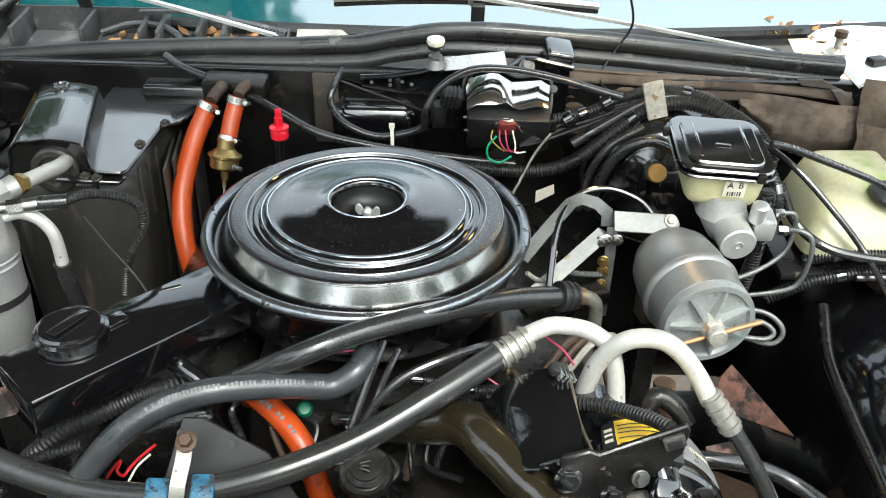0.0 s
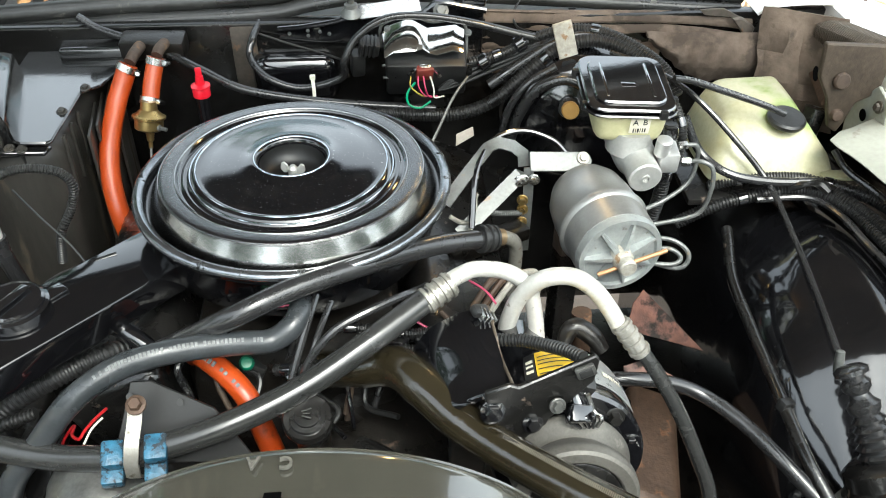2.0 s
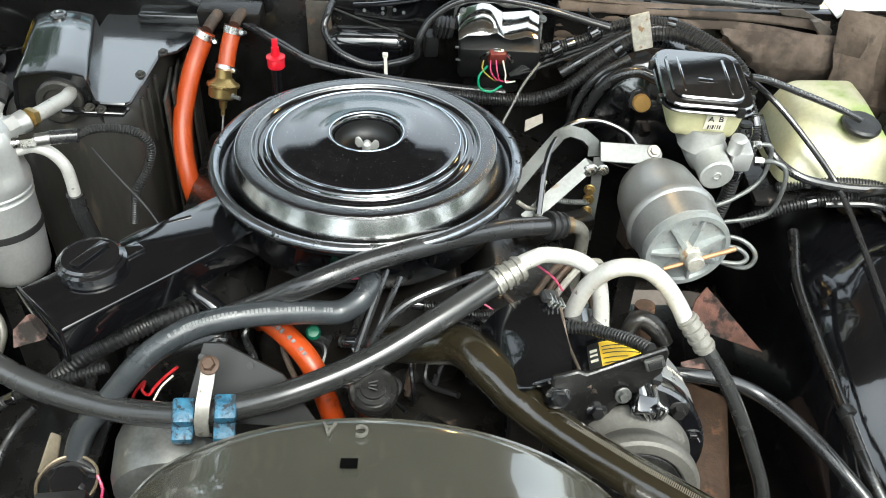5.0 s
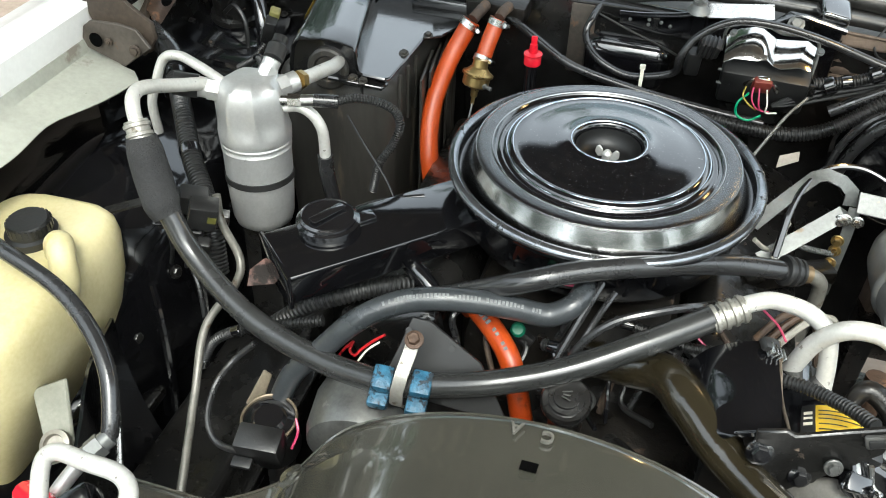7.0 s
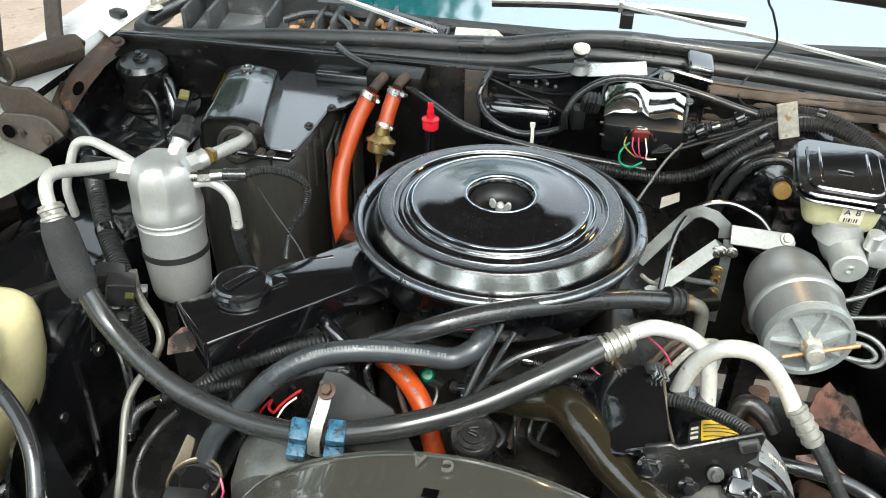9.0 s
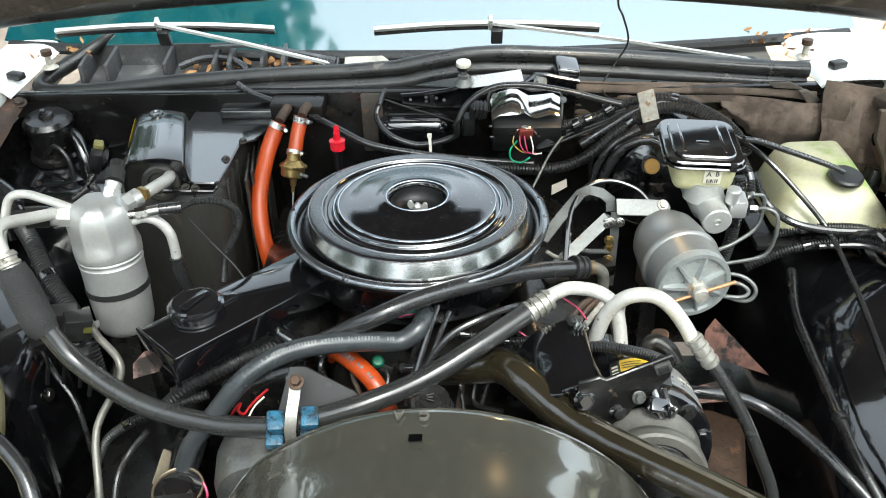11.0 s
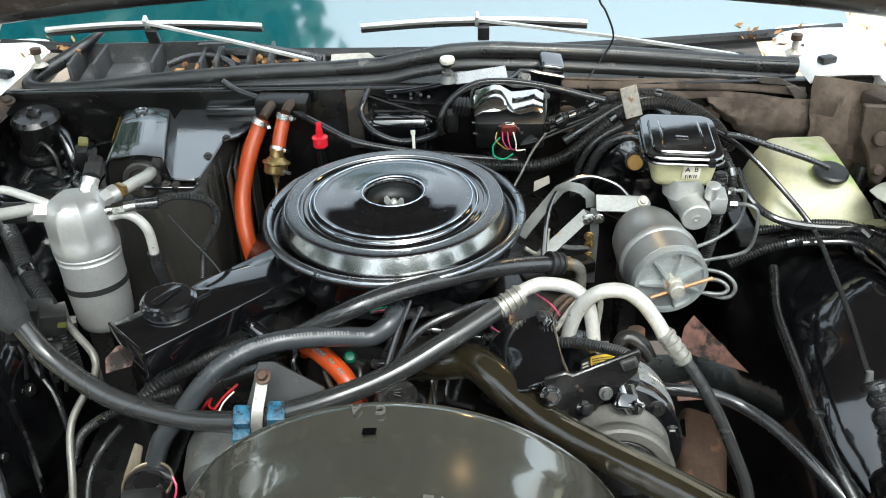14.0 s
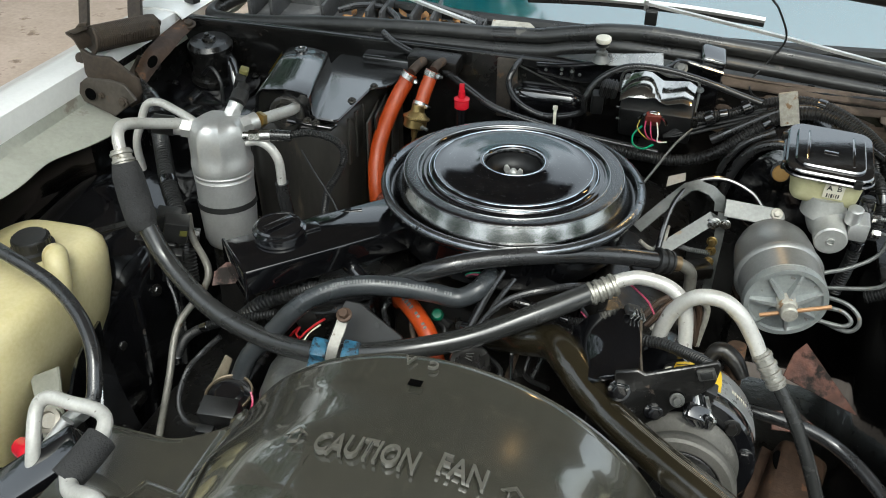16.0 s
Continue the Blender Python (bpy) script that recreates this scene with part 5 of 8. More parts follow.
part("top", lathe([(0.0, 0.004), (0.016, 0.004), (0.02, 0.0), (0.029, -0.001), (0.029, -0.02), (0.0, -0.02)], (-0.290, -0.352, 0.772), (0.0, -0.12, 1), 28), BLACK_PAINT, rs)
part("connector", box((0.050, 0.030, 0.034), (-0.286, -0.382, 0.766), (14, 0, 6), 0.003), BLACK_PLASTIC, rs)
part("connector_tab", box((0.022, 0.012, 0.006), (-0.300, -0.402, 0.752), (14, 0, 6), 0.001), BLACK_PLASTIC, rs)
part("bracket", box((0.03, 0.02, 0.3), (-0.29, -0.34, 0.56), (0, 0, 0), 0.003), BLACK_METAL, rs)
loose("fusible_wire", [(-0.258, -0.35, 0.782), (-0.252, -0.36, 0.772), (-0.256, -0.37, 0.755)], 0.0016, PINK_WIRE, "frayed thin pink wire", "wire", seg=6)
tagged(part("brass_bracket", slab([(-0.012, -0.02), (0.006, -0.024), (0.014, 0.02), (0.004, 0.026)], 0.003, pose(-0.322, -0.315, 0.77, 70, 10, 20)), surface("stained_bracket", (0.16, 0.13, 0.09), (0.28, 0.24, 0.18), 0.5, 0.4)), "stained metal bracket end", "bracket")
tagged(part("cardboard_scrap", slab([(-0.025, -0.015), (0.02, -0.012), (0.024, 0.012), (-0.004, 0.018), (-0.022, 0.004)], 0.002, pose(-0.340, -0.228, 0.868, 50, 0, 20), 0.0005), COPPER), "torn copper-coloured sheet under the snorkel", "scrap")

# ---- coolant overflow tank ----
ot = thing("overflow_tank", (-0.66, -0.25, 0.6), "aged cream plastic coolant tank with black cap", "tank")
prof = [(-0.95, 0.20), (-0.9, 0.28), (-0.6, 0.46), (-0.2, 0.70), (0.2, 0.92), (0.5, 1.0), (0.8, 1.0), (0.92, 0.95), (0.98, 0.85), (1.0, 0.72)]
rows = []
for s, w in prof:
    z = 0.698 + 0.162 * s
    ring = []
    for k in range(40):
        a = 2 * math.pi * k / 40
        c, d = math.cos(a), math.sin(a)
        ex = 0.42
        x = math.copysign(abs(c) ** ex, c) * 0.080 * (0.55 + 0.45 * w)
        y = math.copysign(abs(d) ** ex, d) * 0.135 * (0.6 + 0.4 * w)
        ring.append((-0.640 - 0.075 * (1 - w) + x, -0.295 + y - 0.05 * (1 - s) * 0.5, z + 0.004 * math.sin(a * 2)))
    rows.append(ring)
bm = bmesh.new()
vs = [[bm.verts.new(q) for q in r] for r in rows]
for a, b in zip(vs, vs[1:]):
    for j in range(40):
        bm.faces.new((a[j], a[(j + 1) % 40], b[(j + 1) % 40], b[j]))
bm.faces.new(vs[0][::-1])
bm.faces.new(vs[-1])
part("bottle", bm, CREAM, ot, sharp=70)
part("spout", tube([(-0.594, -0.268, 0.848), (-0.589, -0.270, 0.874), (-0.578, -0.278, 0.883), (-0.567, -0.292, 0.876), (-0.562, -0.300, 0.850), (-0.568, -0.302, 0.824)], [0.016, 0.0165, 0.016, 0.0155, 0.015, 0.013], 18), CREAM, ot)
cap = part("cap", lathe([(0.0, -0.006), (0.030, -0.006), (0.031, 0.0), (0.031, 0.012), (0.026, 0.014), (0.025, 0.018), (0.025, 0.027), (0.023, 0.030), (0.0, 0.030)], (-0.640, -0.252, 0.858), (0, -0.05, 1), 36), BLACK_PLASTIC, ot, "black ribbed cap")
for k in range(24):
    a = 2 * math.pi * k / 24
    part("rib", box((0.0022, 0.0035, 0.010), (-0.640 + 0.0255 * math.cos(a), -0.252 + 0.0255 * math.sin(a), 0.880), (0, 0, math.degrees(a)), 0), BLACK_PLASTIC, cap)
part("foot_tab", slab([(-0.016, -0.02), (0.016, -0.02), (0.022, 0.07), (-0.022, 0.07)], 0.006, pose(-0.515, -0.425, 0.725, 35, -20, 25), 0.002), surface("cloudy_plastic", (0.16, 0.16, 0.13), (0.24, 0.24, 0.2), 0.4), ot, "cloudy moulded foot tab")
part("foot", lathe([(0.0, 0.0), (0.017, 0.0), (0.017, 0.007), (0.012, 0.009), (0.010, 0.004), (0.0, 0.004)], (-0.512, -0.434, 0.735), (0.1, -0.6, 0.8), 24), surface("eyelet_steel", (0.2, 0.18, 0.15), (0.32, 0.3, 0.26), 0.45, 0.5), ot, "round mounting eye")
part("tray", box((0.19, 0.27, 0.02), (-0.645, -0.33, 0.557), (0, 0, 0), 0.006), BLACK_METAL, ot)
tagged(part("support_panel", sheet(dense([[(-0.545 + 0.3 * (0.66 - z0) * (z0 < 0.7), -0.27, z0) for z0 in (0.55, 0.62, 0.70, 0.77)], [(-0.515, -0.36, z0) for z0 in (0.55, 0.62, 0.70, 0.78)], [(-0.470, -0.45, z0) for z0 in (0.55, 0.62, 0.70, 0.77)], [(-0.455, -0.54, z0) for z0 in (0.55, 0.62, 0.70, 0.75)]], 3, 3), 0.004), BLACK_PAINT), "glossy black sheet beside the coolant tank", "panel", kind="structure")

# ---- hose over the tank, condenser pipe and its fittings ----
lh = thing("liquid_line", (-0.41, -0.48, 0.84), "black rubber line with metal fittings over the coolant tank", "hose")
part("hose", tube([(-0.80, -0.27, 0.90), (-0.70, -0.30, 0.912), (-0.597, -0.34, 0.922), (-0.517, -0.36, 0.906), (-0.4597, -0.39, 0.889), (-0.425, -0.42, 0.868), (-0.408, -0.45, 0.840), (-0.405, -0.463, 0.826)], 0.0092, 14), RUBBER, lh)
fitting((-0.404, -0.462, 0.827), (-0.424, -0.492, 0.812), 0.0125, ZINC, lh)
part("pipe", tube([(-0.412, -0.50, 0.829), (-0.43, -0.53, 0.80), (-0.44, -0.57, 0.76), (-0.44, -0.62, 0.70)], 0.008, 12), ALLOY, lh)
cp = thing("condenser_pipe", (-0.34, -0.55, 0.88), "bent aluminium condenser pipe with black sleeve", "pipe")
part("pipe", tube([(-0.392, -0.60, 0.80), (-0.388, -0.578, 0.868), (-0.393, -0.553, 0.902), (-0.380, -0.545, 0.915), (-0.350, -0.548, 0.918), (-0.315, -0.552, 0.922), (-0.295, -0.565, 0.925), (-0.288, -0.585, 0.920)], 0.0078, 14), TUBE_ALLOY, cp)
part("sleeve", tube([(-0.288, -0.583, 0.920), (-0.292, -0.605, 0.914), (-0.30, -0.63, 0.905)], 0.0165, 14), FOAM, cp, "black foam sleeve")
part("lower_pipe", tube([(-0.30, -0.625, 0.906), (-0.28, -0.645, 0.912), (-0.24, -0.66, 0.93), (-0.20, -0.69, 0.93)], 0.009, 12), TUBE_ALLOY, cp)
tagged(part("red_cable_end", tube([(-0.46, -0.53, 0.80), (-0.43, -0.545, 0.812), (-0.40, -0.555, 0.805), (-0.38, -0.57, 0.80)], [0.012, 0.014, 0.012, 0.010], 12, wave=0.2), RED_PLASTIC), "crumpled red insulated cable end", "cable")
tagged(part("crossbar", box((0.16, 0.05, 0.03), (-0.40, -0.60, 0.83), (10, -25, 40), 0.006), BLACK_PAINT), "black painted support bar", "bar")
loose("steel_rod", [(-0.475, -0.36, 0.80), (-0.455, -0.40, 0.74), (-0.43, -0.46, 0.68), (-0.42, -0.52, 0.62)], 0.004, BRIGHT_STEEL, "thin bright steel rod", "rod", seg=10)

# ---- fixings on the left inner fender ----
for x, y, z in ((-0.566, -0.10, 0.70), (-0.562, 0.02, 0.72), (-0.575, -0.20, 0.66), (-0.592, -0.30, 0.60), (-0.560, 0.10, 0.68)):
    tagged(part("apron_bolt", bolt((x, y, z), (1, -0.2, 0.3), 0.007, 0.006), BLACK_METAL), "black bolt in the inner fender", "bolt", "inner fender bolts")
for y0, dz in ((-0.05, 0.0), (-0.16, -0.03)):
    tagged(part("apron_rib", tube([(-0.560, y0, 0.76 + dz), (-0.552, y0 - 0.01, 0.70 + dz), (-0.548, y0 - 0.02, 0.62 + dz), (-0.55, y0 - 0.03, 0.52 + dz)], 0.007, 10), APRON_PAINT), "pressed glossy rib of the inner fender", "rib", kind="structure")
loose("ground_strap", [(-0.575, -0.06, 0.735), (-0.55, -0.09, 0.725), (-0.525, -0.11, 0.70), (-0.51, -0.13, 0.66), (-0.50, -0.15, 0.60)], 0.0042, RUBBER, "black cable hanging beside the inner fender", "cable", seg=8)
# ---- brake master cylinder ----
mc = thing("master_cylinder", (0.42, 0.06, 0.9), "brake master cylinder with ochre reservoir and glossy black lid", "master cylinder")
MT = (5, 2, -3)
res = part("reservoir", box((0.094, 0.112, 0.054), (0.421, 0.087, 0.990), MT, 0.016, steps=4, shape=lambda c: Vector((c[0] * (0.92 if c[2] < 0 else 1), c[1] * (0.92 if c[2] < 0 else 1), c[2]))), OCHRE, mc)
def rounded(w, d, r, n=5):
    """Outline of a rectangle with round corners."""
    return [(sx * (w / 2 - r) + r * math.cos(radians(q + 90 * k / n)), sy * (d / 2 - r) + r * math.sin(radians(q + 90 * k / n))) for sx, sy, q in ((1, 1, 0), (-1, 1, 90), (-1, -1, 180), (1, -1, 270)) for k in range(n + 1)]


M = pose(0.4195, 0.087, 1.024, *MT)
mlid = part("lid", slab(rounded(0.112, 0.128, 0.022), 0.006, M @ Matrix.Translation((0, 0, -0.008)), 0.002), LID_SHEET, mc, "glossy pressed steel lid")
part("lid_skirt", slab(rounded(0.118, 0.134, 0.024), 0.004, M @ Matrix.Translation((0, 0, -0.0135)), 0.0015), BLACK_PAINT, mlid)
part("raised_top", slab(rounded(0.090, 0.104, 0.018), 0.004, M @ Matrix.Translation((0, 0, -0.002)), 0.0025), LID_SHEET, mlid)
for s in (-1, 1):
    b2 = box((0.004, 0.078, 0.004), (0.029 * s, 0, 0.0012), (0, 0, 0), 0.0018)
    b2.transform(M)
    part("ridge", b2, LID_SHEET, mlid)
for w, y in ((0.030, 0.024), (0.036, 0.017), (0.024, 0.010)):
    b2 = box((w, 0.003, 0.001), (0, y, 0.0014), (0, 0, 0), 0.0003)
    b2.transform(M)
    part("embossed_line", b2, BLACK_PAINT, mlid)
b2 = box((0.018, 0.009, 0.001), (0, -0.012, 0.0022), (0, 0, 0), 0.0003)
b2.transform(M)
part("embossed_badge", b2, BLACK_PAINT, mlid)
for x, y, z in ((0.362, 0.055, 1.008), (0.478, 0.065, 1.004), (0.452, 0.021, 1.010), (0.363, 0.125, 1.018)):
    part("clip", box((0.010, 0.008, 0.012), (x, y, z), MT, 0.002), BLACK_PLASTIC, mlid)
tag = part("label_plate", box((0.025, 0.0008, 0.021), (0.427, 0.0296, 0.9905), (7, 2, -3), 0.0002), PAPER, mc, "cream label with letters and bar code")
for txt, dx in (("A", -0.005), ("B", 0.005)):
    words("letter", txt, 0.011, pose(0.427 + dx * 1.2, 0.0280, 0.9960, 97, 0, -3), INK, tag, 0.0002, "black printed letter")
for k, w in enumerate((0.0016, 0.0008, 0.0022, 0.0008, 0.0014, 0.0018)):
    part("bar", box((w, 0.0004, 0.006), (0.4195 + 0.0029 * k, 0.0296, 0.9845), (7, 2, -3), 0), INK, tag)
part("bore", lathe([(0.0, 0.001), (0.004, 0.001), (0.004, -0.002), (0.0055, -0.002), (0.0055, 0.0), (0.0195, 0.0), (0.0215, 0.002), (0.0215, 0.030), (0.026, 0.040), (0.027, 0.05), (0.027, 0.16), (0.0, 0.16)], (0.435, -0.002, 0.933), (-0.06, 1, 0.10), 32), ALLOY_MATT, mc, "cast aluminium cylinder")
part("riser", lathe([(0.0, 0.0), (0.030, 0.0), (0.028, 0.03), (0.0, 0.03)], (0.425, 0.055, 0.945), (0, 0, 1), 24), ALLOY_MATT, mc)
part("riser", lathe([(0.0, 0.0), (0.026, 0.0), (0.024, 0.04), (0.0, 0.04)], (0.42, 0.11, 0.945), (0, 0, 1), 24), ALLOY_MATT, mc)
valve = part("side_valve", box((0.026, 0.036, 0.030), (0.469, 0.03, 0.945), (5, 0, -4), 0.005), ALLOY, mc, "bright cast valve block")
part("plug", lathe([(0.0, 0.0), (0.010, 0.0), (0.010, 0.022), (0.007, 0.024), (0.0, 0.024)], (0.458, 0.022, 0.955), (0.0, -0.2, 1), 20), ALLOY, valve)
part("nut", bolt((0.484, 0.018, 0.944), (1, -0.2, 0.05), 0.0065, 0.012, False), BRIGHT_STEEL, valve)
part("nut", bolt((0.484, 0.038, 0.955), (1, 0.0, 0.05), 0.0060, 0.012, False), BRIGHT_STEEL, valve)

# ---- brake lines ----
def steel_line(points, label="bent dull steel brake line", r=0.0030):
    return tagged(part("brake_line", tube(points, r, 10), ZINC), label, "pipe", "brake lines")


steel_line([(0.492, 0.017, 0.945), (0.508, 0.010, 0.948), (0.521, 0.004, 0.941), (0.524, 0.0, 0.918), (0.520, 0.0, 0.885), (0.505, 0.0, 0.870), (0.458, 0.0, 0.860), (0.425, 0.0, 0.855)])
steel_line([(0.492, 0.038, 0.956), (0.508, 0.036, 0.955), (0.512, 0.035, 0.935), (0.505, 0.03, 0.905), (0.475, 0.02, 0.885), (0.44, 0.01, 0.875)])
steel_line([(0.43, -0.04, 0.872), (0.465, -0.05, 0.872), (0.483, -0.06, 0.862), (0.485, -0.065, 0.848), (0.472, -0.065, 0.838), (0.44, -0.05, 0.838)])
steel_line([(0.43, -0.05, 0.860), (0.462, -0.055, 0.862), (0.476, -0.062, 0.853), (0.466, -0.065, 0.845), (0.43, -0.06, 0.845)])

# ---- brake booster ----
boost = thing("brake_booster", (0.42, 0.3, 0.85), "glossy black domed brake booster with amber check valve", "brake booster")
part("shell", lathe([(0.0, -0.070), (0.045, -0.068), (0.060, -0.060), (0.085, -0.052), (0.104, -0.036), (0.114, -0.012), (0.116, 0.0), (0.121, 0.003), (0.121, 0.011), (0.116, 0.014), (0.112, 0.065), (0.0, 0.07)], (0.412, 0.285, 0.872), (0, 1, 0.06), 56), BLACK_PAINT, boost)
cv = part("check_valve", lathe([(0.0, 0.0), (0.011, 0.0), (0.0125, 0.002), (0.0125, 0.016), (0.009, 0.018), (0.009, 0.035), (0.0, 0.035)], (0.3765, 0.182, 0.929), (0.15, 1, -0.40), 24), surface("amber_plastic", (0.5, 0.27, 0.05), (0.6, 0.36, 0.1), 0.4), boost, "amber plastic check valve")
part("grommet", lathe([(0.010, 0.0), (0.015, 0.0), (0.016, 0.008), (0.010, 0.010)], (0.380, 0.206, 0.920), (0.15, 1, -0.40), 20, ring=True), RUBBER, boost)
loose("vacuum_hose", [(0.30, 0.24, 0.84), (0.31, 0.225, 0.90), (0.335, 0.22, 0.945), (0.37, 0.215, 0.962), (0.40, 0.205, 0.955)], 0.0085, RUBBER, "black rubber booster vacuum hose", seg=12)
loose("vacuum_hose", [(0.285, 0.235, 0.84), (0.293, 0.225, 0.905), (0.318, 0.225, 0.950), (0.36, 0.23, 0.975)], 0.0055, RUBBER, "thin black vacuum hose round the booster", seg=10)

# ---- cruise control servo ----
servo = thing("cruise_servo", (0.36, -0.05, 0.87), "silver cruise-control vacuum servo with ribbed end plate", "servo")
SV = Vector((0.384, -0.094, 0.8905))
SA = Vector((-0.14, 0.98, 0.02)).normalized()
part("canister", lathe([(0.050, 0.004), (0.0535, 0.006), (0.0535, 0.044), (0.0565, 0.047), (0.0575, 0.051), (0.0565, 0.055), (0.0545, 0.058), (0.0535, 0.085), (0.050, 0.112), (0.042, 0.130), (0.026, 0.140), (0.0, 0.142)], SV, SA, 56), SERVO_GREY, servo)
plate = part("end_plate", lathe([(0.0, -0.002), (0.044, -0.002), (0.046, -0.006), (0.052, -0.006), (0.053, -0.002), (0.053, 0.006), (0.0, 0.007)], SV, SA, 48), CAST, servo, "pale cast end plate")
side = SA.orthogonal().normalized()
other = SA.cross(side)
ribs = []
for k in range(7):
    a = 2 * math.pi * k / 7 + 0.35
    d = side * math.cos(a) + other * math.sin(a)
    w = SA.cross(d)
    own = bmesh.new()
    ring = [[own.verts.new(SV + d * r + w * sgn * hw - SA * h) for sgn, h in ((-1, 0.001), (-0.6, top), (0.6, top), (1, 0.001))] for r, hw, top in ((0.006, 0.0055, 0.014), (0.030, 0.0035, 0.010), (0.046, 0.002, 0.0065))]
    for r0, r1 in zip(ring, ring[1:]):
        for j in range(3):
            own.faces.new((r0[j], r0[j + 1], r1[j + 1], r1[j]))
    part("rib", own, CAST, plate)
hubp = SV - SA * 0.002
part("hub", lathe([(0.0, 0.0), (0.014, 0.0), (0.0125, 0.016), (0.011, 0.018), (0.011, 0.028), (0.0095, 0.030), (0.0, 0.030)], hubp, -SA, 28), GALVANISED, plate, "rust-stained hub")
part("cross_pin", tube([tuple(hubp - SA * 0.020 + Vector((-0.032, 0, -0.014))), tuple(hubp - SA * 0.020 + Vector((0.050, 0.008, 0.012)))], 0.0028, 10), surface("rusty_pin", (0.35, 0.18, 0.09), (0.5, 0.3, 0.16), 0.5, 0.5), servo, "rusty brass cross pin")
part("mount", box((0.03, 0.03, 0.10), (0.345, 0.0, 0.845), (0, 0, 15), 0.004), DARK_RUST, servo)
part("mount_foot", box((0.03, 0.03, 0.46), (0.345, 0.0, 0.60), (0, 0, 15), 0.004), BLACK_METAL, servo)

# ---- throttle brackets ----
tb = thing("throttle_bracket", (0.28, 0.05, 0.83), "bare zinc plated throttle and cruise linkage brackets", "bracket")
part("upper_arm", strip([(0.183, 0.0, 0.905), (0.214, 0.03, 0.930), (0.243, 0.058, 0.9505), (0.256, 0.064, 0.953), (0.276, 0.066, 0.946), (0.290, 0.066, 0.934), (0.293, 0.066, 0.915)], 0.016, 0.0025, (-0.2, -0.6, 0.8)), ZINC, tb)
part("lower_arm", strip([(0.203, -0.002, 0.858), (0.245, 0.025, 0.885), (0.285, 0.05, 0.912), (0.293, 0.055, 0.90)], 0.019, 0.0025, (-0.2, -0.75, 0.6)), ZINC, tb)
part("bell_crank", slab([(0, -0.012), (0.070, -0.014), (0.080, -0.009), (0.083, 0.0), (0.080, 0.008), (0.070, 0.012), (0, 0.014)], 0.003, pose(0.298, 0.058, 0.925, 48, 2, 2), 0.0008), ZINC, tb)
part("crank_bolt", bolt((0.369, 0.060, 0.928), (0, -0.75, 0.7), 0.0055, 0.005), GALVANISED, tb)
part("upright", strip([(0.297, 0.054, 0.920), (0.298, 0.05, 0.88), (0.297, 0.046, 0.84), (0.297, 0.046, 0.79)], 0.013, 0.0025, (0, -1, 0.1)), ZINC, tb)
for z, x in ((0.907, 0.289), (0.907, 0.303), (0.875, 0.290), (0.860, 0.291), (0.840, 0.291), (0.905, 0.284)):
    part("nut", bolt((x, 0.045, z), (-0.2, -1, 0.1), 0.0052, 0.008), BRASS if z < 0.89 else BRIGHT_STEEL, tb)
part("rod", tube([(0.19, 0.0, 0.885), (0.205, 0.005, 0.872), (0.222, 0.015, 0.868), (0.225, 0.03, 0.90)], 0.0030, 8), GALVANISED, tb)
part("rod", tube([(0.215, -0.005, 0.86), (0.218, 0.01, 0.885), (0.226, 0.02, 0.905)], 0.0024, 8), GALVANISED, tb)
part("spring", tube([(0.235, 0.03, 0.87), (0.26, 0.035, 0.862), (0.29, 0.04, 0.858)], 0.004, 8, ribs=(0.003, 0.001)), ZINC, tb)
part("foot", box((0.12, 0.03, 0.02), (0.24, 0.01, 0.835), (0, 0, 25), 0.004), GRIME, tb)
loose("cruise_cable", [(0.215, -0.02, 0.88), (0.225, 0.03, 0.93), (0.25, 0.07, 0.952), (0.29, 0.085, 0.957), (0.33, 0.08, 0.945), (0.352, 0.07, 0.925)], 0.0042, BLACK_PAINT, "glossy black cruise control cable", "cable", seg=10)
for k in range(3):
    loose("fuel_pipe", [(0.20 + 0.012 * k, -0.12, 0.82), (0.235 + 0.014 * k, -0.09, 0.855), (0.27 + 0.012 * k, -0.07, 0.84), (0.29, -0.08, 0.78)], 0.0045, (DARK_RUST, RUST, GALVANISED)[k], "rust-brown steel fuel pipe", "pipe", seg=8)
loose("exhaust_pipe", [(0.335, -0.14, 0.90 - 0.06), (0.338, -0.145, 0.79), (0.34, -0.15, 0.70), (0.34, -0.16, 0.60)], 0.012, RUST, "rusty brown steel pipe", "pipe", seg=12)

# ---- compressor ----
comp = thing("compressor", (0.28, -0.36, 0.8), "black air-conditioning compressor with grey clutch pulley", "compressor")
CA = Vector((-0.063, -1, 0.20)).normalized()
P0 = Vector((0.288, -0.217, 0.7995))
CASE = 1.33
CU = (Vector((0, 0, 1)) - CA * CA.z).normalized()
CS = CU.cross(-CA).normalized()


def on_case(r, deg, h):
    """A point of the compressor's round case: radius, angle from its outer side up, way forwards."""
    return tuple(P0 + CA * h + (CS * math.cos(radians(deg)) + CU * math.sin(radians(deg))) * r * CASE)


if CS.x < 0:
    CS = -CS
part("body", lathe([(r * CASE, h) for r, h in [(0.0, 0.0), (0.036, 0.0), (0.046, 0.006), (0.052, 0.022), (0.056, 0.045), (0.0575, 0.07), (0.0575, 0.098), (0.0580, 0.100), (0.0592, 0.104), (0.0592, 0.118), (0.0570, 0.122), (0.040, 0.124), (0.030, 0.150), (0.0, 0.152)]], P0, CA, 56), BLACK_PAINT, comp)
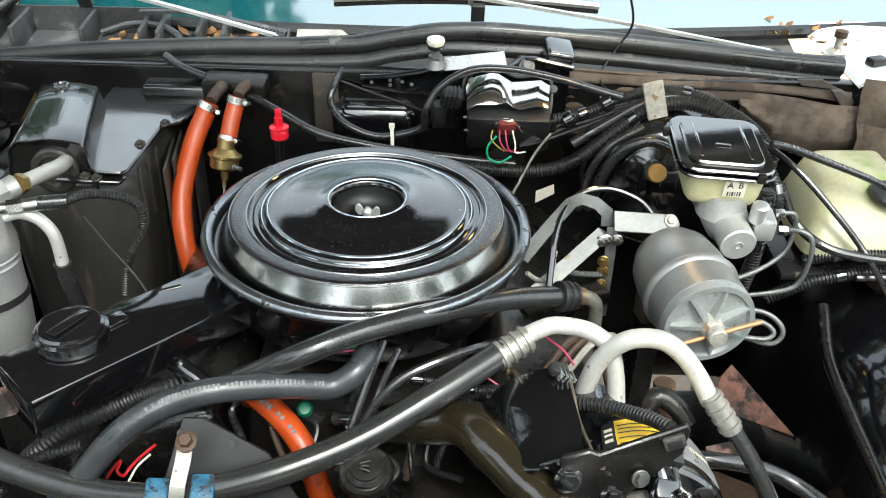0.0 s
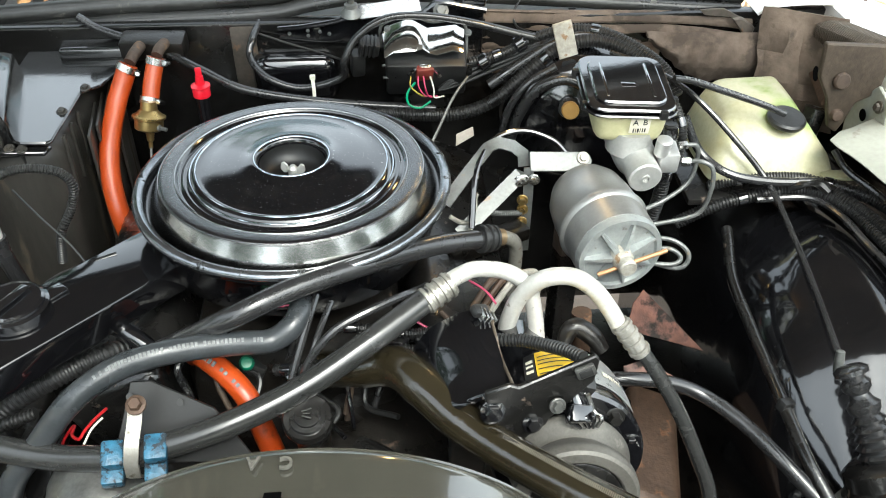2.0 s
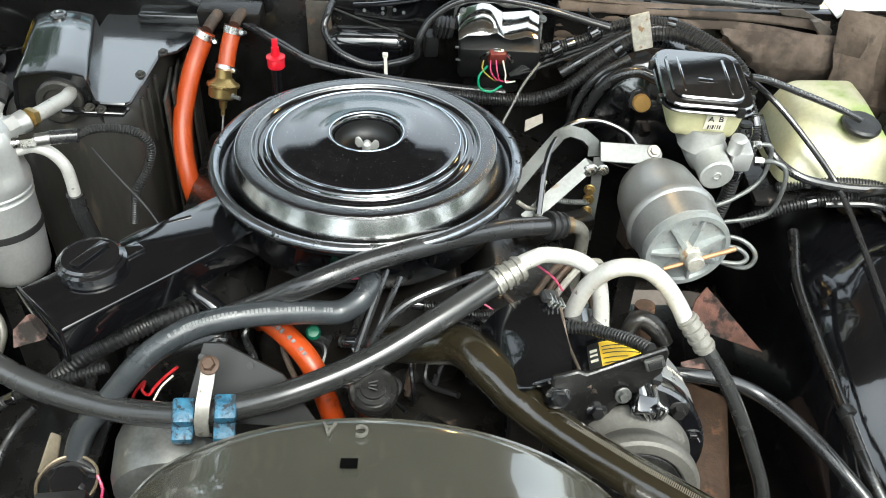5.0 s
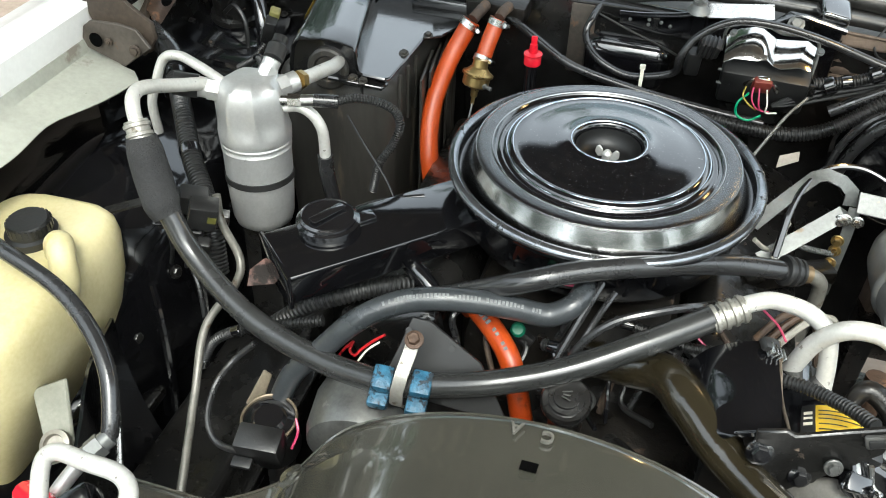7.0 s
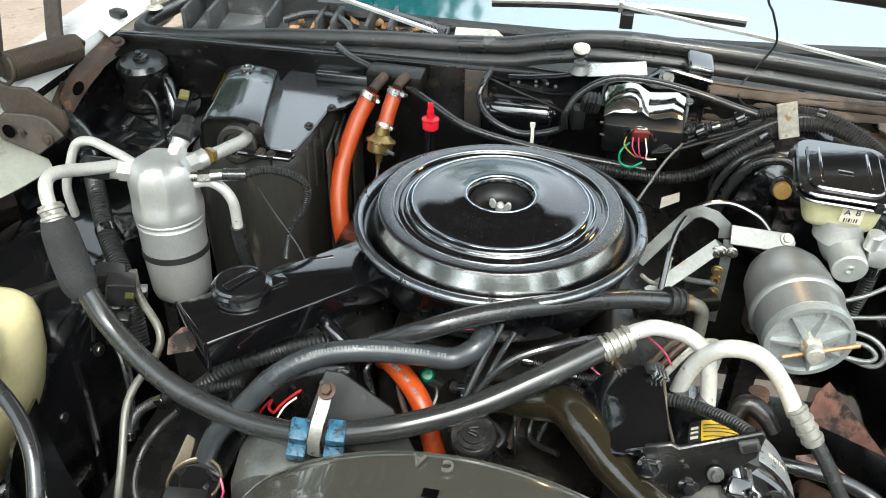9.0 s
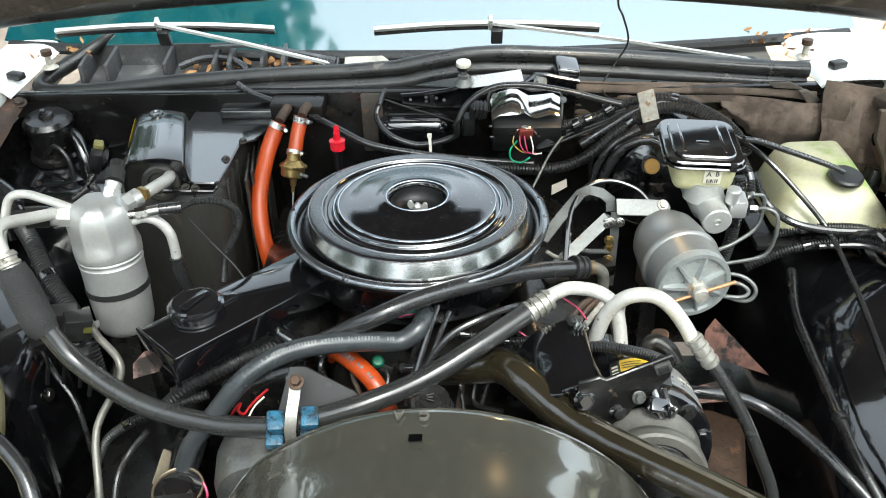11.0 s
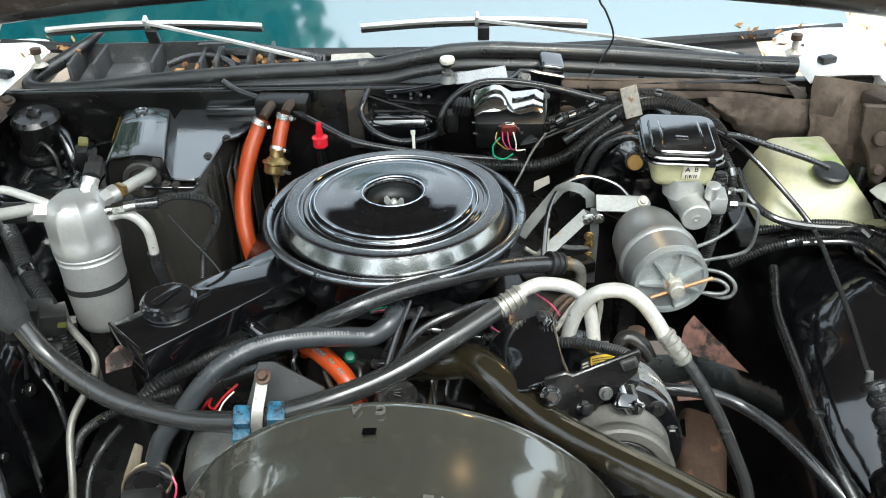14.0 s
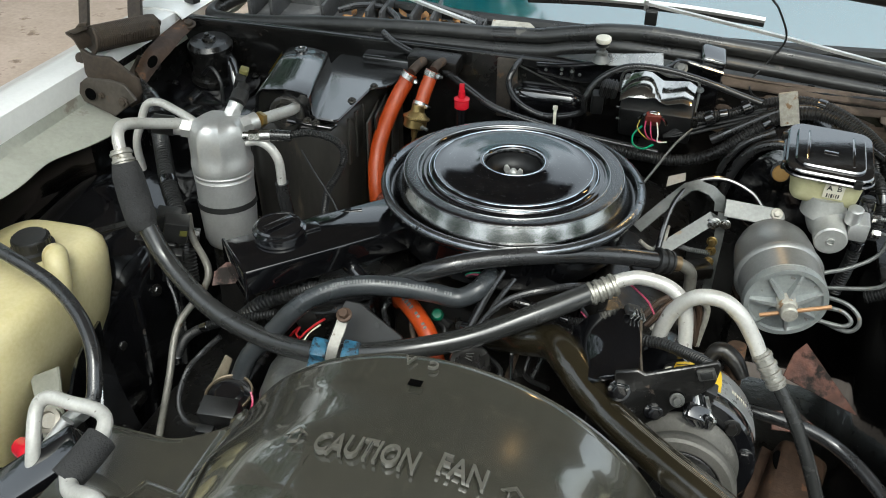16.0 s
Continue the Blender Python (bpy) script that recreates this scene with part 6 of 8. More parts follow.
part("silver_band", sheet([[on_case(r, 78 - 110 * k / 20, h) for k in range(21)] for r, h in ((0.0545, 0.034), (0.0565, 0.046), (0.0582, 0.07), (0.0584, 0.096))], 0.0008), surface("silver_case_label", (0.30, 0.31, 0.31), (0.42, 0.43, 0.43), 0.3, 0.5, 30, 0.05, 200, 0.08, 0, (0.15, 0.14, 0.13), 60, 0.64), comp, "worn silver casing band")
lab = part("warning_label", sheet([[on_case(r, 112 - 42 * k / 10, h) for k in range(11)] for r, h in ((0.0550, 0.036), (0.0570, 0.048), (0.0588, 0.07), (0.0590, 0.095))]), YELLOW, comp, "yellow warning label with small print")
part("white_panel", sheet([[on_case(r, 122 - 9.5 * k / 4, h) for k in range(5)] for r, h in ((0.0550, 0.036), (0.0570, 0.048), (0.0588, 0.07), (0.0590, 0.095))]), INK, lab, "black end panel with pale bars")
for k in range(3):
    part("print_bar", sheet([[on_case(0.0578 + 0.0007 * k, 120 - 6 * q, 0.052 + 0.010 * k + 0.005 * j) for q in range(2)] for j in range(2)]), PAPER, lab)
for k in range(6):
    h = 0.050 + 0.0085 * k
    part("print_line", sheet([[on_case(0.0574 + 0.0022 * min(k, 2) * 0.5 + 0.0006, 110 - (18 + 5 * (k % 3)) * q / 8, h + 0.0018 * j) for q in range(9)] for j in range(2)]), INK, lab)
for k in range(7):
    part("print_bar", sheet([[on_case(0.0592, 60 - 2.6 * k - 1.6 * q, 0.072 + 0.007 * j) for q in range(2)] for j in range(2)]), PAPER, comp)
for k in range(6):
    a = 15 + 33 * k
    part("case_bolt", bolt(on_case(0.050, a, 0.1215), tuple(CA), 0.0070, 0.009), BLACK_METAL if k % 2 else BLACK_PAINT, comp)
part("lug", tube([(0.296, -0.215, 0.862), (0.303, -0.208, 0.876), (0.313, -0.206, 0.878), (0.328, -0.212, 0.870), (0.340, -0.222, 0.856)], [0.008, 0.010, 0.011, 0.011, 0.008], 18), GRIME, comp, "cast mounting lug")
part("rear_head", lathe([(0.0, -0.02), (0.036, -0.02), (0.039, -0.016), (0.039, 0.018), (0.035, 0.022), (0.0, 0.022)], (0.245, -0.215, 0.846), tuple(CA), 32), BLACK_PAINT, comp)
pulley = part("pulley", lathe([(0.035, 0.129), (0.058, 0.129), (0.0610, 0.132), (0.0617, 0.135), (0.0610, 0.138), (0.0590, 0.141), (0.0520, 0.150), (0.0505, 0.1545), (0.0520, 0.159), (0.0585, 0.168), (0.0592, 0.172), (0.0614, 0.175), (0.0617, 0.181), (0.0605, 0.186), (0.0575, 0.1885), (0.0480, 0.1885), (0.0460, 0.187), (0.0455, 0.180), (0.035, 0.180)], P0, CA, 72, ring=True), surface("dusty_pulley", (0.075, 0.071, 0.063), (0.14, 0.133, 0.118), 0.55, 0.35, 16, 0.1, 300, 0.1, 0, (0.2, 0.19, 0.17), 50, 0.64), comp, "dusty grey belt pulley")
clutch = part("clutch_plate", lathe([(0.0, 0.176), (0.043, 0.176), (0.0445, 0.181), (0.0445, 0.186), (0.042, 0.1875), (0.018, 0.1875), (0.016, 0.1915), (0.0, 0.192)], P0, CA, 40), BLACK_METAL, comp, "black clutch plate")
tri_pts = [on_case(0.0285, 97 - 120 * k, 0.1900) for k in range(3)]
for k in range(3):
    a, b = Vector(tri_pts[k]), Vector(tri_pts[(k + 1) % 3])
    part("leaf_spring", strip([tuple(a.lerp(b, -0.06)), tuple(a.lerp(b, 0.5)), tuple(a.lerp(b, 1.06))], 0.011, 0.0016, tuple(CA)), BLACK_METAL, clutch)
    part("rivet", lathe([(0.0, 0.0), (0.0055, 0.0), (0.0055, 0.003), (0.004, 0.005), (0.0, 0.0055)], tri_pts[k], tuple(CA), 12), BRIGHT_STEEL, clutch)
part("lead_loom", tube([(0.205, -0.236, 0.897), (0.221, -0.245, 0.903), (0.241, -0.252, 0.908), (0.261, -0.265, 0.913), (0.280, -0.284, 0.922), (0.294, -0.302, 0.928)], 0.0072, 12, ribs=(0.0038, 0.0013)), BLACK_PLASTIC, comp, "corrugated black lead")
part("lead_plug", box((0.018, 0.018, 0.024), (0.292, -0.318, 0.905), (10, 20, 0), 0.003), BLACK_PLASTIC, comp)
for k in range(5):
    part("clip_wire", tube([(0.276 + 0.004 * k, -0.325 - 0.003 * k, 0.915), (0.280 + 0.005 * k, -0.340, 0.905 - 0.003 * k), (0.272 + 0.008 * k, -0.352, 0.898 + 0.003 * (k % 2)), (0.285 + 0.004 * k, -0.352, 0.885)], 0.0022, 8), (BLACK_PAINT, BRIGHT_STEEL, BLACK_PAINT)[k % 3], comp)
part("plug_housing", box((0.026, 0.018, 0.016), (0.284, -0.345, 0.896), (30, 20, 10), 0.003), BLACK_PAINT, comp)

cb = thing("compressor_bracket", (0.22, -0.32, 0.80), "heavy black painted compressor mounting bracket", "bracket")
part("face_plate", slab([(-0.026, -0.080), (0.020, -0.080), (0.034, -0.040), (0.075, 0.004), (0.078, 0.030), (0.074, 0.036), (0.002, 0.006), (-0.006, 0.010), (-0.030, 0.003)], 0.006, pose(0.222, -0.334, 0.925, 86, 0, 4), 0.0015), BLACK_METAL, cb, "dull black stamped arm")
part("hole_frame", box((0.019, 0.005, 0.015), (0.2865, -0.3365, 0.946), (0, -22, 4), 0.002), PULLEY_GREY, cb)
part("hole", box((0.013, 0.003, 0.009), (0.2865, -0.3390, 0.946), (0, -22, 4), 0.001), INK, cb)
part("cover_panel", sheet(dense([[(0.132, -0.234, 0.890), (0.150, -0.232, 0.914), (0.180, -0.230, 0.930), (0.207, -0.228, 0.934)], [(0.134, -0.262, 0.884), (0.152, -0.261, 0.911), (0.184, -0.260, 0.930), (0.211, -0.258, 0.927)], [(0.142, -0.294, 0.880), (0.160, -0.292, 0.902), (0.188, -0.292, 0.920), (0.2155, -0.292, 0.920)], [(0.150, -0.322, 0.884), (0.166, -0.321, 0.899), (0.192, -0.321, 0.908), (0.2185, -0.320, 0.914)], [(0.168, -0.330, 0.893), (0.176, -0.331, 0.902), (0.194, -0.333, 0.917), (0.2195, -0.331, 0.924)]], 6, 5), 0.003), PAN_BLACK, cb, "glossy black pressed cover", sharp=60)
part("cover_wall", sheet([[(0.2085, -0.228, 0.933), (0.2125, -0.258, 0.925), (0.216, -0.283, 0.915), (0.2205, -0.330, 0.923)], [(0.206, -0.228, 0.85), (0.210, -0.258, 0.85), (0.213, -0.283, 0.85), (0.218, -0.330, 0.85)]], 0.002), BLACK_PAINT, cb)
part("cover_edge", tube([(0.2080, -0.227, 0.935), (0.2120, -0.258, 0.927), (0.2155, -0.283, 0.917), (0.2205, -0.330, 0.925)], 0.0016, 8), surface("worn_edge", (0.10, 0.075, 0.055), (0.2, 0.16, 0.12), 0.4, 0.6), cb, "edge worn to bare metal")
for x, y, z, r in ((0.200, -0.344, 0.906, 0.0085), (0.240, -0.342, 0.884, 0.007), (0.262, -0.343, 0.908, 0.0055), (0.212, -0.344, 0.876, 0.006)):
    part("bolt", bolt((x, y, z), (0.1, -0.93, 0.35), r, r), PULLEY_GREY if r < 0.006 else BLACK_PAINT, cb)
part("stay", box((0.04, 0.05, 0.32), (0.185, -0.275, 0.66), (0, 0, 0), 0.006), BLACK_METAL, cb)
part("inner_boss", lathe([(0.0, 0.0), (0.018, 0.0), (0.016, 0.008), (0.010, 0.009), (0.009, 0.004), (0.0, 0.004)], (0.152, -0.300, 0.872), (-0.3, -0.8, 0.5), 24), BLACK_PAINT, cb)
ck = thing("wire_clip", (0.205, -0.235, 0.94), "bright metal wiring clip on the bracket", "clip")
part("body", box((0.020, 0.013, 0.010), (0.199, -0.236, 0.937), (20, 25, 30), 0.003), BLACK_PLASTIC, ck)
for k in range(4):
    part("blade", box((0.0014, 0.012, 0.010), (0.199 + 0.004 * k, -0.243, 0.938 - 0.002 * k), (20, 25, 30), 0.0005), BRIGHT_STEEL, ck)
tagged(part("power_steering_pipe", tube([(0.07, -0.29, 0.80), (0.10, -0.32, 0.81), (0.13, -0.36, 0.80), (0.15, -0.42, 0.76)], 0.012, 12), BLACK_METAL), "black pipe behind the radiator hose", "pipe")

# ---- washer bottle ----
wt = thing("washer_tank", (0.65, 0.12, 0.84), "cream and green stained plastic washer bottle", "tank")
rows = []
for s, xa, xb, ya, yb in ((0.0, 0.566, 0.738, 0.090, 0.24), (0.04, 0.560, 0.744, 0.084, 0.25), (0.25, 0.563, 0.738, 0.094, 0.25), (0.6, 0.577, 0.716, 0.12, 0.25), (0.9, 0.594, 0.698, 0.16, 0.25), (0.985, 0.602, 0.692, 0.172, 0.245), (1.0, 0.609, 0.685, 0.18, 0.24)):
    z = 0.864 + 0.082 * s
    ring = []
    for k in range(36):
        a = 2 * math.pi * k / 36
        c, d = math.cos(a), math.sin(a)
        ring.append(((xa + xb) / 2 + math.copysign(abs(c) ** 0.27, c) * (xb - xa) / 2, (ya + yb) / 2 + math.copysign(abs(d) ** 0.27, d) * (yb - ya) / 2, z - 0.004 + 0.003 * c))
    rows.append(ring)
bm = bmesh.new()
vs = [[bm.verts.new(q) for q in r] for r in rows]
for a, b in zip(vs, vs[1:]):
    for j in range(36):
        bm.faces.new((a[j], a[(j + 1) % 36], b[(j + 1) % 36], b[j]))
bm.faces.new(vs[0][::-1])
bm.faces.new(vs[-1])
part("bottle", bm, GREENISH, wt, sharp=70)
part("cap", lathe([(0.0, 0.0), (0.026, 0.0), (0.027, 0.002), (0.027, 0.006), (0.024, 0.009), (0.008, 0.0095), (0.0, 0.011)], (0.674, 0.140, 0.926), (0.04, -0.16, 0.98), 32), BLACK_PLASTIC, wt, "round black rubber cap")
part("feed_hose", tube([(0.50, 0.135, 1.000), (0.53, 0.14, 0.992), (0.58, 0.14, 0.974), (0.63, 0.132, 0.958), (0.664, 0.128, 0.944)], 0.0048, 12), RUBBER, wt, "black hose with pale printing")
print_on([(0.50, 0.135, 1.000), (0.53, 0.14, 0.992), (0.58, 0.14, 0.974), (0.63, 0.132, 0.958), (0.664, 0.128, 0.944)], 0.0048, 0.15, 0.85, 22, PRINT, wt, 8, 0.003)
part("foot", box((0.05, 0.02, 0.008), (0.742, 0.085, 0.868), (0, 0, -5), 0.003), GREENISH, wt)
part("shelf", box((0.23, 0.2, 0.012), (0.645, 0.175, 0.850), (4, -3, 0), 0.004), BLACK_METAL, wt)

# ---- cables at the right inner fender ----
loose("throttle_cable", [(0.44, 0.24, 0.99), (0.481, 0.2, 0.987), (0.534, 0.15, 0.968), (0.59, 0.1, 0.921), (0.634, 0.06, 0.872), (0.640, -0.03, 0.846), (0.638, -0.1, 0.832), (0.628, -0.17, 0.828), (0.624, -0.21, 0.822)], 0.0042, RUBBER, "thin black control cable over the inner fender", "cable", seg=10)
tagged(part("cable_ferrule", lathe([(0.0, 0.0), (0.005, 0.0), (0.006, 0.01), (0.005, 0.028), (0.0, 0.03)], (0.624, -0.222, 0.800), (0.02, 0.35, 1), 12), ZINC), "zinc plated cable ferrule", "ferrule")
loose("wire_loom", [(0.52, 0.08, 0.80), (0.58, 0.075, 0.835), (0.664, 0.075, 0.852), (0.705, 0.06, 0.858), (0.735, 0.02, 0.857), (0.748, -0.02, 0.852), (0.757, -0.09, 0.850), (0.766, -0.15, 0.843), (0.775, -0.21, 0.832), (0.790, -0.26, 0.805), (0.795, -0.32, 0.775), (0.79, -0.42, 0.74)], 0.0095, BLACK_PLASTIC, "corrugated black loom along the inner fender", "wire loom", seg=12, ribs=(0.0045, 0.0017))
loose("wire_loom", [(0.66, 0.085, 0.860), (0.72, 0.075, 0.862), (0.765, 0.045, 0.860), (0.786, 0.01, 0.860), (0.800, -0.05, 0.861), (0.805, -0.13, 0.860), (0.804, -0.19, 0.850), (0.806, -0.25, 0.828), (0.806, -0.32, 0.795), (0.80, -0.43, 0.75)], 0.0095, BLACK_PLASTIC, "corrugated black loom along the inner fender", "wire loom", seg=12, ribs=(0.0045, 0.0017))
loose("wire_loom", [(0.56, 0.09, 0.855), (0.62, 0.09, 0.866), (0.68, 0.085, 0.868), (0.71, 0.07, 0.866), (0.745, 0.0, 0.864), (0.762, -0.06, 0.860), (0.775, -0.12, 0.853)], 0.0075, BLACK_PLASTIC, "corrugated black loom below the washer bottle", "wire loom", seg=12, ribs=(0.0042, 0.0015))
loose("battery_cable", [(0.735, 0.10, 0.90), (0.745, 0.07, 0.885), (0.775, 0.02, 0.872), (0.782, -0.04, 0.862), (0.784, -0.132, 0.856), (0.792, -0.198, 0.845), (0.806, -0.266, 0.82), (0.81, -0.4, 0.76)], 0.0048, RUBBER, "black battery cable along the inner fender", "cable", seg=10)
loose("battery_cable", [(0.62, 0.06, 0.850), (0.69, 0.055, 0.853), (0.717, 0.015, 0.853), (0.727, -0.06, 0.852), (0.746, -0.12, 0.846), (0.771, -0.175, 0.840), (0.792, -0.23, 0.825), (0.806, -0.292, 0.80), (0.80, -0.40, 0.75)], 0.0050, RUBBER, "glossy black cable beside the loom", "cable", seg=10)
for x, y, z in ((0.805, -0.135, 0.842), (0.795, -0.19, 0.815)):
    tagged(part("cable_tie", box((0.030, 0.006, 0.004), (x, y, z), (10, 20, 20), 0.001), WHITE_PLASTIC if y > -0.15 else BLACK_PLASTIC), "nylon cable tie round the looms", "cable tie")
tagged(part("loom_knot", tube([(0.665, 0.06, 0.868), (0.68, 0.05, 0.880), (0.70, 0.055, 0.876), (0.712, 0.045, 0.868)], 0.006, 8, wave=0.6), BLACK_PLASTIC), "taped black loom joint", "tape")
loose("drain_hose", [(0.519, 0.12, 0.95), (0.542, 0.1, 0.906), (0.576, 0.07, 0.888), (0.634, 0.062, 0.878), (0.70, 0.06, 0.876)], 0.0062, RUBBER, "black hose below the washer bottle", seg=10)
loose("wire_loom", [(0.478, 0.06, 0.975), (0.480, 0.055, 0.94), (0.478, 0.05, 0.88), (0.47, 0.05, 0.82)], 0.0095, BLACK_PLASTIC, "corrugated black loom beside the reservoir", "wire loom", seg=12, ribs=(0.0042, 0.0015))
loose("wire_loom", [(0.47, 0.15, 0.985), (0.495, 0.11, 0.975), (0.505, 0.085, 0.945), (0.50, 0.075, 0.90)], 0.008, BLACK_PLASTIC, "corrugated black loom beside the reservoir", "wire loom", seg=12, ribs=(0.0042, 0.0015))
loose("fender_pipe", [(0.568, 0.02, 0.832), (0.564, 0.0, 0.828), (0.553, -0.06, 0.811), (0.552, -0.14, 0.798), (0.551, -0.19, 0.794), (0.544, -0.264, 0.797), (0.547, -0.33, 0.785), (0.563, -0.38, 0.760), (0.58, -0.44, 0.72)], 0.0072, BLACK_METAL, "black pipe clipped to the inner fender", "pipe", seg=12)
tagged(part("pipe_clip", box((0.018, 0.012, 0.014), (0.544, -0.266, 0.800), (0, 20, 20), 0.002), BLACK_PLASTIC), "black plastic pipe clip", "clip")
loose("return_hose", [(0.34, -0.19, 0.78), (0.376, -0.2, 0.786), (0.431, -0.2, 0.776), (0.474, -0.21, 0.762), (0.511, -0.25, 0.755), (0.544, -0.3, 0.742), (0.590, -0.36, 0.707), (0.62, -0.42, 0.66)], 0.0088, RUBBER, "black rubber return hose", seg=12)
# two added sheets, coloured like sunlit ground showing through the bay
tagged(part("ground_gap_sheet", slab([(-0.046, -0.004), (0.056, -0.042), (-0.022, 0.046), (-0.036, 0.030)], 0.002, pose(0.450, -0.105, 0.782, 62, 0, 4), 0.0006), COPPER), "copper-coloured sheet standing in for sunlit ground in the gap beside the frame", "shield")
tagged(part("ground_gap_sheet", slab([(-0.04, -0.012), (0.03, -0.02), (-0.005, 0.016), (-0.035, 0.014)], 0.002, pose(0.440, -0.135, 0.728, 30, -8, 6), 0.0006), COPPER), "copper-coloured sheet standing in for sunlit ground in the gap beside the frame", "shield")
for x, y, z, tilt, turn, wide, length, m, label in ((0.440, -0.165, 0.585, 14, -14, 0.075, 0.20, RUST, "rusty brown chassis frame bracket"), (-0.44, -0.2, 0.54, -12, 0, 0.14, 0.9, BLACK_METAL, "dark dirty chassis frame rail")):
    fr = thing("frame_rail", (x, y, z - 0.05), label, "frame rail")
    part("rail", box((wide, length, 0.09), (x, y, z), (0, tilt, turn), 0.016, steps=3), m, fr)
    part("flange", box((0.02, length * 0.96, 0.006), (x - math.copysign(wide * 0.54, x), y, z + 0.02), (0, tilt, turn), 0.002), m, fr)
part("slot", lathe([(0.0, 0.0), (0.016, 0.0), (0.016, 0.0015), (0.0, 0.0015)], (0.432, -0.118, 0.631), (0.25, 0.0, 0.97), 24, squash=(0.6, 1.3)), HOLE, tagged(thing("gusset", (0.432, -0.118, 0.60), "rusty slotted plate over the frame", "plate"), kind=""))

# ---- vacuum unit by the headlamp ----
vu = thing("vacuum_actuator", (0.66, -0.36, 0.68), "grey vacuum actuator with a black rubber bellows", "actuator")
VA = Vector((-0.275, 0.661, 0.698)).normalized()
V0 = Vector((0.645, -0.338, 0.756))
CHANNEL = [(0.654, -0.372, 0.740), (0.660, -0.395, 0.722), (0.669, -0.420, 0.704), (0.680, -0.450, 0.680)]
BIG = 1.16
part("bellows", lathe([(r * 0.98, h * 1.02) for r, h in [(0.0, 0.0)] + [(0.0245 - 0.0009 * k + (0.0045 if k % 2 else 0.0), 0.012 + 0.0048 * k) for k in range(12)] + [(0.014, 0.070), (0.018, 0.076), (0.019, 0.082), (0.013, 0.088), (0.011, 0.094), (0.016, 0.100), (0.017, 0.106), (0.012, 0.112), (0.019, 0.116), (0.0195, 0.121), (0.014, 0.125), (0.0, 0.126)]], V0, VA, 28), RUBBER, vu, "black rubber bellows")
part("dome", lathe([(r * BIG, h * 1.2) for r, h in [(0.0, 0.0), (0.047, 0.0), (0.047, 0.010), (0.042, 0.014), (0.040, 0.028), (0.033, 0.033), (0.0, 0.034)]], V0 - VA * 0.018, VA, 40), BLACK_METAL, vu, "dark glossy dome")
part("rim", lathe([(r * BIG, h * 1.2) for r, h in [(0.040, -0.004), (0.0575, -0.004), (0.0595, 0.0), (0.0575, 0.004), (0.040, 0.006)]], V0 - VA * 0.018, VA, 48, ring=True), ALLOY_MATT, vu, "bright grey rolled rim")
part("cup", lathe([(r * BIG, h * 1.2) for r, h in [(0.0, -0.020), (0.044, -0.020), (0.049, -0.014), (0.050, -0.004), (0.0, -0.004)]], V0 - VA * 0.018, VA, 40), PULLEY_GREY, vu)
part("port", tube([tuple(V0 - VA * 0.034 + Vector((0.018, -0.01, 0))), tuple(V0 - VA * 0.050 + Vector((0.022, -0.018, 0)))], 0.007, 12), GALVANISED, vu)
part("port", tube([tuple(V0 - VA * 0.030 + Vector((0.04, -0.012, 0.004))), tuple(V0 - VA * 0.034 + Vector((0.075, -0.012, 0.010)))], 0.006, 12), GALVANISED, vu)
part("channel", strip(CHANNEL, 0.046, 0.004, (0.1, -0.8, 0.6)), ALLOY_MATT, vu, "bright folded bracket")
part("channel_rib", strip([(x + 0.018, y - 0.006, z + 0.004) for x, y, z in CHANNEL], 0.010, 0.012, (0.1, -0.8, 0.6)), ALLOY_MATT, vu)
tagged(part("vapour_canister", lathe([(0.0, 0.0), (0.05, 0.0), (0.066, 0.02), (0.07, 0.05), (0.064, 0.085), (0.04, 0.105), (0.0, 0.11)], (0.70, -0.455, 0.595), (0.1, -0.15, 1), 36), BLACK_PAINT), "glossy black round canister", "canister")
tagged(part("lamp_housing_hose", tube([(0.60, -0.40, 0.70), (0.585, -0.43, 0.69), (0.59, -0.46, 0.66), (0.60, -0.48, 0.62)], 0.0085, 12), RUBBER), "looped black rubber hose", "hose")
# ---- firewall, right part: felt pad, trims, vents ----
def crinkled(rows, amp, freq):
    return [[tuple(Vector(q) + Vector((0, -1, 0.3)) * amp * noise.fractal(Vector(q) * freq, 0.8, 2.0, 4)) for q in r] for r in rows]


felt_rows = []
for j in range(34):
    z = 0.895 + 0.0032 * j
    felt_rows.append([(0.268 + 0.011 * k, 0.384 - 0.0045 * abs(math.sin(z * 205 + 0.25 * math.sin(k * 0.35))) - 0.02 * max(0, (k - 16) / 10) * (z < 0.95), z - 0.0006 * k) for k in range(27)])
tagged(part("firewall_felt", sheet(crinkled(felt_rows, 0.004, 26.0), 0.004), FELT), "brown ribbed insulation felt on the firewall", "insulation", kind="structure")


def torn_edge(x):
    """Lower edge of the loose felt panel."""
    for (x0, z0), (x1, z1) in zip(TORN, TORN[1:]):
        if x <= x1:
            return z0 + (z1 - z0) * (x - x0) / (x1 - x0)
    return TORN[-1][1]


TORN = [(0.525, 0.962), (0.547, 0.938), (0.590, 0.900), (0.632, 0.878), (0.727, 0.880), (0.742, 0.899), (0.752, 0.922), (0.760, 0.904), (0.775, 0.897), (0.790, 0.92)]
panel = []
for k in range(40):
    x = 0.526 + 0.0066 * k
    top = 0.968 - 0.006 * (x - 0.526) / 0.19 - 0.5 * max(0, x - 0.72)
    low = min(torn_edge(x) + 0.0025 * math.sin(k * 2.1), top - 0.003)
    panel.append([(x, 0.352 - 0.018 * math.sin(math.pi * j / 14) + 0.10 * max(0, 0.57 - x), low + (top - low) * j / 14) for j in range(15)])
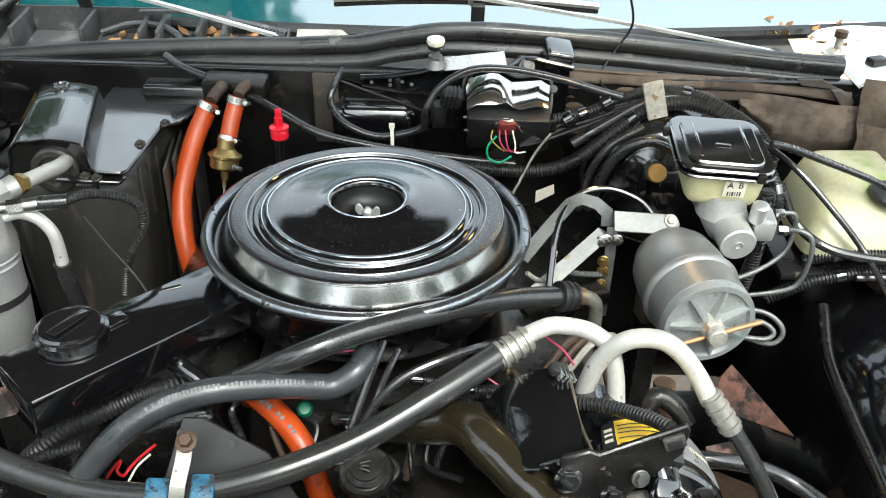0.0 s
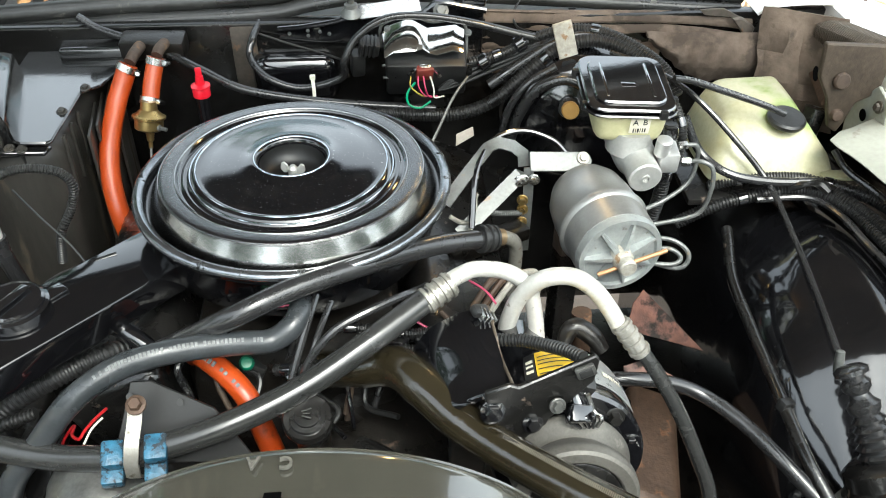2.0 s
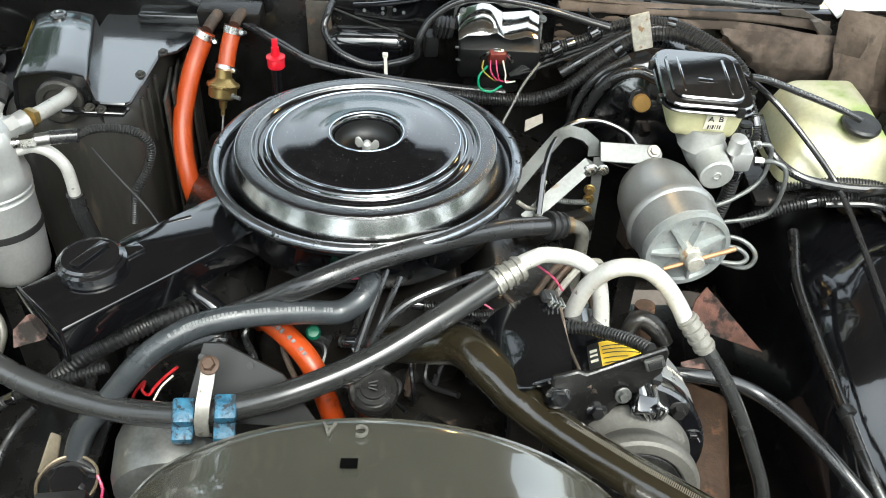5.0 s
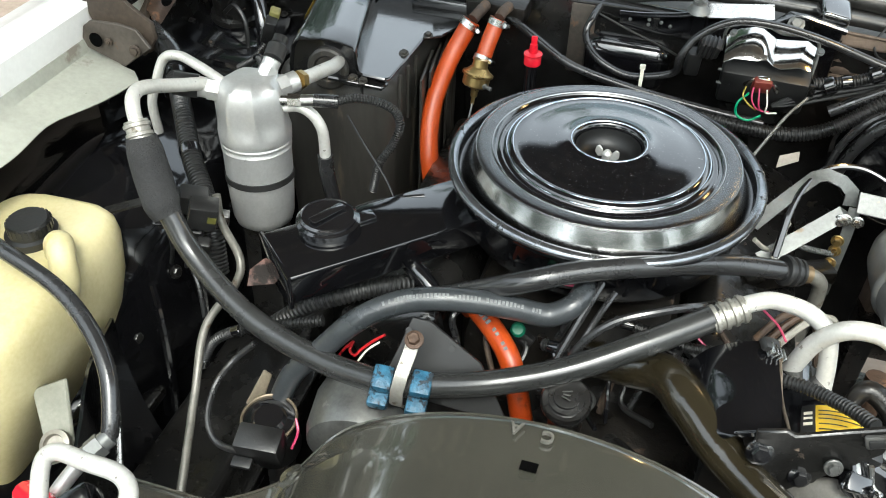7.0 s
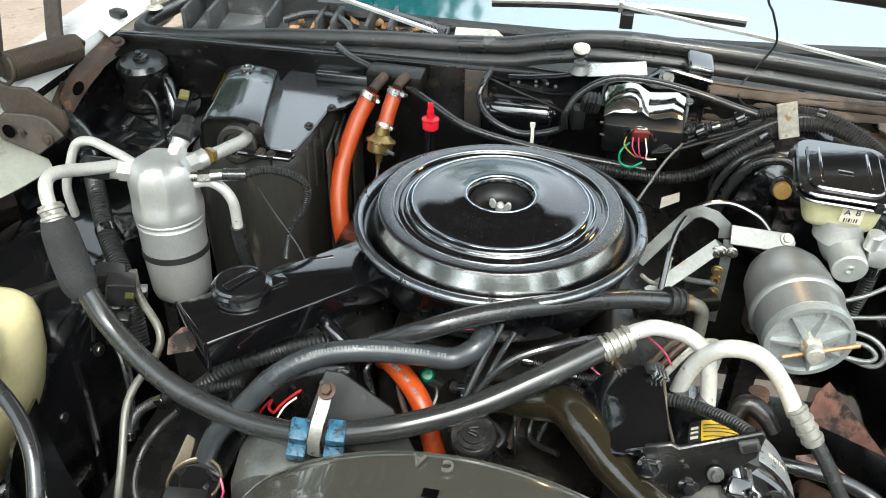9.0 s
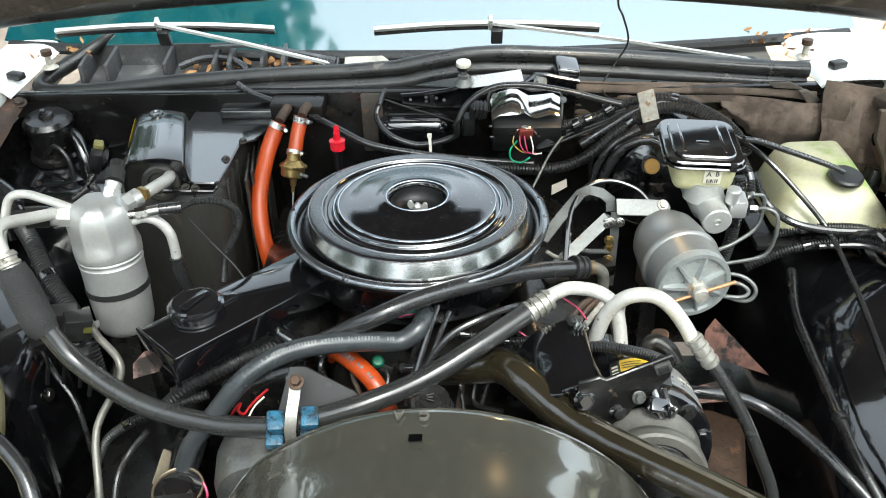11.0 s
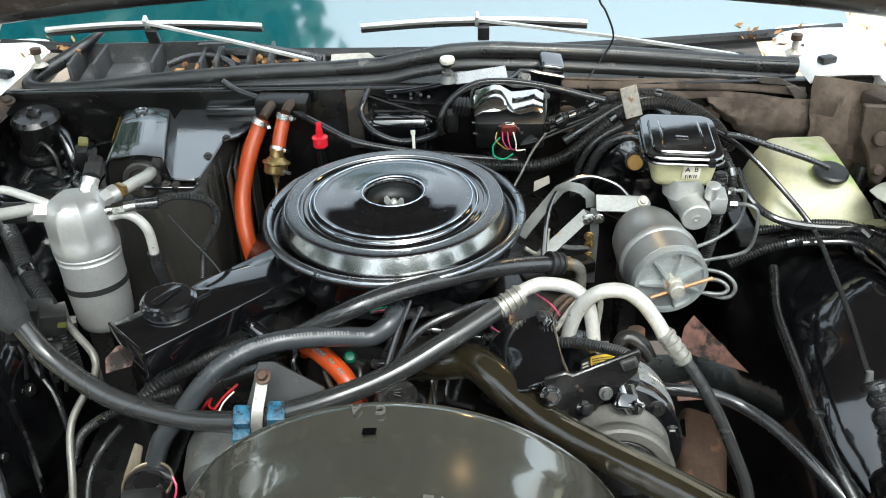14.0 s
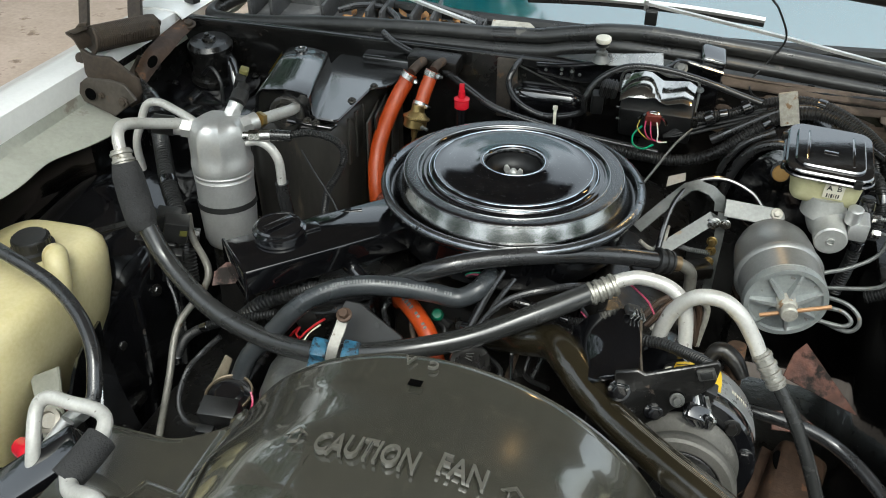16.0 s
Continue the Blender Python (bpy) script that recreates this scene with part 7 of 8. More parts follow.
tagged(part("loose_felt", sheet(crinkled(panel, 0.010, 16.0), 0.004), FELT), "torn brown felt panel sagging off the firewall", "insulation", kind="structure")
for pts, r in (([(0.275, 0.380, 0.988), (0.38, 0.380, 0.985), (0.50, 0.379, 0.983), (0.61, 0.377, 0.978), (0.70, 0.374, 0.968)], 0.0105), ([(0.40, 0.372, 0.967), (0.48, 0.370, 0.966), (0.557, 0.368, 0.966), (0.629, 0.366, 0.958), (0.690, 0.364, 0.949)], 0.0075)):
    tagged(part("felt_moulding", tube(pts, r, 12, flat=0.55, wave=0.15), FELT), "brown pressed edge of the firewall insulation", "trim", kind="structure")
me_ = thing("moulding_bracket", (0.67, 0.362, 0.97), "bent grey-brown bracket at the end of the moulding", "bracket")
part("tab", slab([(0.608, 0.9975), (0.618, 0.988), (0.660, 0.984), (0.677, 0.983), (0.646, 0.999)], 0.003, pose(0, 0.366, 0, 90, 0, 0), 0.0008), GREY_RUST, me_)
part("fold", slab([(0.660, 0.984), (0.677, 0.985), (0.701, 0.968), (0.696, 0.952), (0.686, 0.955), (0.672, 0.970)], 0.010, pose(0, 0.366, 0, 90, 0, 0), 0.002), GREY_RUST, me_)

# ---- plenum bracket with its plate ----
pb = thing("plenum_bracket", (0.1, 0.37, 0.95), "glossy black plenum bracket with a polished top strip", "bracket")
part("face", slab([(-0.040, 0.956), (0.036, 0.957), (0.10, 0.950), (0.238, 0.917), (0.271, 0.922), (0.272, 1.016), (0.230, 1.018), (0.196, 1.021), (0.176, 1.002), (0.078, 1.010), (0.057, 0.996), (0.0, 0.985), (-0.039, 0.982)], 0.006, pose(0, 0.372, 0, 90, 0, 0), 0.0015), BLACK_PAINT, pb)
part("rolled_edge", tube([(-0.040, 0.362, 0.983), (0.0, 0.360, 0.987), (0.055, 0.358, 0.997), (0.078, 0.355, 1.010)], 0.0042, 10), BLACK_PAINT, pb)
part("top_plate", sheet([[(0.077, 0.346, 1.002), (0.125, 0.346, 1.008), (0.1755, 0.346, 1.014)], [(0.085, 0.366, 1.016), (0.128, 0.366, 1.022), (0.1715, 0.366, 1.028)]], 0.002), BRIGHT_STEEL, pb, "bright polished strip")
part("corner_block", box((0.042, 0.045, 0.026), (0.252, 0.372, 1.026), (16, 10, 6), 0.007, steps=3), LID_SHEET, pb, "crumpled glossy corner cap")
part("edge", tube([(0.176, 0.350, 1.006), (0.196, 0.348, 1.020), (0.212, 0.346, 1.024), (0.232, 0.346, 1.020), (0.272, 0.346, 1.012)], 0.005, 10), BLACK_PAINT, pb)
part("bolt", bolt((0.2038, 0.338, 1.016), (0, -0.75, 0.65), 0.0078, 0.007), ZINC, pb, "bright dome-washered bolt")
for x, z in ((-0.024, 0.974), (0.004, 0.978), (0.004, 0.970), (0.022, 0.976), (0.036, 0.972), (0.10, 0.985), (0.125, 0.99)):
    part("rivet", lathe([(0.003, 0.0), (0.002, 0.002), (0.0, 0.0022)], (x, 0.3655, z), (0, -1, 0.2), 10), ZINC, pb)
kn = thing("hood_bumper", (0.07, 0.357, 1.02), "round adjustable hood bumper with a pale top", "bumper")
part("stud", lathe([(0.010, -0.03), (0.010, -0.018), (0.0055, -0.016), (0.0055, 0.0), (0.0, 0.0)], (0.071, 0.357, 1.040), (0, 0, 1), 14), ZINC, kn)
part("pad", lathe([(0.0, -0.004), (0.012, -0.004), (0.0135, 0.0), (0.0125, 0.004), (0.008, 0.006), (0.0, 0.0065)], (0.071, 0.357, 1.043), (0, -0.1, 1), 24), WHITE_PLASTIC, kn)
part("band", lathe([(0.0, -0.009), (0.0115, -0.009), (0.0125, -0.004), (0.0, -0.004)], (0.071, 0.357, 1.042), (0, -0.1, 1), 24), SEAL, kn, "black rubber band")
part("foot", lathe([(0.0, 0.0), (0.017, 0.0), (0.012, 0.005), (0.008, 0.010), (0.0, 0.010)], (0.071, 0.356, 1.008), (0, -0.2, 1), 20), ZINC, kn)

# ---- wiper motor ----
wm = thing("wiper_motor", (0.175, 0.3, 0.95), "chromed wiper motor cover over a black wiring plug board", "wiper motor")
HUMPS = (
    (0.262, ((0.117, 0.979), (0.130, 0.987), (0.150, 0.988), (0.161, 0.989), (0.172, 0.992), (0.182, 0.985), (0.192, 0.982), (0.215, 0.988), (0.230, 0.985))),
    (0.268, ((0.117, 0.985), (0.130, 0.995), (0.150, 0.997), (0.161, 0.997), (0.172, 0.996), (0.182, 0.988), (0.192, 0.988), (0.215, 0.994), (0.231, 0.990))),
    (0.286, ((0.1165, 0.996), (0.130, 1.006), (0.150, 1.010), (0.161, 1.009), (0.171, 1.003), (0.181, 0.995), (0.192, 0.996), (0.218, 1.002), (0.233, 0.996))),
    (0.304, ((0.115, 1.000), (0.130, 1.012), (0.150, 1.018), (0.161, 1.017), (0.171, 1.011), (0.181, 1.005), (0.193, 1.006), (0.222, 1.009), (0.235, 1.002))),
    (0.308, ((0.112, 0.996), (0.129, 1.008), (0.150, 1.014), (0.161, 1.013), (0.171, 1.007), (0.181, 1.001), (0.193, 1.002), (0.223, 1.005), (0.238, 0.998))))
part("cover", sheet([[(x, y, z) for x, z in row] for y, row in HUMPS], 0.0015), CHROME, wm, "polished steel cover with two humps", sharp=24)
part("rim", tube([(0.113, 0.310, 0.974), (0.114, 0.310, 1.006), (0.130, 0.311, 1.016), (0.155, 0.312, 1.024), (0.171, 0.312, 1.017), (0.190, 0.311, 1.011), (0.223, 0.310, 1.014), (0.237, 0.308, 1.005), (0.239, 0.300, 0.975), (0.236, 0.292, 0.950)], 0.0024, 10), ZINC, wm, "rolled steel rim")
part("cover_apron", box((0.126, 0.006, 0.020), (0.182, 0.270, 0.955), (14, 0, -1), 0.002), BLACK_METAL, wm)
part("plug_hood", tube([(0.152, 0.264, 0.952), (0.160, 0.260, 0.962), (0.176, 0.258, 0.966), (0.190, 0.260, 0.960), (0.197, 0.264, 0.948)], 0.0042, 10), CHROME, wm)
for x, z in ((0.124, 1.006), (0.240, 0.998)):
    part("screw", bolt((x, 0.300, z), (0, -0.6, 0.8), 0.004, 0.004), ZINC, wm)
board = part("plug_board", box((0.118, 0.05, 0.066), (0.178, 0.290, 0.948), (24, 0, -2), 0.006), BLACK_PLASTIC, wm)
for x, z, w in ((0.128, 0.965, 0.03), (0.225, 0.962, 0.03), (0.132, 0.945, 0.035), (0.215, 0.952, 0.026)):
    part("terminal", box((w, 0.003, 0.003), (x, 0.268, z), (24, 0, -2), 0.0005), ZINC, board)
plugp = part("plug", box((0.026, 0.018, 0.024), (0.174, 0.262, 0.957), (24, 0, 8), 0.004), surface("brown_plastic", (0.12, 0.02, 0.015), (0.2, 0.04, 0.03), 0.4), wm, "red-brown plug")
for k, (m, dx, dz) in enumerate(((surface("dull_yellow_wire", (0.30, 0.22, 0.03), (0.4, 0.3, 0.06), 0.4), -0.016, 0.0), (PINK_WIRE, 0.002, -0.004), (WHITE_PLASTIC, 0.012, -0.006), (PINK_WIRE, -0.006, -0.002))):
    part("wire", tube([(0.170 + dx, 0.250, 0.955), (0.172 + dx * 1.2, 0.240, 0.945 + dz), (0.178 + dx * 0.8, 0.240, 0.932 + dz), (0.190 + dx, 0.245, 0.925)], 0.0012, 8), m, wm)
part("green_wire", tube([(0.160, 0.246, 0.948), (0.148, 0.238, 0.935), (0.150, 0.232, 0.920), (0.166, 0.232, 0.914), (0.182, 0.236, 0.922)], 0.0017, 8), GREEN_WIRE, wm, "green wire loop")
part("side_plug", box((0.030, 0.022, 0.022), (0.096, 0.292, 0.985), (20, 10, 0), 0.003), BLACK_PLASTIC, wm)
for k in range(4):
    part("plug_rib", box((0.003, 0.024, 0.024), (0.086 + 0.006 * k, 0.288, 0.986), (20, 10, 0), 0.0008), BLACK_PLASTIC, wm)
part("gear_case", box((0.09, 0.07, 0.05), (0.172, 0.325, 0.905), (10, 0, 0), 0.012), BLACK_METAL, wm)
part("side_plug", box((0.02, 0.02, 0.04), (0.078, 0.300, 0.955), (15, 0, 10), 0.003), BLACK_PLASTIC, wm)

# ---- hoses and looms across the firewall ----
loose("washer_hose", [(-0.070, 0.385, 0.985), (-0.078, 0.35, 0.975), (-0.082, 0.33, 0.954), (-0.057, 0.3, 0.935), (-0.007, 0.29, 0.921), (0.053, 0.29, 0.936), (0.059, 0.275, 0.969), (0.074, 0.282, 0.997), (0.101, 0.288, 1.018), (0.131, 0.292, 1.028), (0.174, 0.294, 1.028), (0.222, 0.294, 1.021), (0.266, 0.290, 1.012), (0.304, 0.288, 1.002), (0.336, 0.284, 0.995)], 0.0055, RUBBER, "looped black washer hose with faint printing", seg=12)
loose("vacuum_line", [(-0.075, 0.37, 0.975), (-0.03, 0.36, 0.962), (0.03, 0.345, 0.948), (0.055, 0.33, 0.945)], 0.0018, BLACK_PLASTIC, "thin black vacuum line", "hose", seg=6)
loose("vacuum_harness", [(-0.335, 0.385, 1.000), (-0.30, 0.37, 0.985), (-0.22, 0.34, 0.968), (-0.15, 0.30, 0.950), (-0.09, 0.275, 0.930), (0.0, 0.265, 0.915), (0.10, 0.26, 0.905), (0.19, 0.255, 0.900)], 0.0062, RUBBER, "black vacuum harness along the firewall", seg=12)
loose("wire_loom", [(0.0, 0.27, 0.90), (0.08, 0.262, 0.895), (0.16, 0.252, 0.892), (0.225, 0.25, 0.893), (0.275, 0.25, 0.912), (0.33, 0.26, 0.955), (0.37, 0.265, 0.985), (0.42, 0.262, 0.998), (0.47, 0.23, 0.992), (0.50, 0.19, 0.97), (0.51, 0.16, 0.93)], 0.0105, BLACK_PLASTIC, "thick corrugated loom to the fuse block", "wire loom", seg=14, ribs=(0.005, 0.0018))
loose("wire_loom", [(0.24, 0.275, 0.962), (0.29, 0.285, 0.970), (0.335, 0.29, 0.990), (0.38, 0.285, 1.006), (0.43, 0.27, 1.008), (0.475, 0.235, 0.998), (0.505, 0.195, 0.985), (0.52, 0.16, 0.96)], 0.0085, BLACK_PLASTIC, "corrugated loom over the booster", "wire loom", seg=12, ribs=(0.0045, 0.0016))
loose("wire_loom", [(0.27, 0.265, 0.93), (0.32, 0.272, 0.962), (0.37, 0.275, 0.992), (0.42, 0.27, 1.002), (0.48, 0.22, 0.985)], 0.008, RUBBER, "taped black harness over the booster", "wire loom", seg=12)
for k in range(4):
    loose("harness_wire", [(0.195, 0.262, 0.926), (0.225, 0.27, 0.930 + 0.006 * k), (0.26, 0.28, 0.940 + 0.008 * k), (0.30, 0.285, 0.955 + 0.006 * k), (0.345, 0.285, 0.978 + 0.003 * k)], 0.0035, BLACK_PLASTIC, "taped black wire to the plug board", "wire", seg=8)
for x, y, z in ((0.316, 0.287, 0.985), (0.262, 0.278, 0.962)):
    tagged(part("tape_wrap", lathe([(0.011, -0.008), (0.0125, -0.006), (0.0125, 0.006), (0.011, 0.008)], (x, y, z), (0.8, 0.1, 0.45), 12, ring=True), BLACK_PAINT), "shiny black electrical tape wrap", "tape")
tagged(part("harness_clip", slab([(-0.014, -0.026), (0.014, -0.026), (0.014, 0.026), (-0.014, 0.026)], 0.003, pose(0.373, 0.247, 1.008, 78, -14, 6), 0.001), GALVANISED), "dull metal harness clip", "clip")
loose("choke_rod", [(0.238, 0.265, 0.945), (0.215, 0.24, 0.925), (0.195, 0.21, 0.90), (0.175, 0.18, 0.875)], 0.0022, ZINC, "thin bright steel choke rod", "rod", seg=6)
tagged(part("hanging_tag", slab([(-0.017, -0.011), (0.015, -0.004), (0.017, 0.009), (-0.012, 0.005)], 0.0012, pose(0.226, 0.185, 0.893, 58, 0, 25), 0.0002), OLD_TAG), "pale paper tag on the harness", "tag")
tie = thing("cable_tie", (0.011, 0.29, 0.92), "pale nylon cable tie standing on the hose", "cable tie")
part("tail", strip([(0.012, 0.278, 0.905), (0.012, 0.276, 0.928), (0.011, 0.28, 0.942)], 0.005, 0.0015, (0, -1, 0)), WHITE_PLASTIC, tie)
part("head", box((0.008, 0.006, 0.007), (0.011, 0.281, 0.943), (0, 0, 0), 0.001), WHITE_PLASTIC, tie)
ds = thing("dipstick", (-0.144, 0.245, 0.8), "transmission dipstick with a bright red cap", "dipstick")
part("tube", tube([(-0.144, 0.243, 0.945), (-0.144, 0.243, 0.90), (-0.14, 0.235, 0.80), (-0.13, 0.22, 0.70)], 0.0095, 14), BLACK_PAINT, ds)
cap = part("cap", lathe([(0.0105, -0.014), (0.0125, -0.012), (0.0125, -0.002), (0.0115, 0.0), (0.0135, 0.001), (0.0135, 0.004), (0.0065, 0.006), (0.0055, 0.018), (0.0, 0.018)], (-0.144, 0.245, 0.950), (0, 0, 1), 24), RED_PLASTIC, ds, "bright red plastic cap")
part("handle", box((0.009, 0.004, 0.018), (-0.144, 0.245, 0.972), (0, 0, 10), 0.0015), RED_PLASTIC, cap)

# ---- firewall fittings on the left ----
for x in (-0.55, -0.50, -0.33, -0.10):
    tagged(part("firewall_rib", box((0.006, 0.018, 0.10), (x, 0.392, 0.935), (4, 0, 0), 0.002), FIREWALL_PAINT), "pressed black rib of the firewall", "rib", kind="structure")
tagged(part("firewall_panel", box((0.16, 0.012, 0.20), (-0.165, 0.389, 0.88), (4, 0, 0), 0.004), FELT), "brown stained firewall panel", "panel", kind="structure")
tagged(part("firewall_panel", box((0.040, 0.016, 0.12), (-0.095, 0.384, 0.925), (4, 0, 0), 0.004), GREY_RUST), "grey-brown bracket panel", "panel", kind="structure")
tagged(part("plenum_bowl", box((0.135, 0.05, 0.085), (-0.020, 0.375, 0.900), (6, 0, 0), 0.024, steps=4), BLACK_PAINT), "glossy black plenum box on the firewall", "box")

# ---- cowl: seal, grille, leaves ----
sl = thing("cowl_seal", (0.0, 0.41, 0.98), "black rubber weather strip along the cowl edge", "weather strip")
part("bead", tube([(-0.618, 0.585, 1.030), (-0.640, 0.56, 1.018), (-0.672, 0.525, 1.000), (-0.712, 0.475, 0.984), (-0.718, 0.44, 0.976), (-0.68, 0.424, 0.973), (-0.572, 0.42, 0.979), (-0.466, 0.42, 0.990), (-0.360, 0.42, 0.997), (-0.255, 0.42, 1.003), (-0.151, 0.42, 1.006), (-0.099, 0.42, 1.009), (-0.047, 0.42, 1.013), (0.005, 0.42, 1.023), (0.057, 0.42, 1.032), (0.109, 0.42, 1.037), (0.160, 0.42, 1.037), (0.2635, 0.42, 1.032), (0.367, 0.42, 1.025), (0.4715, 0.42, 1.016), (0.577, 0.42, 1.006), (0.695, 0.42, 0.998)], [0.006, 0.010, 0.014] + [0.0150] * 19, seg=16, wave=0.05), SEAL, sl)
part("lip", tube([(-0.70, 0.408, 0.955), (-0.572, 0.402, 0.961), (-0.466, 0.402, 0.971), (-0.360, 0.402, 0.979), (-0.255, 0.402, 0.985), (-0.151, 0.402, 0.988), (-0.047, 0.402, 0.993), (0.005, 0.404, 1.003), (0.057, 0.404, 1.011), (0.109, 0.405, 1.016), (0.2635, 0.405, 1.011), (0.4715, 0.405, 0.996), (0.69, 0.405, 0.978)], 0.0120, 12, flat=0.8, wave=0.05), SEAL, sl)
for x, z in ((-0.42, 0.986), (-0.08, 0.990), (0.2, 1.006), (0.42, 0.990)):
    part("clip", box((0.012, 0.006, 0.010), (x, 0.398 + 0.02 * (x > 0), z - 0.012), (0, 0, 0), 0.002), BLACK_PLASTIC, sl)
grille = thing("cowl_grille", (-0.45, 0.52, 0.97), "weathered black plastic cowl grille with open bays", "grille")
part("back_wall", sheet([[(x, 0.567 - 0.02 * (x + 0.65), z + 0.02 * (x + 0.65) * 0.6) for x in (-0.65, -0.55, -0.45, -0.38)] for z in (0.955, 0.985, 1.012)], 0.004), GRILLE, grille)
part("floor", sheet([[(x, y, z) for x in (-0.66, -0.55, -0.45, -0.30, -0.12)] for y, z in ((0.44, 0.965), (0.50, 0.968), (0.57, 0.972))], 0.003), GRILLE, grille)
for x in (-0.650, -0.602, -0.492, -0.400, -0.372, -0.310, -0.27):
    part("divider", box((0.007, 0.11, 0.042), (x, 0.512, 0.990), (0, 0, 6), 0.0015), GRILLE, grille)
part("top_edge", strip([(-0.415, 0.535, 1.016), (-0.34, 0.53, 1.020), (-0.26, 0.51, 1.015), (-0.20, 0.49, 1.010), (-0.165, 0.475, 1.008)], 0.012, 0.005), GRILLE, grille)
for k in range(8):
    part("slat", box((0.0028, 0.02, 0.012), (-0.208 + 0.0065 * k, 0.478 - 0.001 * k, 1.005), (20, 0, 0), 0), GRILLE, grille)
loose("cowl_drain_tube", [(-0.47, 0.50, 0.990), (-0.43, 0.512, 1.000), (-0.38, 0.505, 1.004), (-0.345, 0.485, 0.996), (-0.33, 0.465, 0.98)], 0.0065, RUBBER, "bent black tube in the cowl", seg=10)
tagged(part("cowl_cover_plate", slab([(-0.05, -0.012), (0.06, -0.02), (0.02, 0.018), (-0.05, 0.016)], 0.003, pose(-0.10, 0.468, 1.004, 25, 0, 0)), GALVANISED), "pale dusty cowl plate", "plate")
rnd = random.Random(4)
lv = bmesh.new()
for k in range(110):
    if k < 80:
        c = Vector((rnd.uniform(-0.47, -0.18), rnd.uniform(0.46, 0.55), 0.975 + rnd.random() * 0.012))
    else:
        s = rnd.choice((-1, 1))
        c = Vector((s * rnd.uniform(0.62, 0.76), rnd.uniform(0.50, 0.62), 1.0 + rnd.random() * 0.012))
    r = rnd.uniform(0.006, 0.014)
    e = Euler((rnd.uniform(-0.9, 0.9), rnd.uniform(-0.9, 0.9), rnd.uniform(0, 6.3)))
    pts = [(-r, 0, 0), (-r * 0.3, r * 0.45, 0.002), (r * 0.5, r * 0.3, 0), (r, 0, 0.003), (r * 0.4, -r * 0.35, 0), (-r * 0.4, -r * 0.4, 0.002)]
    lv.faces.new([lv.verts.new(c + e.to_matrix() @ Vector(p)) for p in pts])
tagged(part("dry_leaves", lv, LEAF), "brown dry leaves lying in the cowl", "leaves", kind="stuff")

# ---- wipers ----
def wiper(x0, x1, xj, y, z, px, py, pz, label):
    w = thing("wiper", (px, py, pz), label, "wiper", "windscreen wipers")
    n = 12
    line = [(x0 + (x1 - x0) * k / n, y + 0.012 * abs(k / n - 0.5), z + 0.011 * math.sin(math.pi * k / n)) for k in range(n + 1)]
    blade = part("blade", strip(line, 0.0075, 0.008, (0, -0.6, 0.8)), WIPER_METAL, w, "satin steel blade frame")
    part("rubber", strip([(a, b + 0.004, c - 0.009) for a, b, c in line], 0.006, 0.008, (0, -0.6, 0.8)), SEAL, blade)
    part("arm", strip([(xj, y - 0.012, z + 0.016), (xj + 0.02, y - 0.018, z + 0.014), ((xj + px) / 2, (y + py) / 2 - 0.005, (z + pz) / 2 + 0.012), (px, py, pz + 0.004)], 0.0085, 0.005), WIPER_METAL, w)
    part("joint", box((0.008, 0.016, 0.028), (xj, y - 0.006, z + 0.014), (30, 0, 0), 0.002), WIPER_METAL, w)
    part("shoulder", box((0.022, 0.012, 0.030), (xj + 0.012, y - 0.018, z - 0.008), (20, 0, 0), 0.002), BLACK_PLASTIC, w)
    part("pivot", lathe([(0.012, -0.03), (0.012, 0.0), (0.009, 0.006), (0.0, 0.007)], (px, py, pz), (0, -0.3, 1), 18), BLACK_METAL, w)
    return w


wiper(-0.715, -0.291, -0.510, 0.545, 1.046, -0.175, 0.455, 1.005, "satin silver windscreen wiper parked along the glass")
wiper(-0.098, 0.333, 0.124, 0.535, 1.044, 0.60, 0.45, 1.004, "satin silver windscreen wiper parked along the glass")

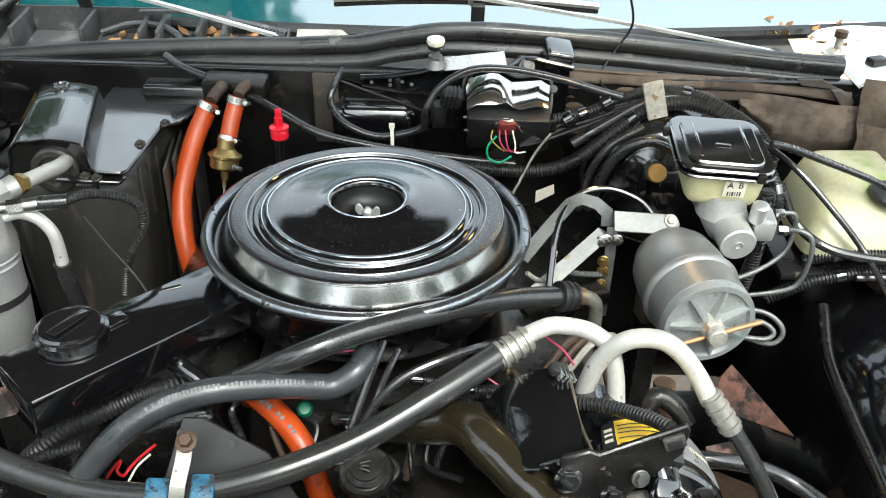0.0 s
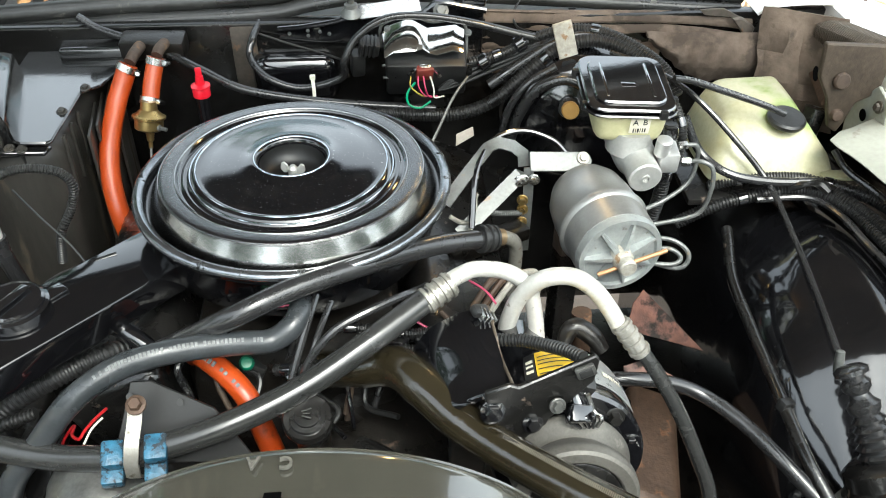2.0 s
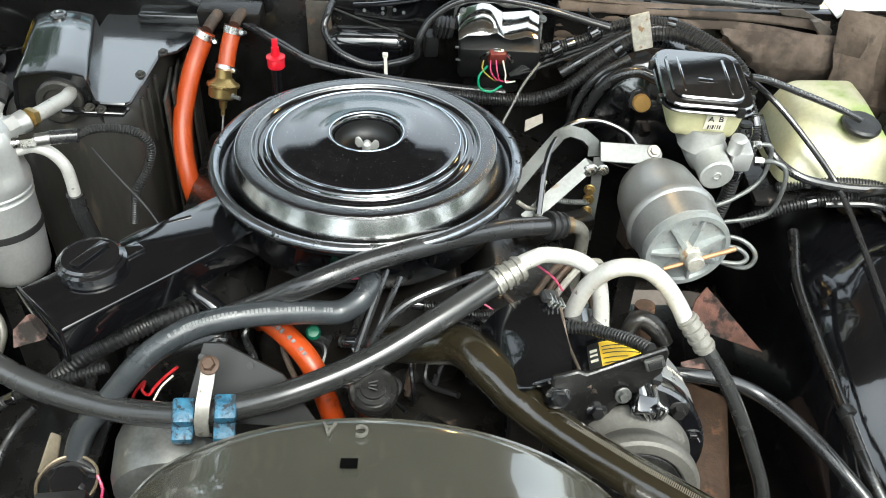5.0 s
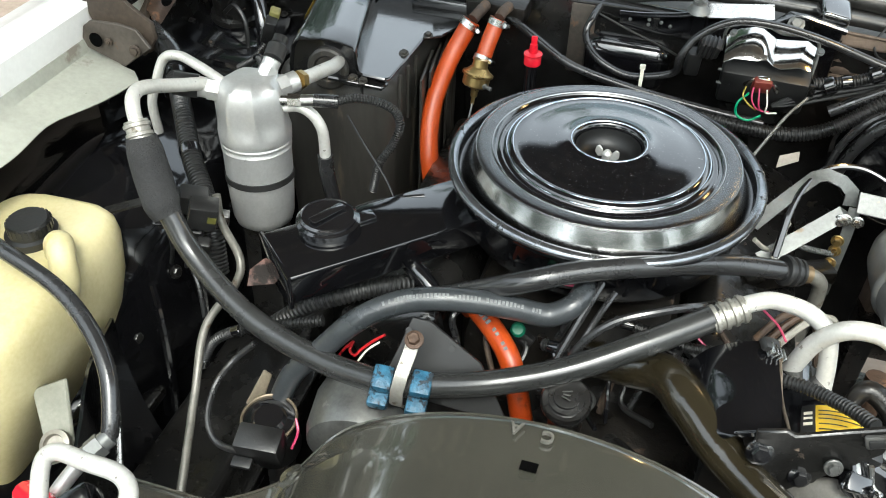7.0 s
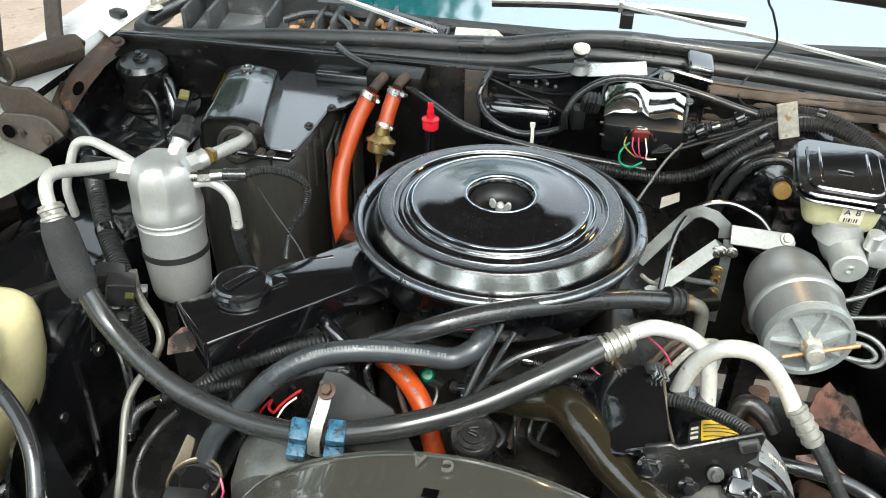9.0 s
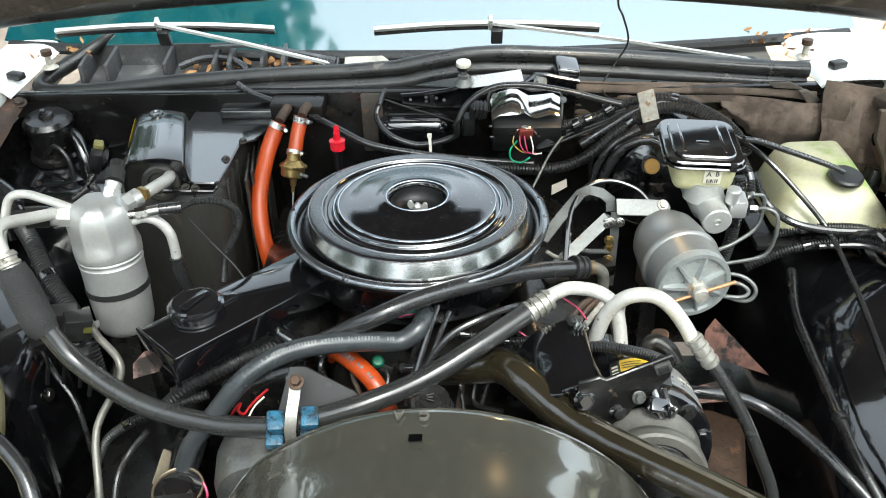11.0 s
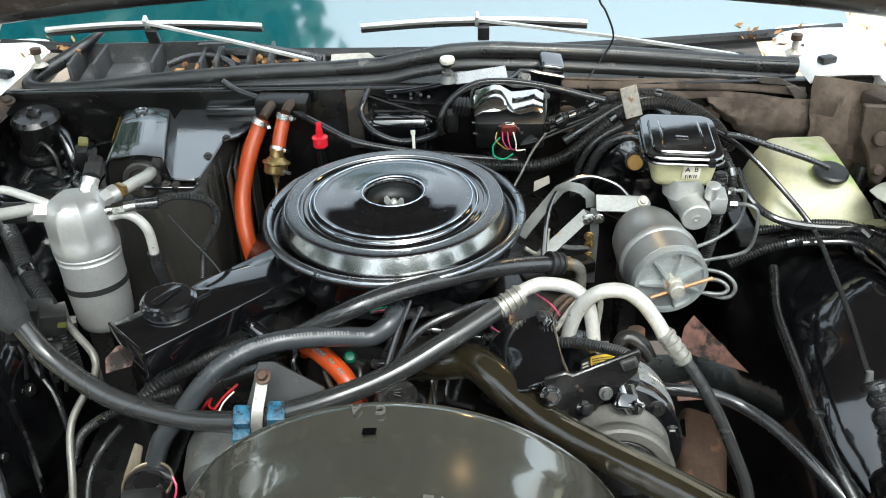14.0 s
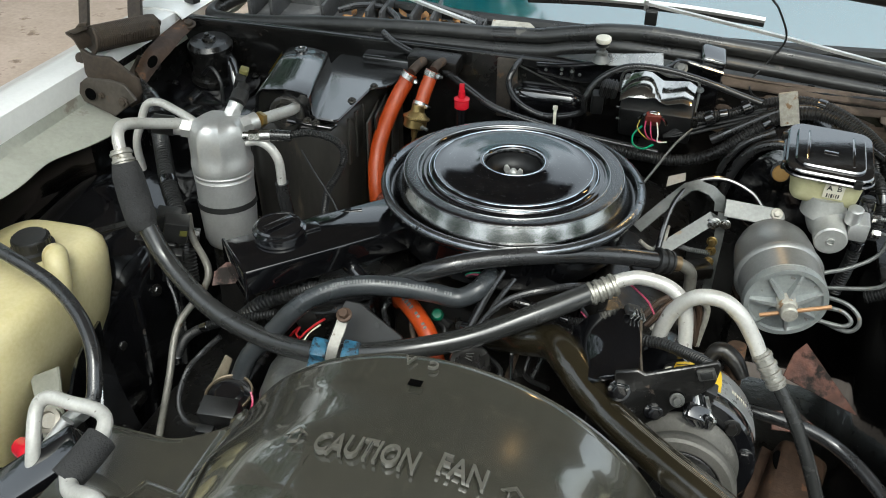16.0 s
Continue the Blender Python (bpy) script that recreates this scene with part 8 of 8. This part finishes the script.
# ---- hood corners, hinges and springs ----
for side, word in ((1, "right"), (-1, "left")):
    tagged(part("cowl_corner_" + word, sheet(dense([[(side * x, y, z) for x, z in ((0.70 if side > 0 else 0.735, 0.990), (0.72 if side > 0 else 0.75, 1.002), (0.78, 1.006), (0.84, 1.004))] for y in (0.36, 0.44, 0.52, 0.62)], 4, 3), 0.004), WHITE_PAINT), "white painted cowl corner", "panel", kind="structure")
    bp = thing("hood_bumper", (side * 0.705, 0.47, 1.0), "brown rubber hood stop on a steel stud", "bumper", "hood stops")
    part("stud", lathe([(0.016, 0.0), (0.012, 0.004), (0.006, 0.006), (0.006, 0.026), (0.0, 0.026)], (side * 0.705, 0.47, 1.004), (0, 0, 1), 16), GALVANISED, bp)
    part("cap", lathe([(0.0, 0.0), (0.010, 0.0), (0.010, 0.010), (0.0, 0.012)], (side * 0.705, 0.47, 1.028), (0, 0, 1), 16), RUST, bp)
    tagged(part("rubber_block", box((0.030, 0.020, 0.014), (side * 0.745, 0.415, 1.010), (0, 0, 20 * side), 0.004), SEAL), "black rubber block on the cowl corner", "bumper", "rubber blocks")
    hg = thing("spring_hinge_assembly", (side * 0.74, 0.2, 0.93), "rusty steel hood hinge with a coil spring", "hinge", "hood hinges")
    ox, oy, oz = (0.060, 0.060, -0.030) if side > 0 else (0.0, 0.0, 0.0)

    def at(p):
        return (-side * p[0] + ox, p[1] + oy, p[2] + oz)

    def plate_up(outline, y, thick, tilt=0.0):
        return slab([(-side * x + ox, z - 0.93) for x, z in (outline if side < 0 else outline[::-1])], thick, pose(0, y + oy, 0.93 + oz, 90 - tilt, 0, 0), 0.0012)

    if side < 0:
        base = part("base_plate", plate_up([(-0.747, 0.982), (-0.752, 0.964), (-0.745, 0.950), (-0.689, 0.931), (-0.643, 0.965), (-0.663, 0.990), (-0.689, 0.994), (-0.734, 0.992)], 0.050, 0.006, 4), HINGE_GREY, hg, "grey-brown stamped base plate")
        part("base_hole", lathe([(0.0, 0.0), (0.010, 0.0), (0.0105, 0.001), (0.0, 0.001)], at((-0.725, 0.042, 0.968)), (0, -1, 0.07), 16), HOLE, base)
        part("bolt", bolt(at((-0.705, 0.042, 0.968)), (0, -1, 0.1), 0.0035, 0.004), HINGE_RUST, base)
        part("bolt", bolt(at((-0.665, 0.042, 0.961)), (0, -1, 0.1), 0.006, 0.005), HINGE_RUST, base)
        part("link", plate_up([(-0.754, 1.032), (-0.750, 1.012), (-0.750, 0.991), (-0.741, 0.973), (-0.707, 0.976), (-0.686, 0.955), (-0.668, 0.941), (-0.646, 0.969), (-0.650, 0.992), (-0.675, 1.008), (-0.698, 1.023), (-0.731, 1.022)], 0.070, 0.008, 6), HINGE_RUST, hg)
        part("curled_tab", sheet(dense([[at((x, y, z)), at((x + 0.006, y + 0.030, z))] for x, y, z in ((-0.772, 0.095, 1.019), (-0.776, 0.090, 1.038), (-0.783, 0.088, 1.045), (-0.792, 0.095, 1.046), (-0.785, 0.100, 1.046), (-0.778, 0.098, 1.043))], 2, 3), 0.003), HINGE_RUST, hg)
        for p, r in (((-0.677, 0.090, 0.950), 0.014), ((-0.767, 0.095, 1.007), 0.010)):
            part("pivot_pin", lathe([(0.0, 0.0), (r, 0.0), (r, 0.008), (r * 0.8, 0.011), (0.0, 0.012)], at(p), (0, -1, 0.15), 18), HINGE_RUST, hg)
    else:
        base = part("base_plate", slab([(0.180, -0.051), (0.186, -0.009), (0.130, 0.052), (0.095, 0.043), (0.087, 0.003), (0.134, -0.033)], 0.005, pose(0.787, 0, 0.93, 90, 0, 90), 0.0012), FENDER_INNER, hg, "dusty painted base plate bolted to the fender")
        part("base_hole", lathe([(0.0, 0.0), (0.009, 0.0), (0.0, 0.001)], (0.7825, 0.1371, 0.9334), (-1, 0, 0), 16), HOLE, base)
        part("bolt", bolt((0.7850, 0.1114, 0.9595), (-1, 0, 0.1), 0.006, 0.006), HINGE_GREY, base)
        part("link", slab([(0.701, 0.112), (0.705, 0.062), (0.725, 0.029), (0.738, -0.016), (0.753, -0.026), (0.760, -0.011), (0.769, 0.021), (0.798, 0.035), (0.800, 0.080), (0.793, 0.105)], 0.010, pose(0, 0.15, 0.93, 90, 0, 0), 0.002), HINGE_RUST, hg, "wide brown rusty hinge link")
        for p, r in (((0.736, 0.145, 0.986), 0.012), ((0.744, 0.145, 0.933), 0.009)):
            part("pivot_pin", lathe([(0.0, 0.0), (r, 0.0), (r, 0.010), (r * 0.8, 0.013), (0.0, 0.014)], p, (0, -1, 0.2), 18), DARK_RUST, hg)
    part("lift_arm", strip([at(p) for p in ((-0.785, 0.130, 1.022), (-0.794, 0.150, 1.045), (-0.805, 0.170, 1.061), (-0.818, 0.200, 1.100))], 0.018, 0.007, (0, -1, 0.3)), HINGE_RUST, hg)
    part("lift_arm", strip([at(p) for p in ((-0.720, 0.130, 0.929), (-0.732, 0.160, 0.946), (-0.765, 0.230, 0.956), (-0.791, 0.285, 0.980), (-0.805, 0.310, 1.011), (-0.815, 0.340, 1.061))], 0.028, 0.008, (0, -1, 0.3)), HINGE_RUST, hg)
    strap = part("top_plate", sheet(dense([[at(p), at(Vector(p).lerp(Vector(q), 0.5) + Vector((0.004, -0.004, 0.004))), at(q)] for p, q in (((-0.745, 0.370, 0.987), (-0.718, 0.365, 0.973)), ((-0.746, 0.330, 0.983), (-0.718, 0.320, 0.966)), ((-0.745, 0.290, 0.980), (-0.714, 0.275, 0.959)), ((-0.741, 0.255, 0.977), (-0.714, 0.245, 0.953)), ((-0.735, 0.220, 0.975), (-0.710, 0.215, 0.949)), ((-0.726, 0.170, 0.960), (-0.702, 0.155, 0.938)))], 3, 3), 0.004), RUST, hg, "orange-brown rusty strap")
    part("slot", lathe([(0.0, 0.0), (0.008, 0.0), (0.0, 0.001)], at((-0.701, 0.190, 0.971)), (0.5, -0.7, 0.5), 14, squash=(1, 1.5)), HOLE, strap)
    part("bolt", bolt(at((-0.725, 0.360, 0.980)), (0.2, -0.3, 1), 0.009, 0.008), HINGE_RUST, strap)
    part("foot", tube([at((-0.700, 0.16, 0.93)), at((-0.690, 0.15, 0.88)), at((-0.69, 0.15, 0.83))], 0.016, 14), BLACK_METAL, hg)
    coil = bmesh.new()
    a, b = Vector(at((-0.762, 0.120, 1.030))), Vector(at((-0.731, 0.25, 1.012)))
    ax = (b - a).normalized()
    u = ax.orthogonal().normalized()
    w2 = ax.cross(u)
    turns = 34
    tube([tuple(a.lerp(b, k / (turns * 10)) + 0.0215 * (u * math.cos(2 * math.pi * k / 10) + w2 * math.sin(2 * math.pi * k / 10))) for k in range(turns * 10 + 1)], 0.0021, 6, 1, bm=coil)
    part("spring", coil, HINGE_RUST, hg, "tightly wound rusty coil spring")
    part("spring_cup", lathe([(0.0195, 0.0), (0.0205, -0.002), (0.0205, 0.045), (0.0185, 0.045), (0.0175, 0.002), (0.0195, 0.0)], tuple(a), tuple(ax), 28), GREY_RUST, hg, "pale brown sleeve inside the spring")
    ring = bmesh.new()
    tube([tuple(a - ax * 0.004 + Vector((0.006 * side, 0, 0)) + 0.0255 * (u * math.cos(2 * math.pi * k / 20) + w2 * math.sin(2 * math.pi * k / 20))) for k in range(19)], 0.0032, 8, 2, bm=ring)
    part("spring_hook", ring, HINGE_RUST, hg)
    part("spring_hook", tube([tuple(b + u * 0.019), tuple(b + ax * 0.010 + u * 0.012), tuple(b + ax * 0.016), tuple(b + ax * 0.018 - u * 0.012), tuple(b + ax * 0.010 - u * 0.020)], 0.0033, 8), HINGE_RUST, hg)
    for y, x, z in ((-0.07, 0.792, 0.976), (-0.115, 0.765, 0.924)):
        cl = thing("fender_clip", (side * x, y, z), "black rubber stop clipped into the fender", "clip", "fender clips")
        part("plate", box((0.022, 0.030, 0.012), (side * x, y, z + 0.002), (0, -40 * side, 10 * side), 0.003), BLACK_PLASTIC, cl)
        part("stem", lathe([(0.006, 0.0), (0.004, 0.016), (0.0, 0.017)], (side * x, y - 0.01, z), (-side * 0.5, -0.3, 0.8), 10), BLACK_PLASTIC, cl)

# torn felt by the right hinge
tagged(part("hinge_felt", sheet(crinkled([[(0.70 + 0.012 * k, 0.30 - 0.006 * k + 0.02 * j * 0.3, 0.84 + 0.021 * j) for k in range(10)] for j in range(9)], 0.02, 18.0), 0.003), FELT), "torn brown insulation beside the hinge", "insulation")

# ---- under-hood lamp ----
lampm = bpy.data.materials.new("lit_bulb")
lampm.use_nodes = True
e = lampm.node_tree.nodes["Principled BSDF"]
e.inputs["Base Color"].default_value = (0.2, 0.1, 0.03, 1)
e.inputs["Emission Color"].default_value = (1.0, 0.50, 0.13, 1)
e.inputs["Emission Strength"].default_value = 3.0
ul = thing("hood_lamp", (0.345, 0.345, 1.2), "lit under-hood lamp with a warm bulb", "lamp")
part("housing", box((0.056, 0.030, 0.034), (0.316, 0.247, 1.230), (-48, 0, 0), 0.006), DARK_RUST, ul)
part("lens", box((0.034, 0.020, 0.018), (0.318, 0.230, 1.218), (-48, 0, 0), 0.007, steps=4), lampm, ul, "glowing warm lens")
part("lead", tube([(0.304, 0.234, 1.210), (0.314, 0.270, 1.168), (0.335, 0.33, 1.130), (0.361, 0.4, 1.064), (0.345, 0.405, 1.025), (0.330, 0.395, 1.005), (0.319, 0.38, 0.990), (0.324, 0.36, 0.978), (0.344, 0.33, 0.980)], 0.0018, 8), BLACK_PLASTIC, ul, "thin black lamp wire")
bulb = bpy.data.lights.new("bulb_light", "POINT")
bulb.energy, bulb.color, bulb.shadow_soft_size = 0.16, (1.0, 0.65, 0.3), 0.02
bl2 = new("bulb_light", bulb)
bl2.location = (0.320, 0.207, 1.200)
# ---- hexagonal pavers beside the car ----
paving = thing("paving", (1.6, 0.8, 0.0), "sunlit peach hexagonal concrete paving beside the car", "paving", kind="structure")
R6 = 0.132
hexm = None
for i in range(16):
    for j in range(18):
        x = 1.20 + i * R6 * 1.5 * 1.06
        y = -0.2 + (j + 0.5 * (i % 2)) * R6 * math.sqrt(3) * 1.06
        if hexm is None:
            bm = lathe([(R6, -0.03), (R6, 0.026), (R6 - 0.006, 0.03), (0.0, 0.0302)], (0, 0, 0), seg=6)
            first = part("paver", bm, PAVER, paving)
            hexm = first.data
            ob = first
        else:
            ob = new("paver", hexm)
            ob.parent = paving
        ob.matrix_parent_inverse = Matrix.Translation((-1.6, -0.8, 0.0))
        ob.matrix_basis = pose(x, y, 0.0, 0, 0, 0)

# ---- trees mirrored in the glass and the black paint ----
TREE_LEAF = surface("tree_leaf", (0.02, 0.07, 0.03), (0.04, 0.12, 0.05), 0.5)


def foliage(rnd, clumps, leaves, spot, spread, leaf):
    """Clumps of small pointed leaves; spot gives a clump's centre."""
    bm = bmesh.new()
    for c in range(clumps):
        centre = spot(rnd)
        for k in range(leaves):
            p = centre + Vector((rnd.gauss(0, spread), rnd.gauss(0, spread), rnd.gauss(0, spread * 0.7)))
            r = rnd.uniform(0.7, 1.3) * leaf
            e = Euler((rnd.uniform(-1.2, 1.2), rnd.uniform(-1.2, 1.2), rnd.uniform(0, 6.3))).to_matrix()
            bm.faces.new([bm.verts.new(p + e @ Vector(q)) for q in ((-r, 0, 0), (0, r * 0.45, 0), (r, 0, 0), (0, -r * 0.45, 0))])
    return bm


def crown_under(tree, bm):
    me = bpy.data.meshes.new("crown")
    bm.to_mesh(me)
    bm.free()
    me.materials.append(TREE_LEAF)
    ob = new("crown", me)
    ob.parent = tree
    ob.matrix_parent_inverse = tree.matrix_basis.inverted()


tree = thing("tree", (-4.6, 2.4, 0.0), "leafy green tree reaching over the car", "tree")
part("trunk", tube([(-4.6, 2.4, 0), (-4.55, 2.4, 1.5), (-4.4, 2.3, 3.2), (-4.2, 2.2, 4.6), (-4.0, 2.1, 6.2)], [0.2, 0.17, 0.15, 0.12, 0.06], 12), DARK_RUST, tree)
rnd = random.Random(11)
crown_under(tree, foliage(rnd, 300, 60, lambda r: Vector((r.uniform(-6.6, -1.9) + r.gauss(0, 0.12), 1.9 + r.gauss(0, 1.0), 6.8 + r.gauss(0, 0.9))), 0.26, 0.15))
for k in range(4):
    a = rnd.uniform(0, 6.3)
    part("limb", tube([(-4.3, 2.25, 3.8 + 0.4 * k), (-4.1 + 0.5 * math.cos(a), 2.2 + 0.5 * math.sin(a), 4.8 + 0.4 * k), (-4.0 + 1.2 * math.cos(a), 2.1 + 1.2 * math.sin(a), 6.0 + 0.3 * k)], [0.07, 0.05, 0.02], 8), DARK_RUST, tree)
first = thing("tree", (0.0, -13.0, 0.0), "leafy green tree at the edge of the yard", "tree", "trees round the yard")
part("trunk", tube([(0, -13, 0), (0.1, -13, 1.6), (0.0, -13.1, 3.2), (0.2, -13.0, 5.0)], [0.24, 0.2, 0.16, 0.08], 10), DARK_RUST, first)
crown_under(first, foliage(rnd, 90, 34, lambda r: Vector((r.gauss(0, 1.5), -13 + r.gauss(0, 1.3), 4.4 + r.gauss(0, 1.35))), 0.36, 0.24))
for deg, far, size in ((-158, 12, 0.9), (-128, 13, 1.1), (-66, 13.5, 1.0), (-40, 12.5, 0.8), (150, 13, 1.1), (172, 11.5, 0.85), (-14, 15, 0.9), (128, 13, 1.0), (103, 15, 0.85), (66, 16, 0.8)):
    copy_thing(first, pose(far * math.cos(radians(deg)), far * math.sin(radians(deg)), 0, 0, 0, deg * 3.1) @ Matrix.Scale(size, 4))
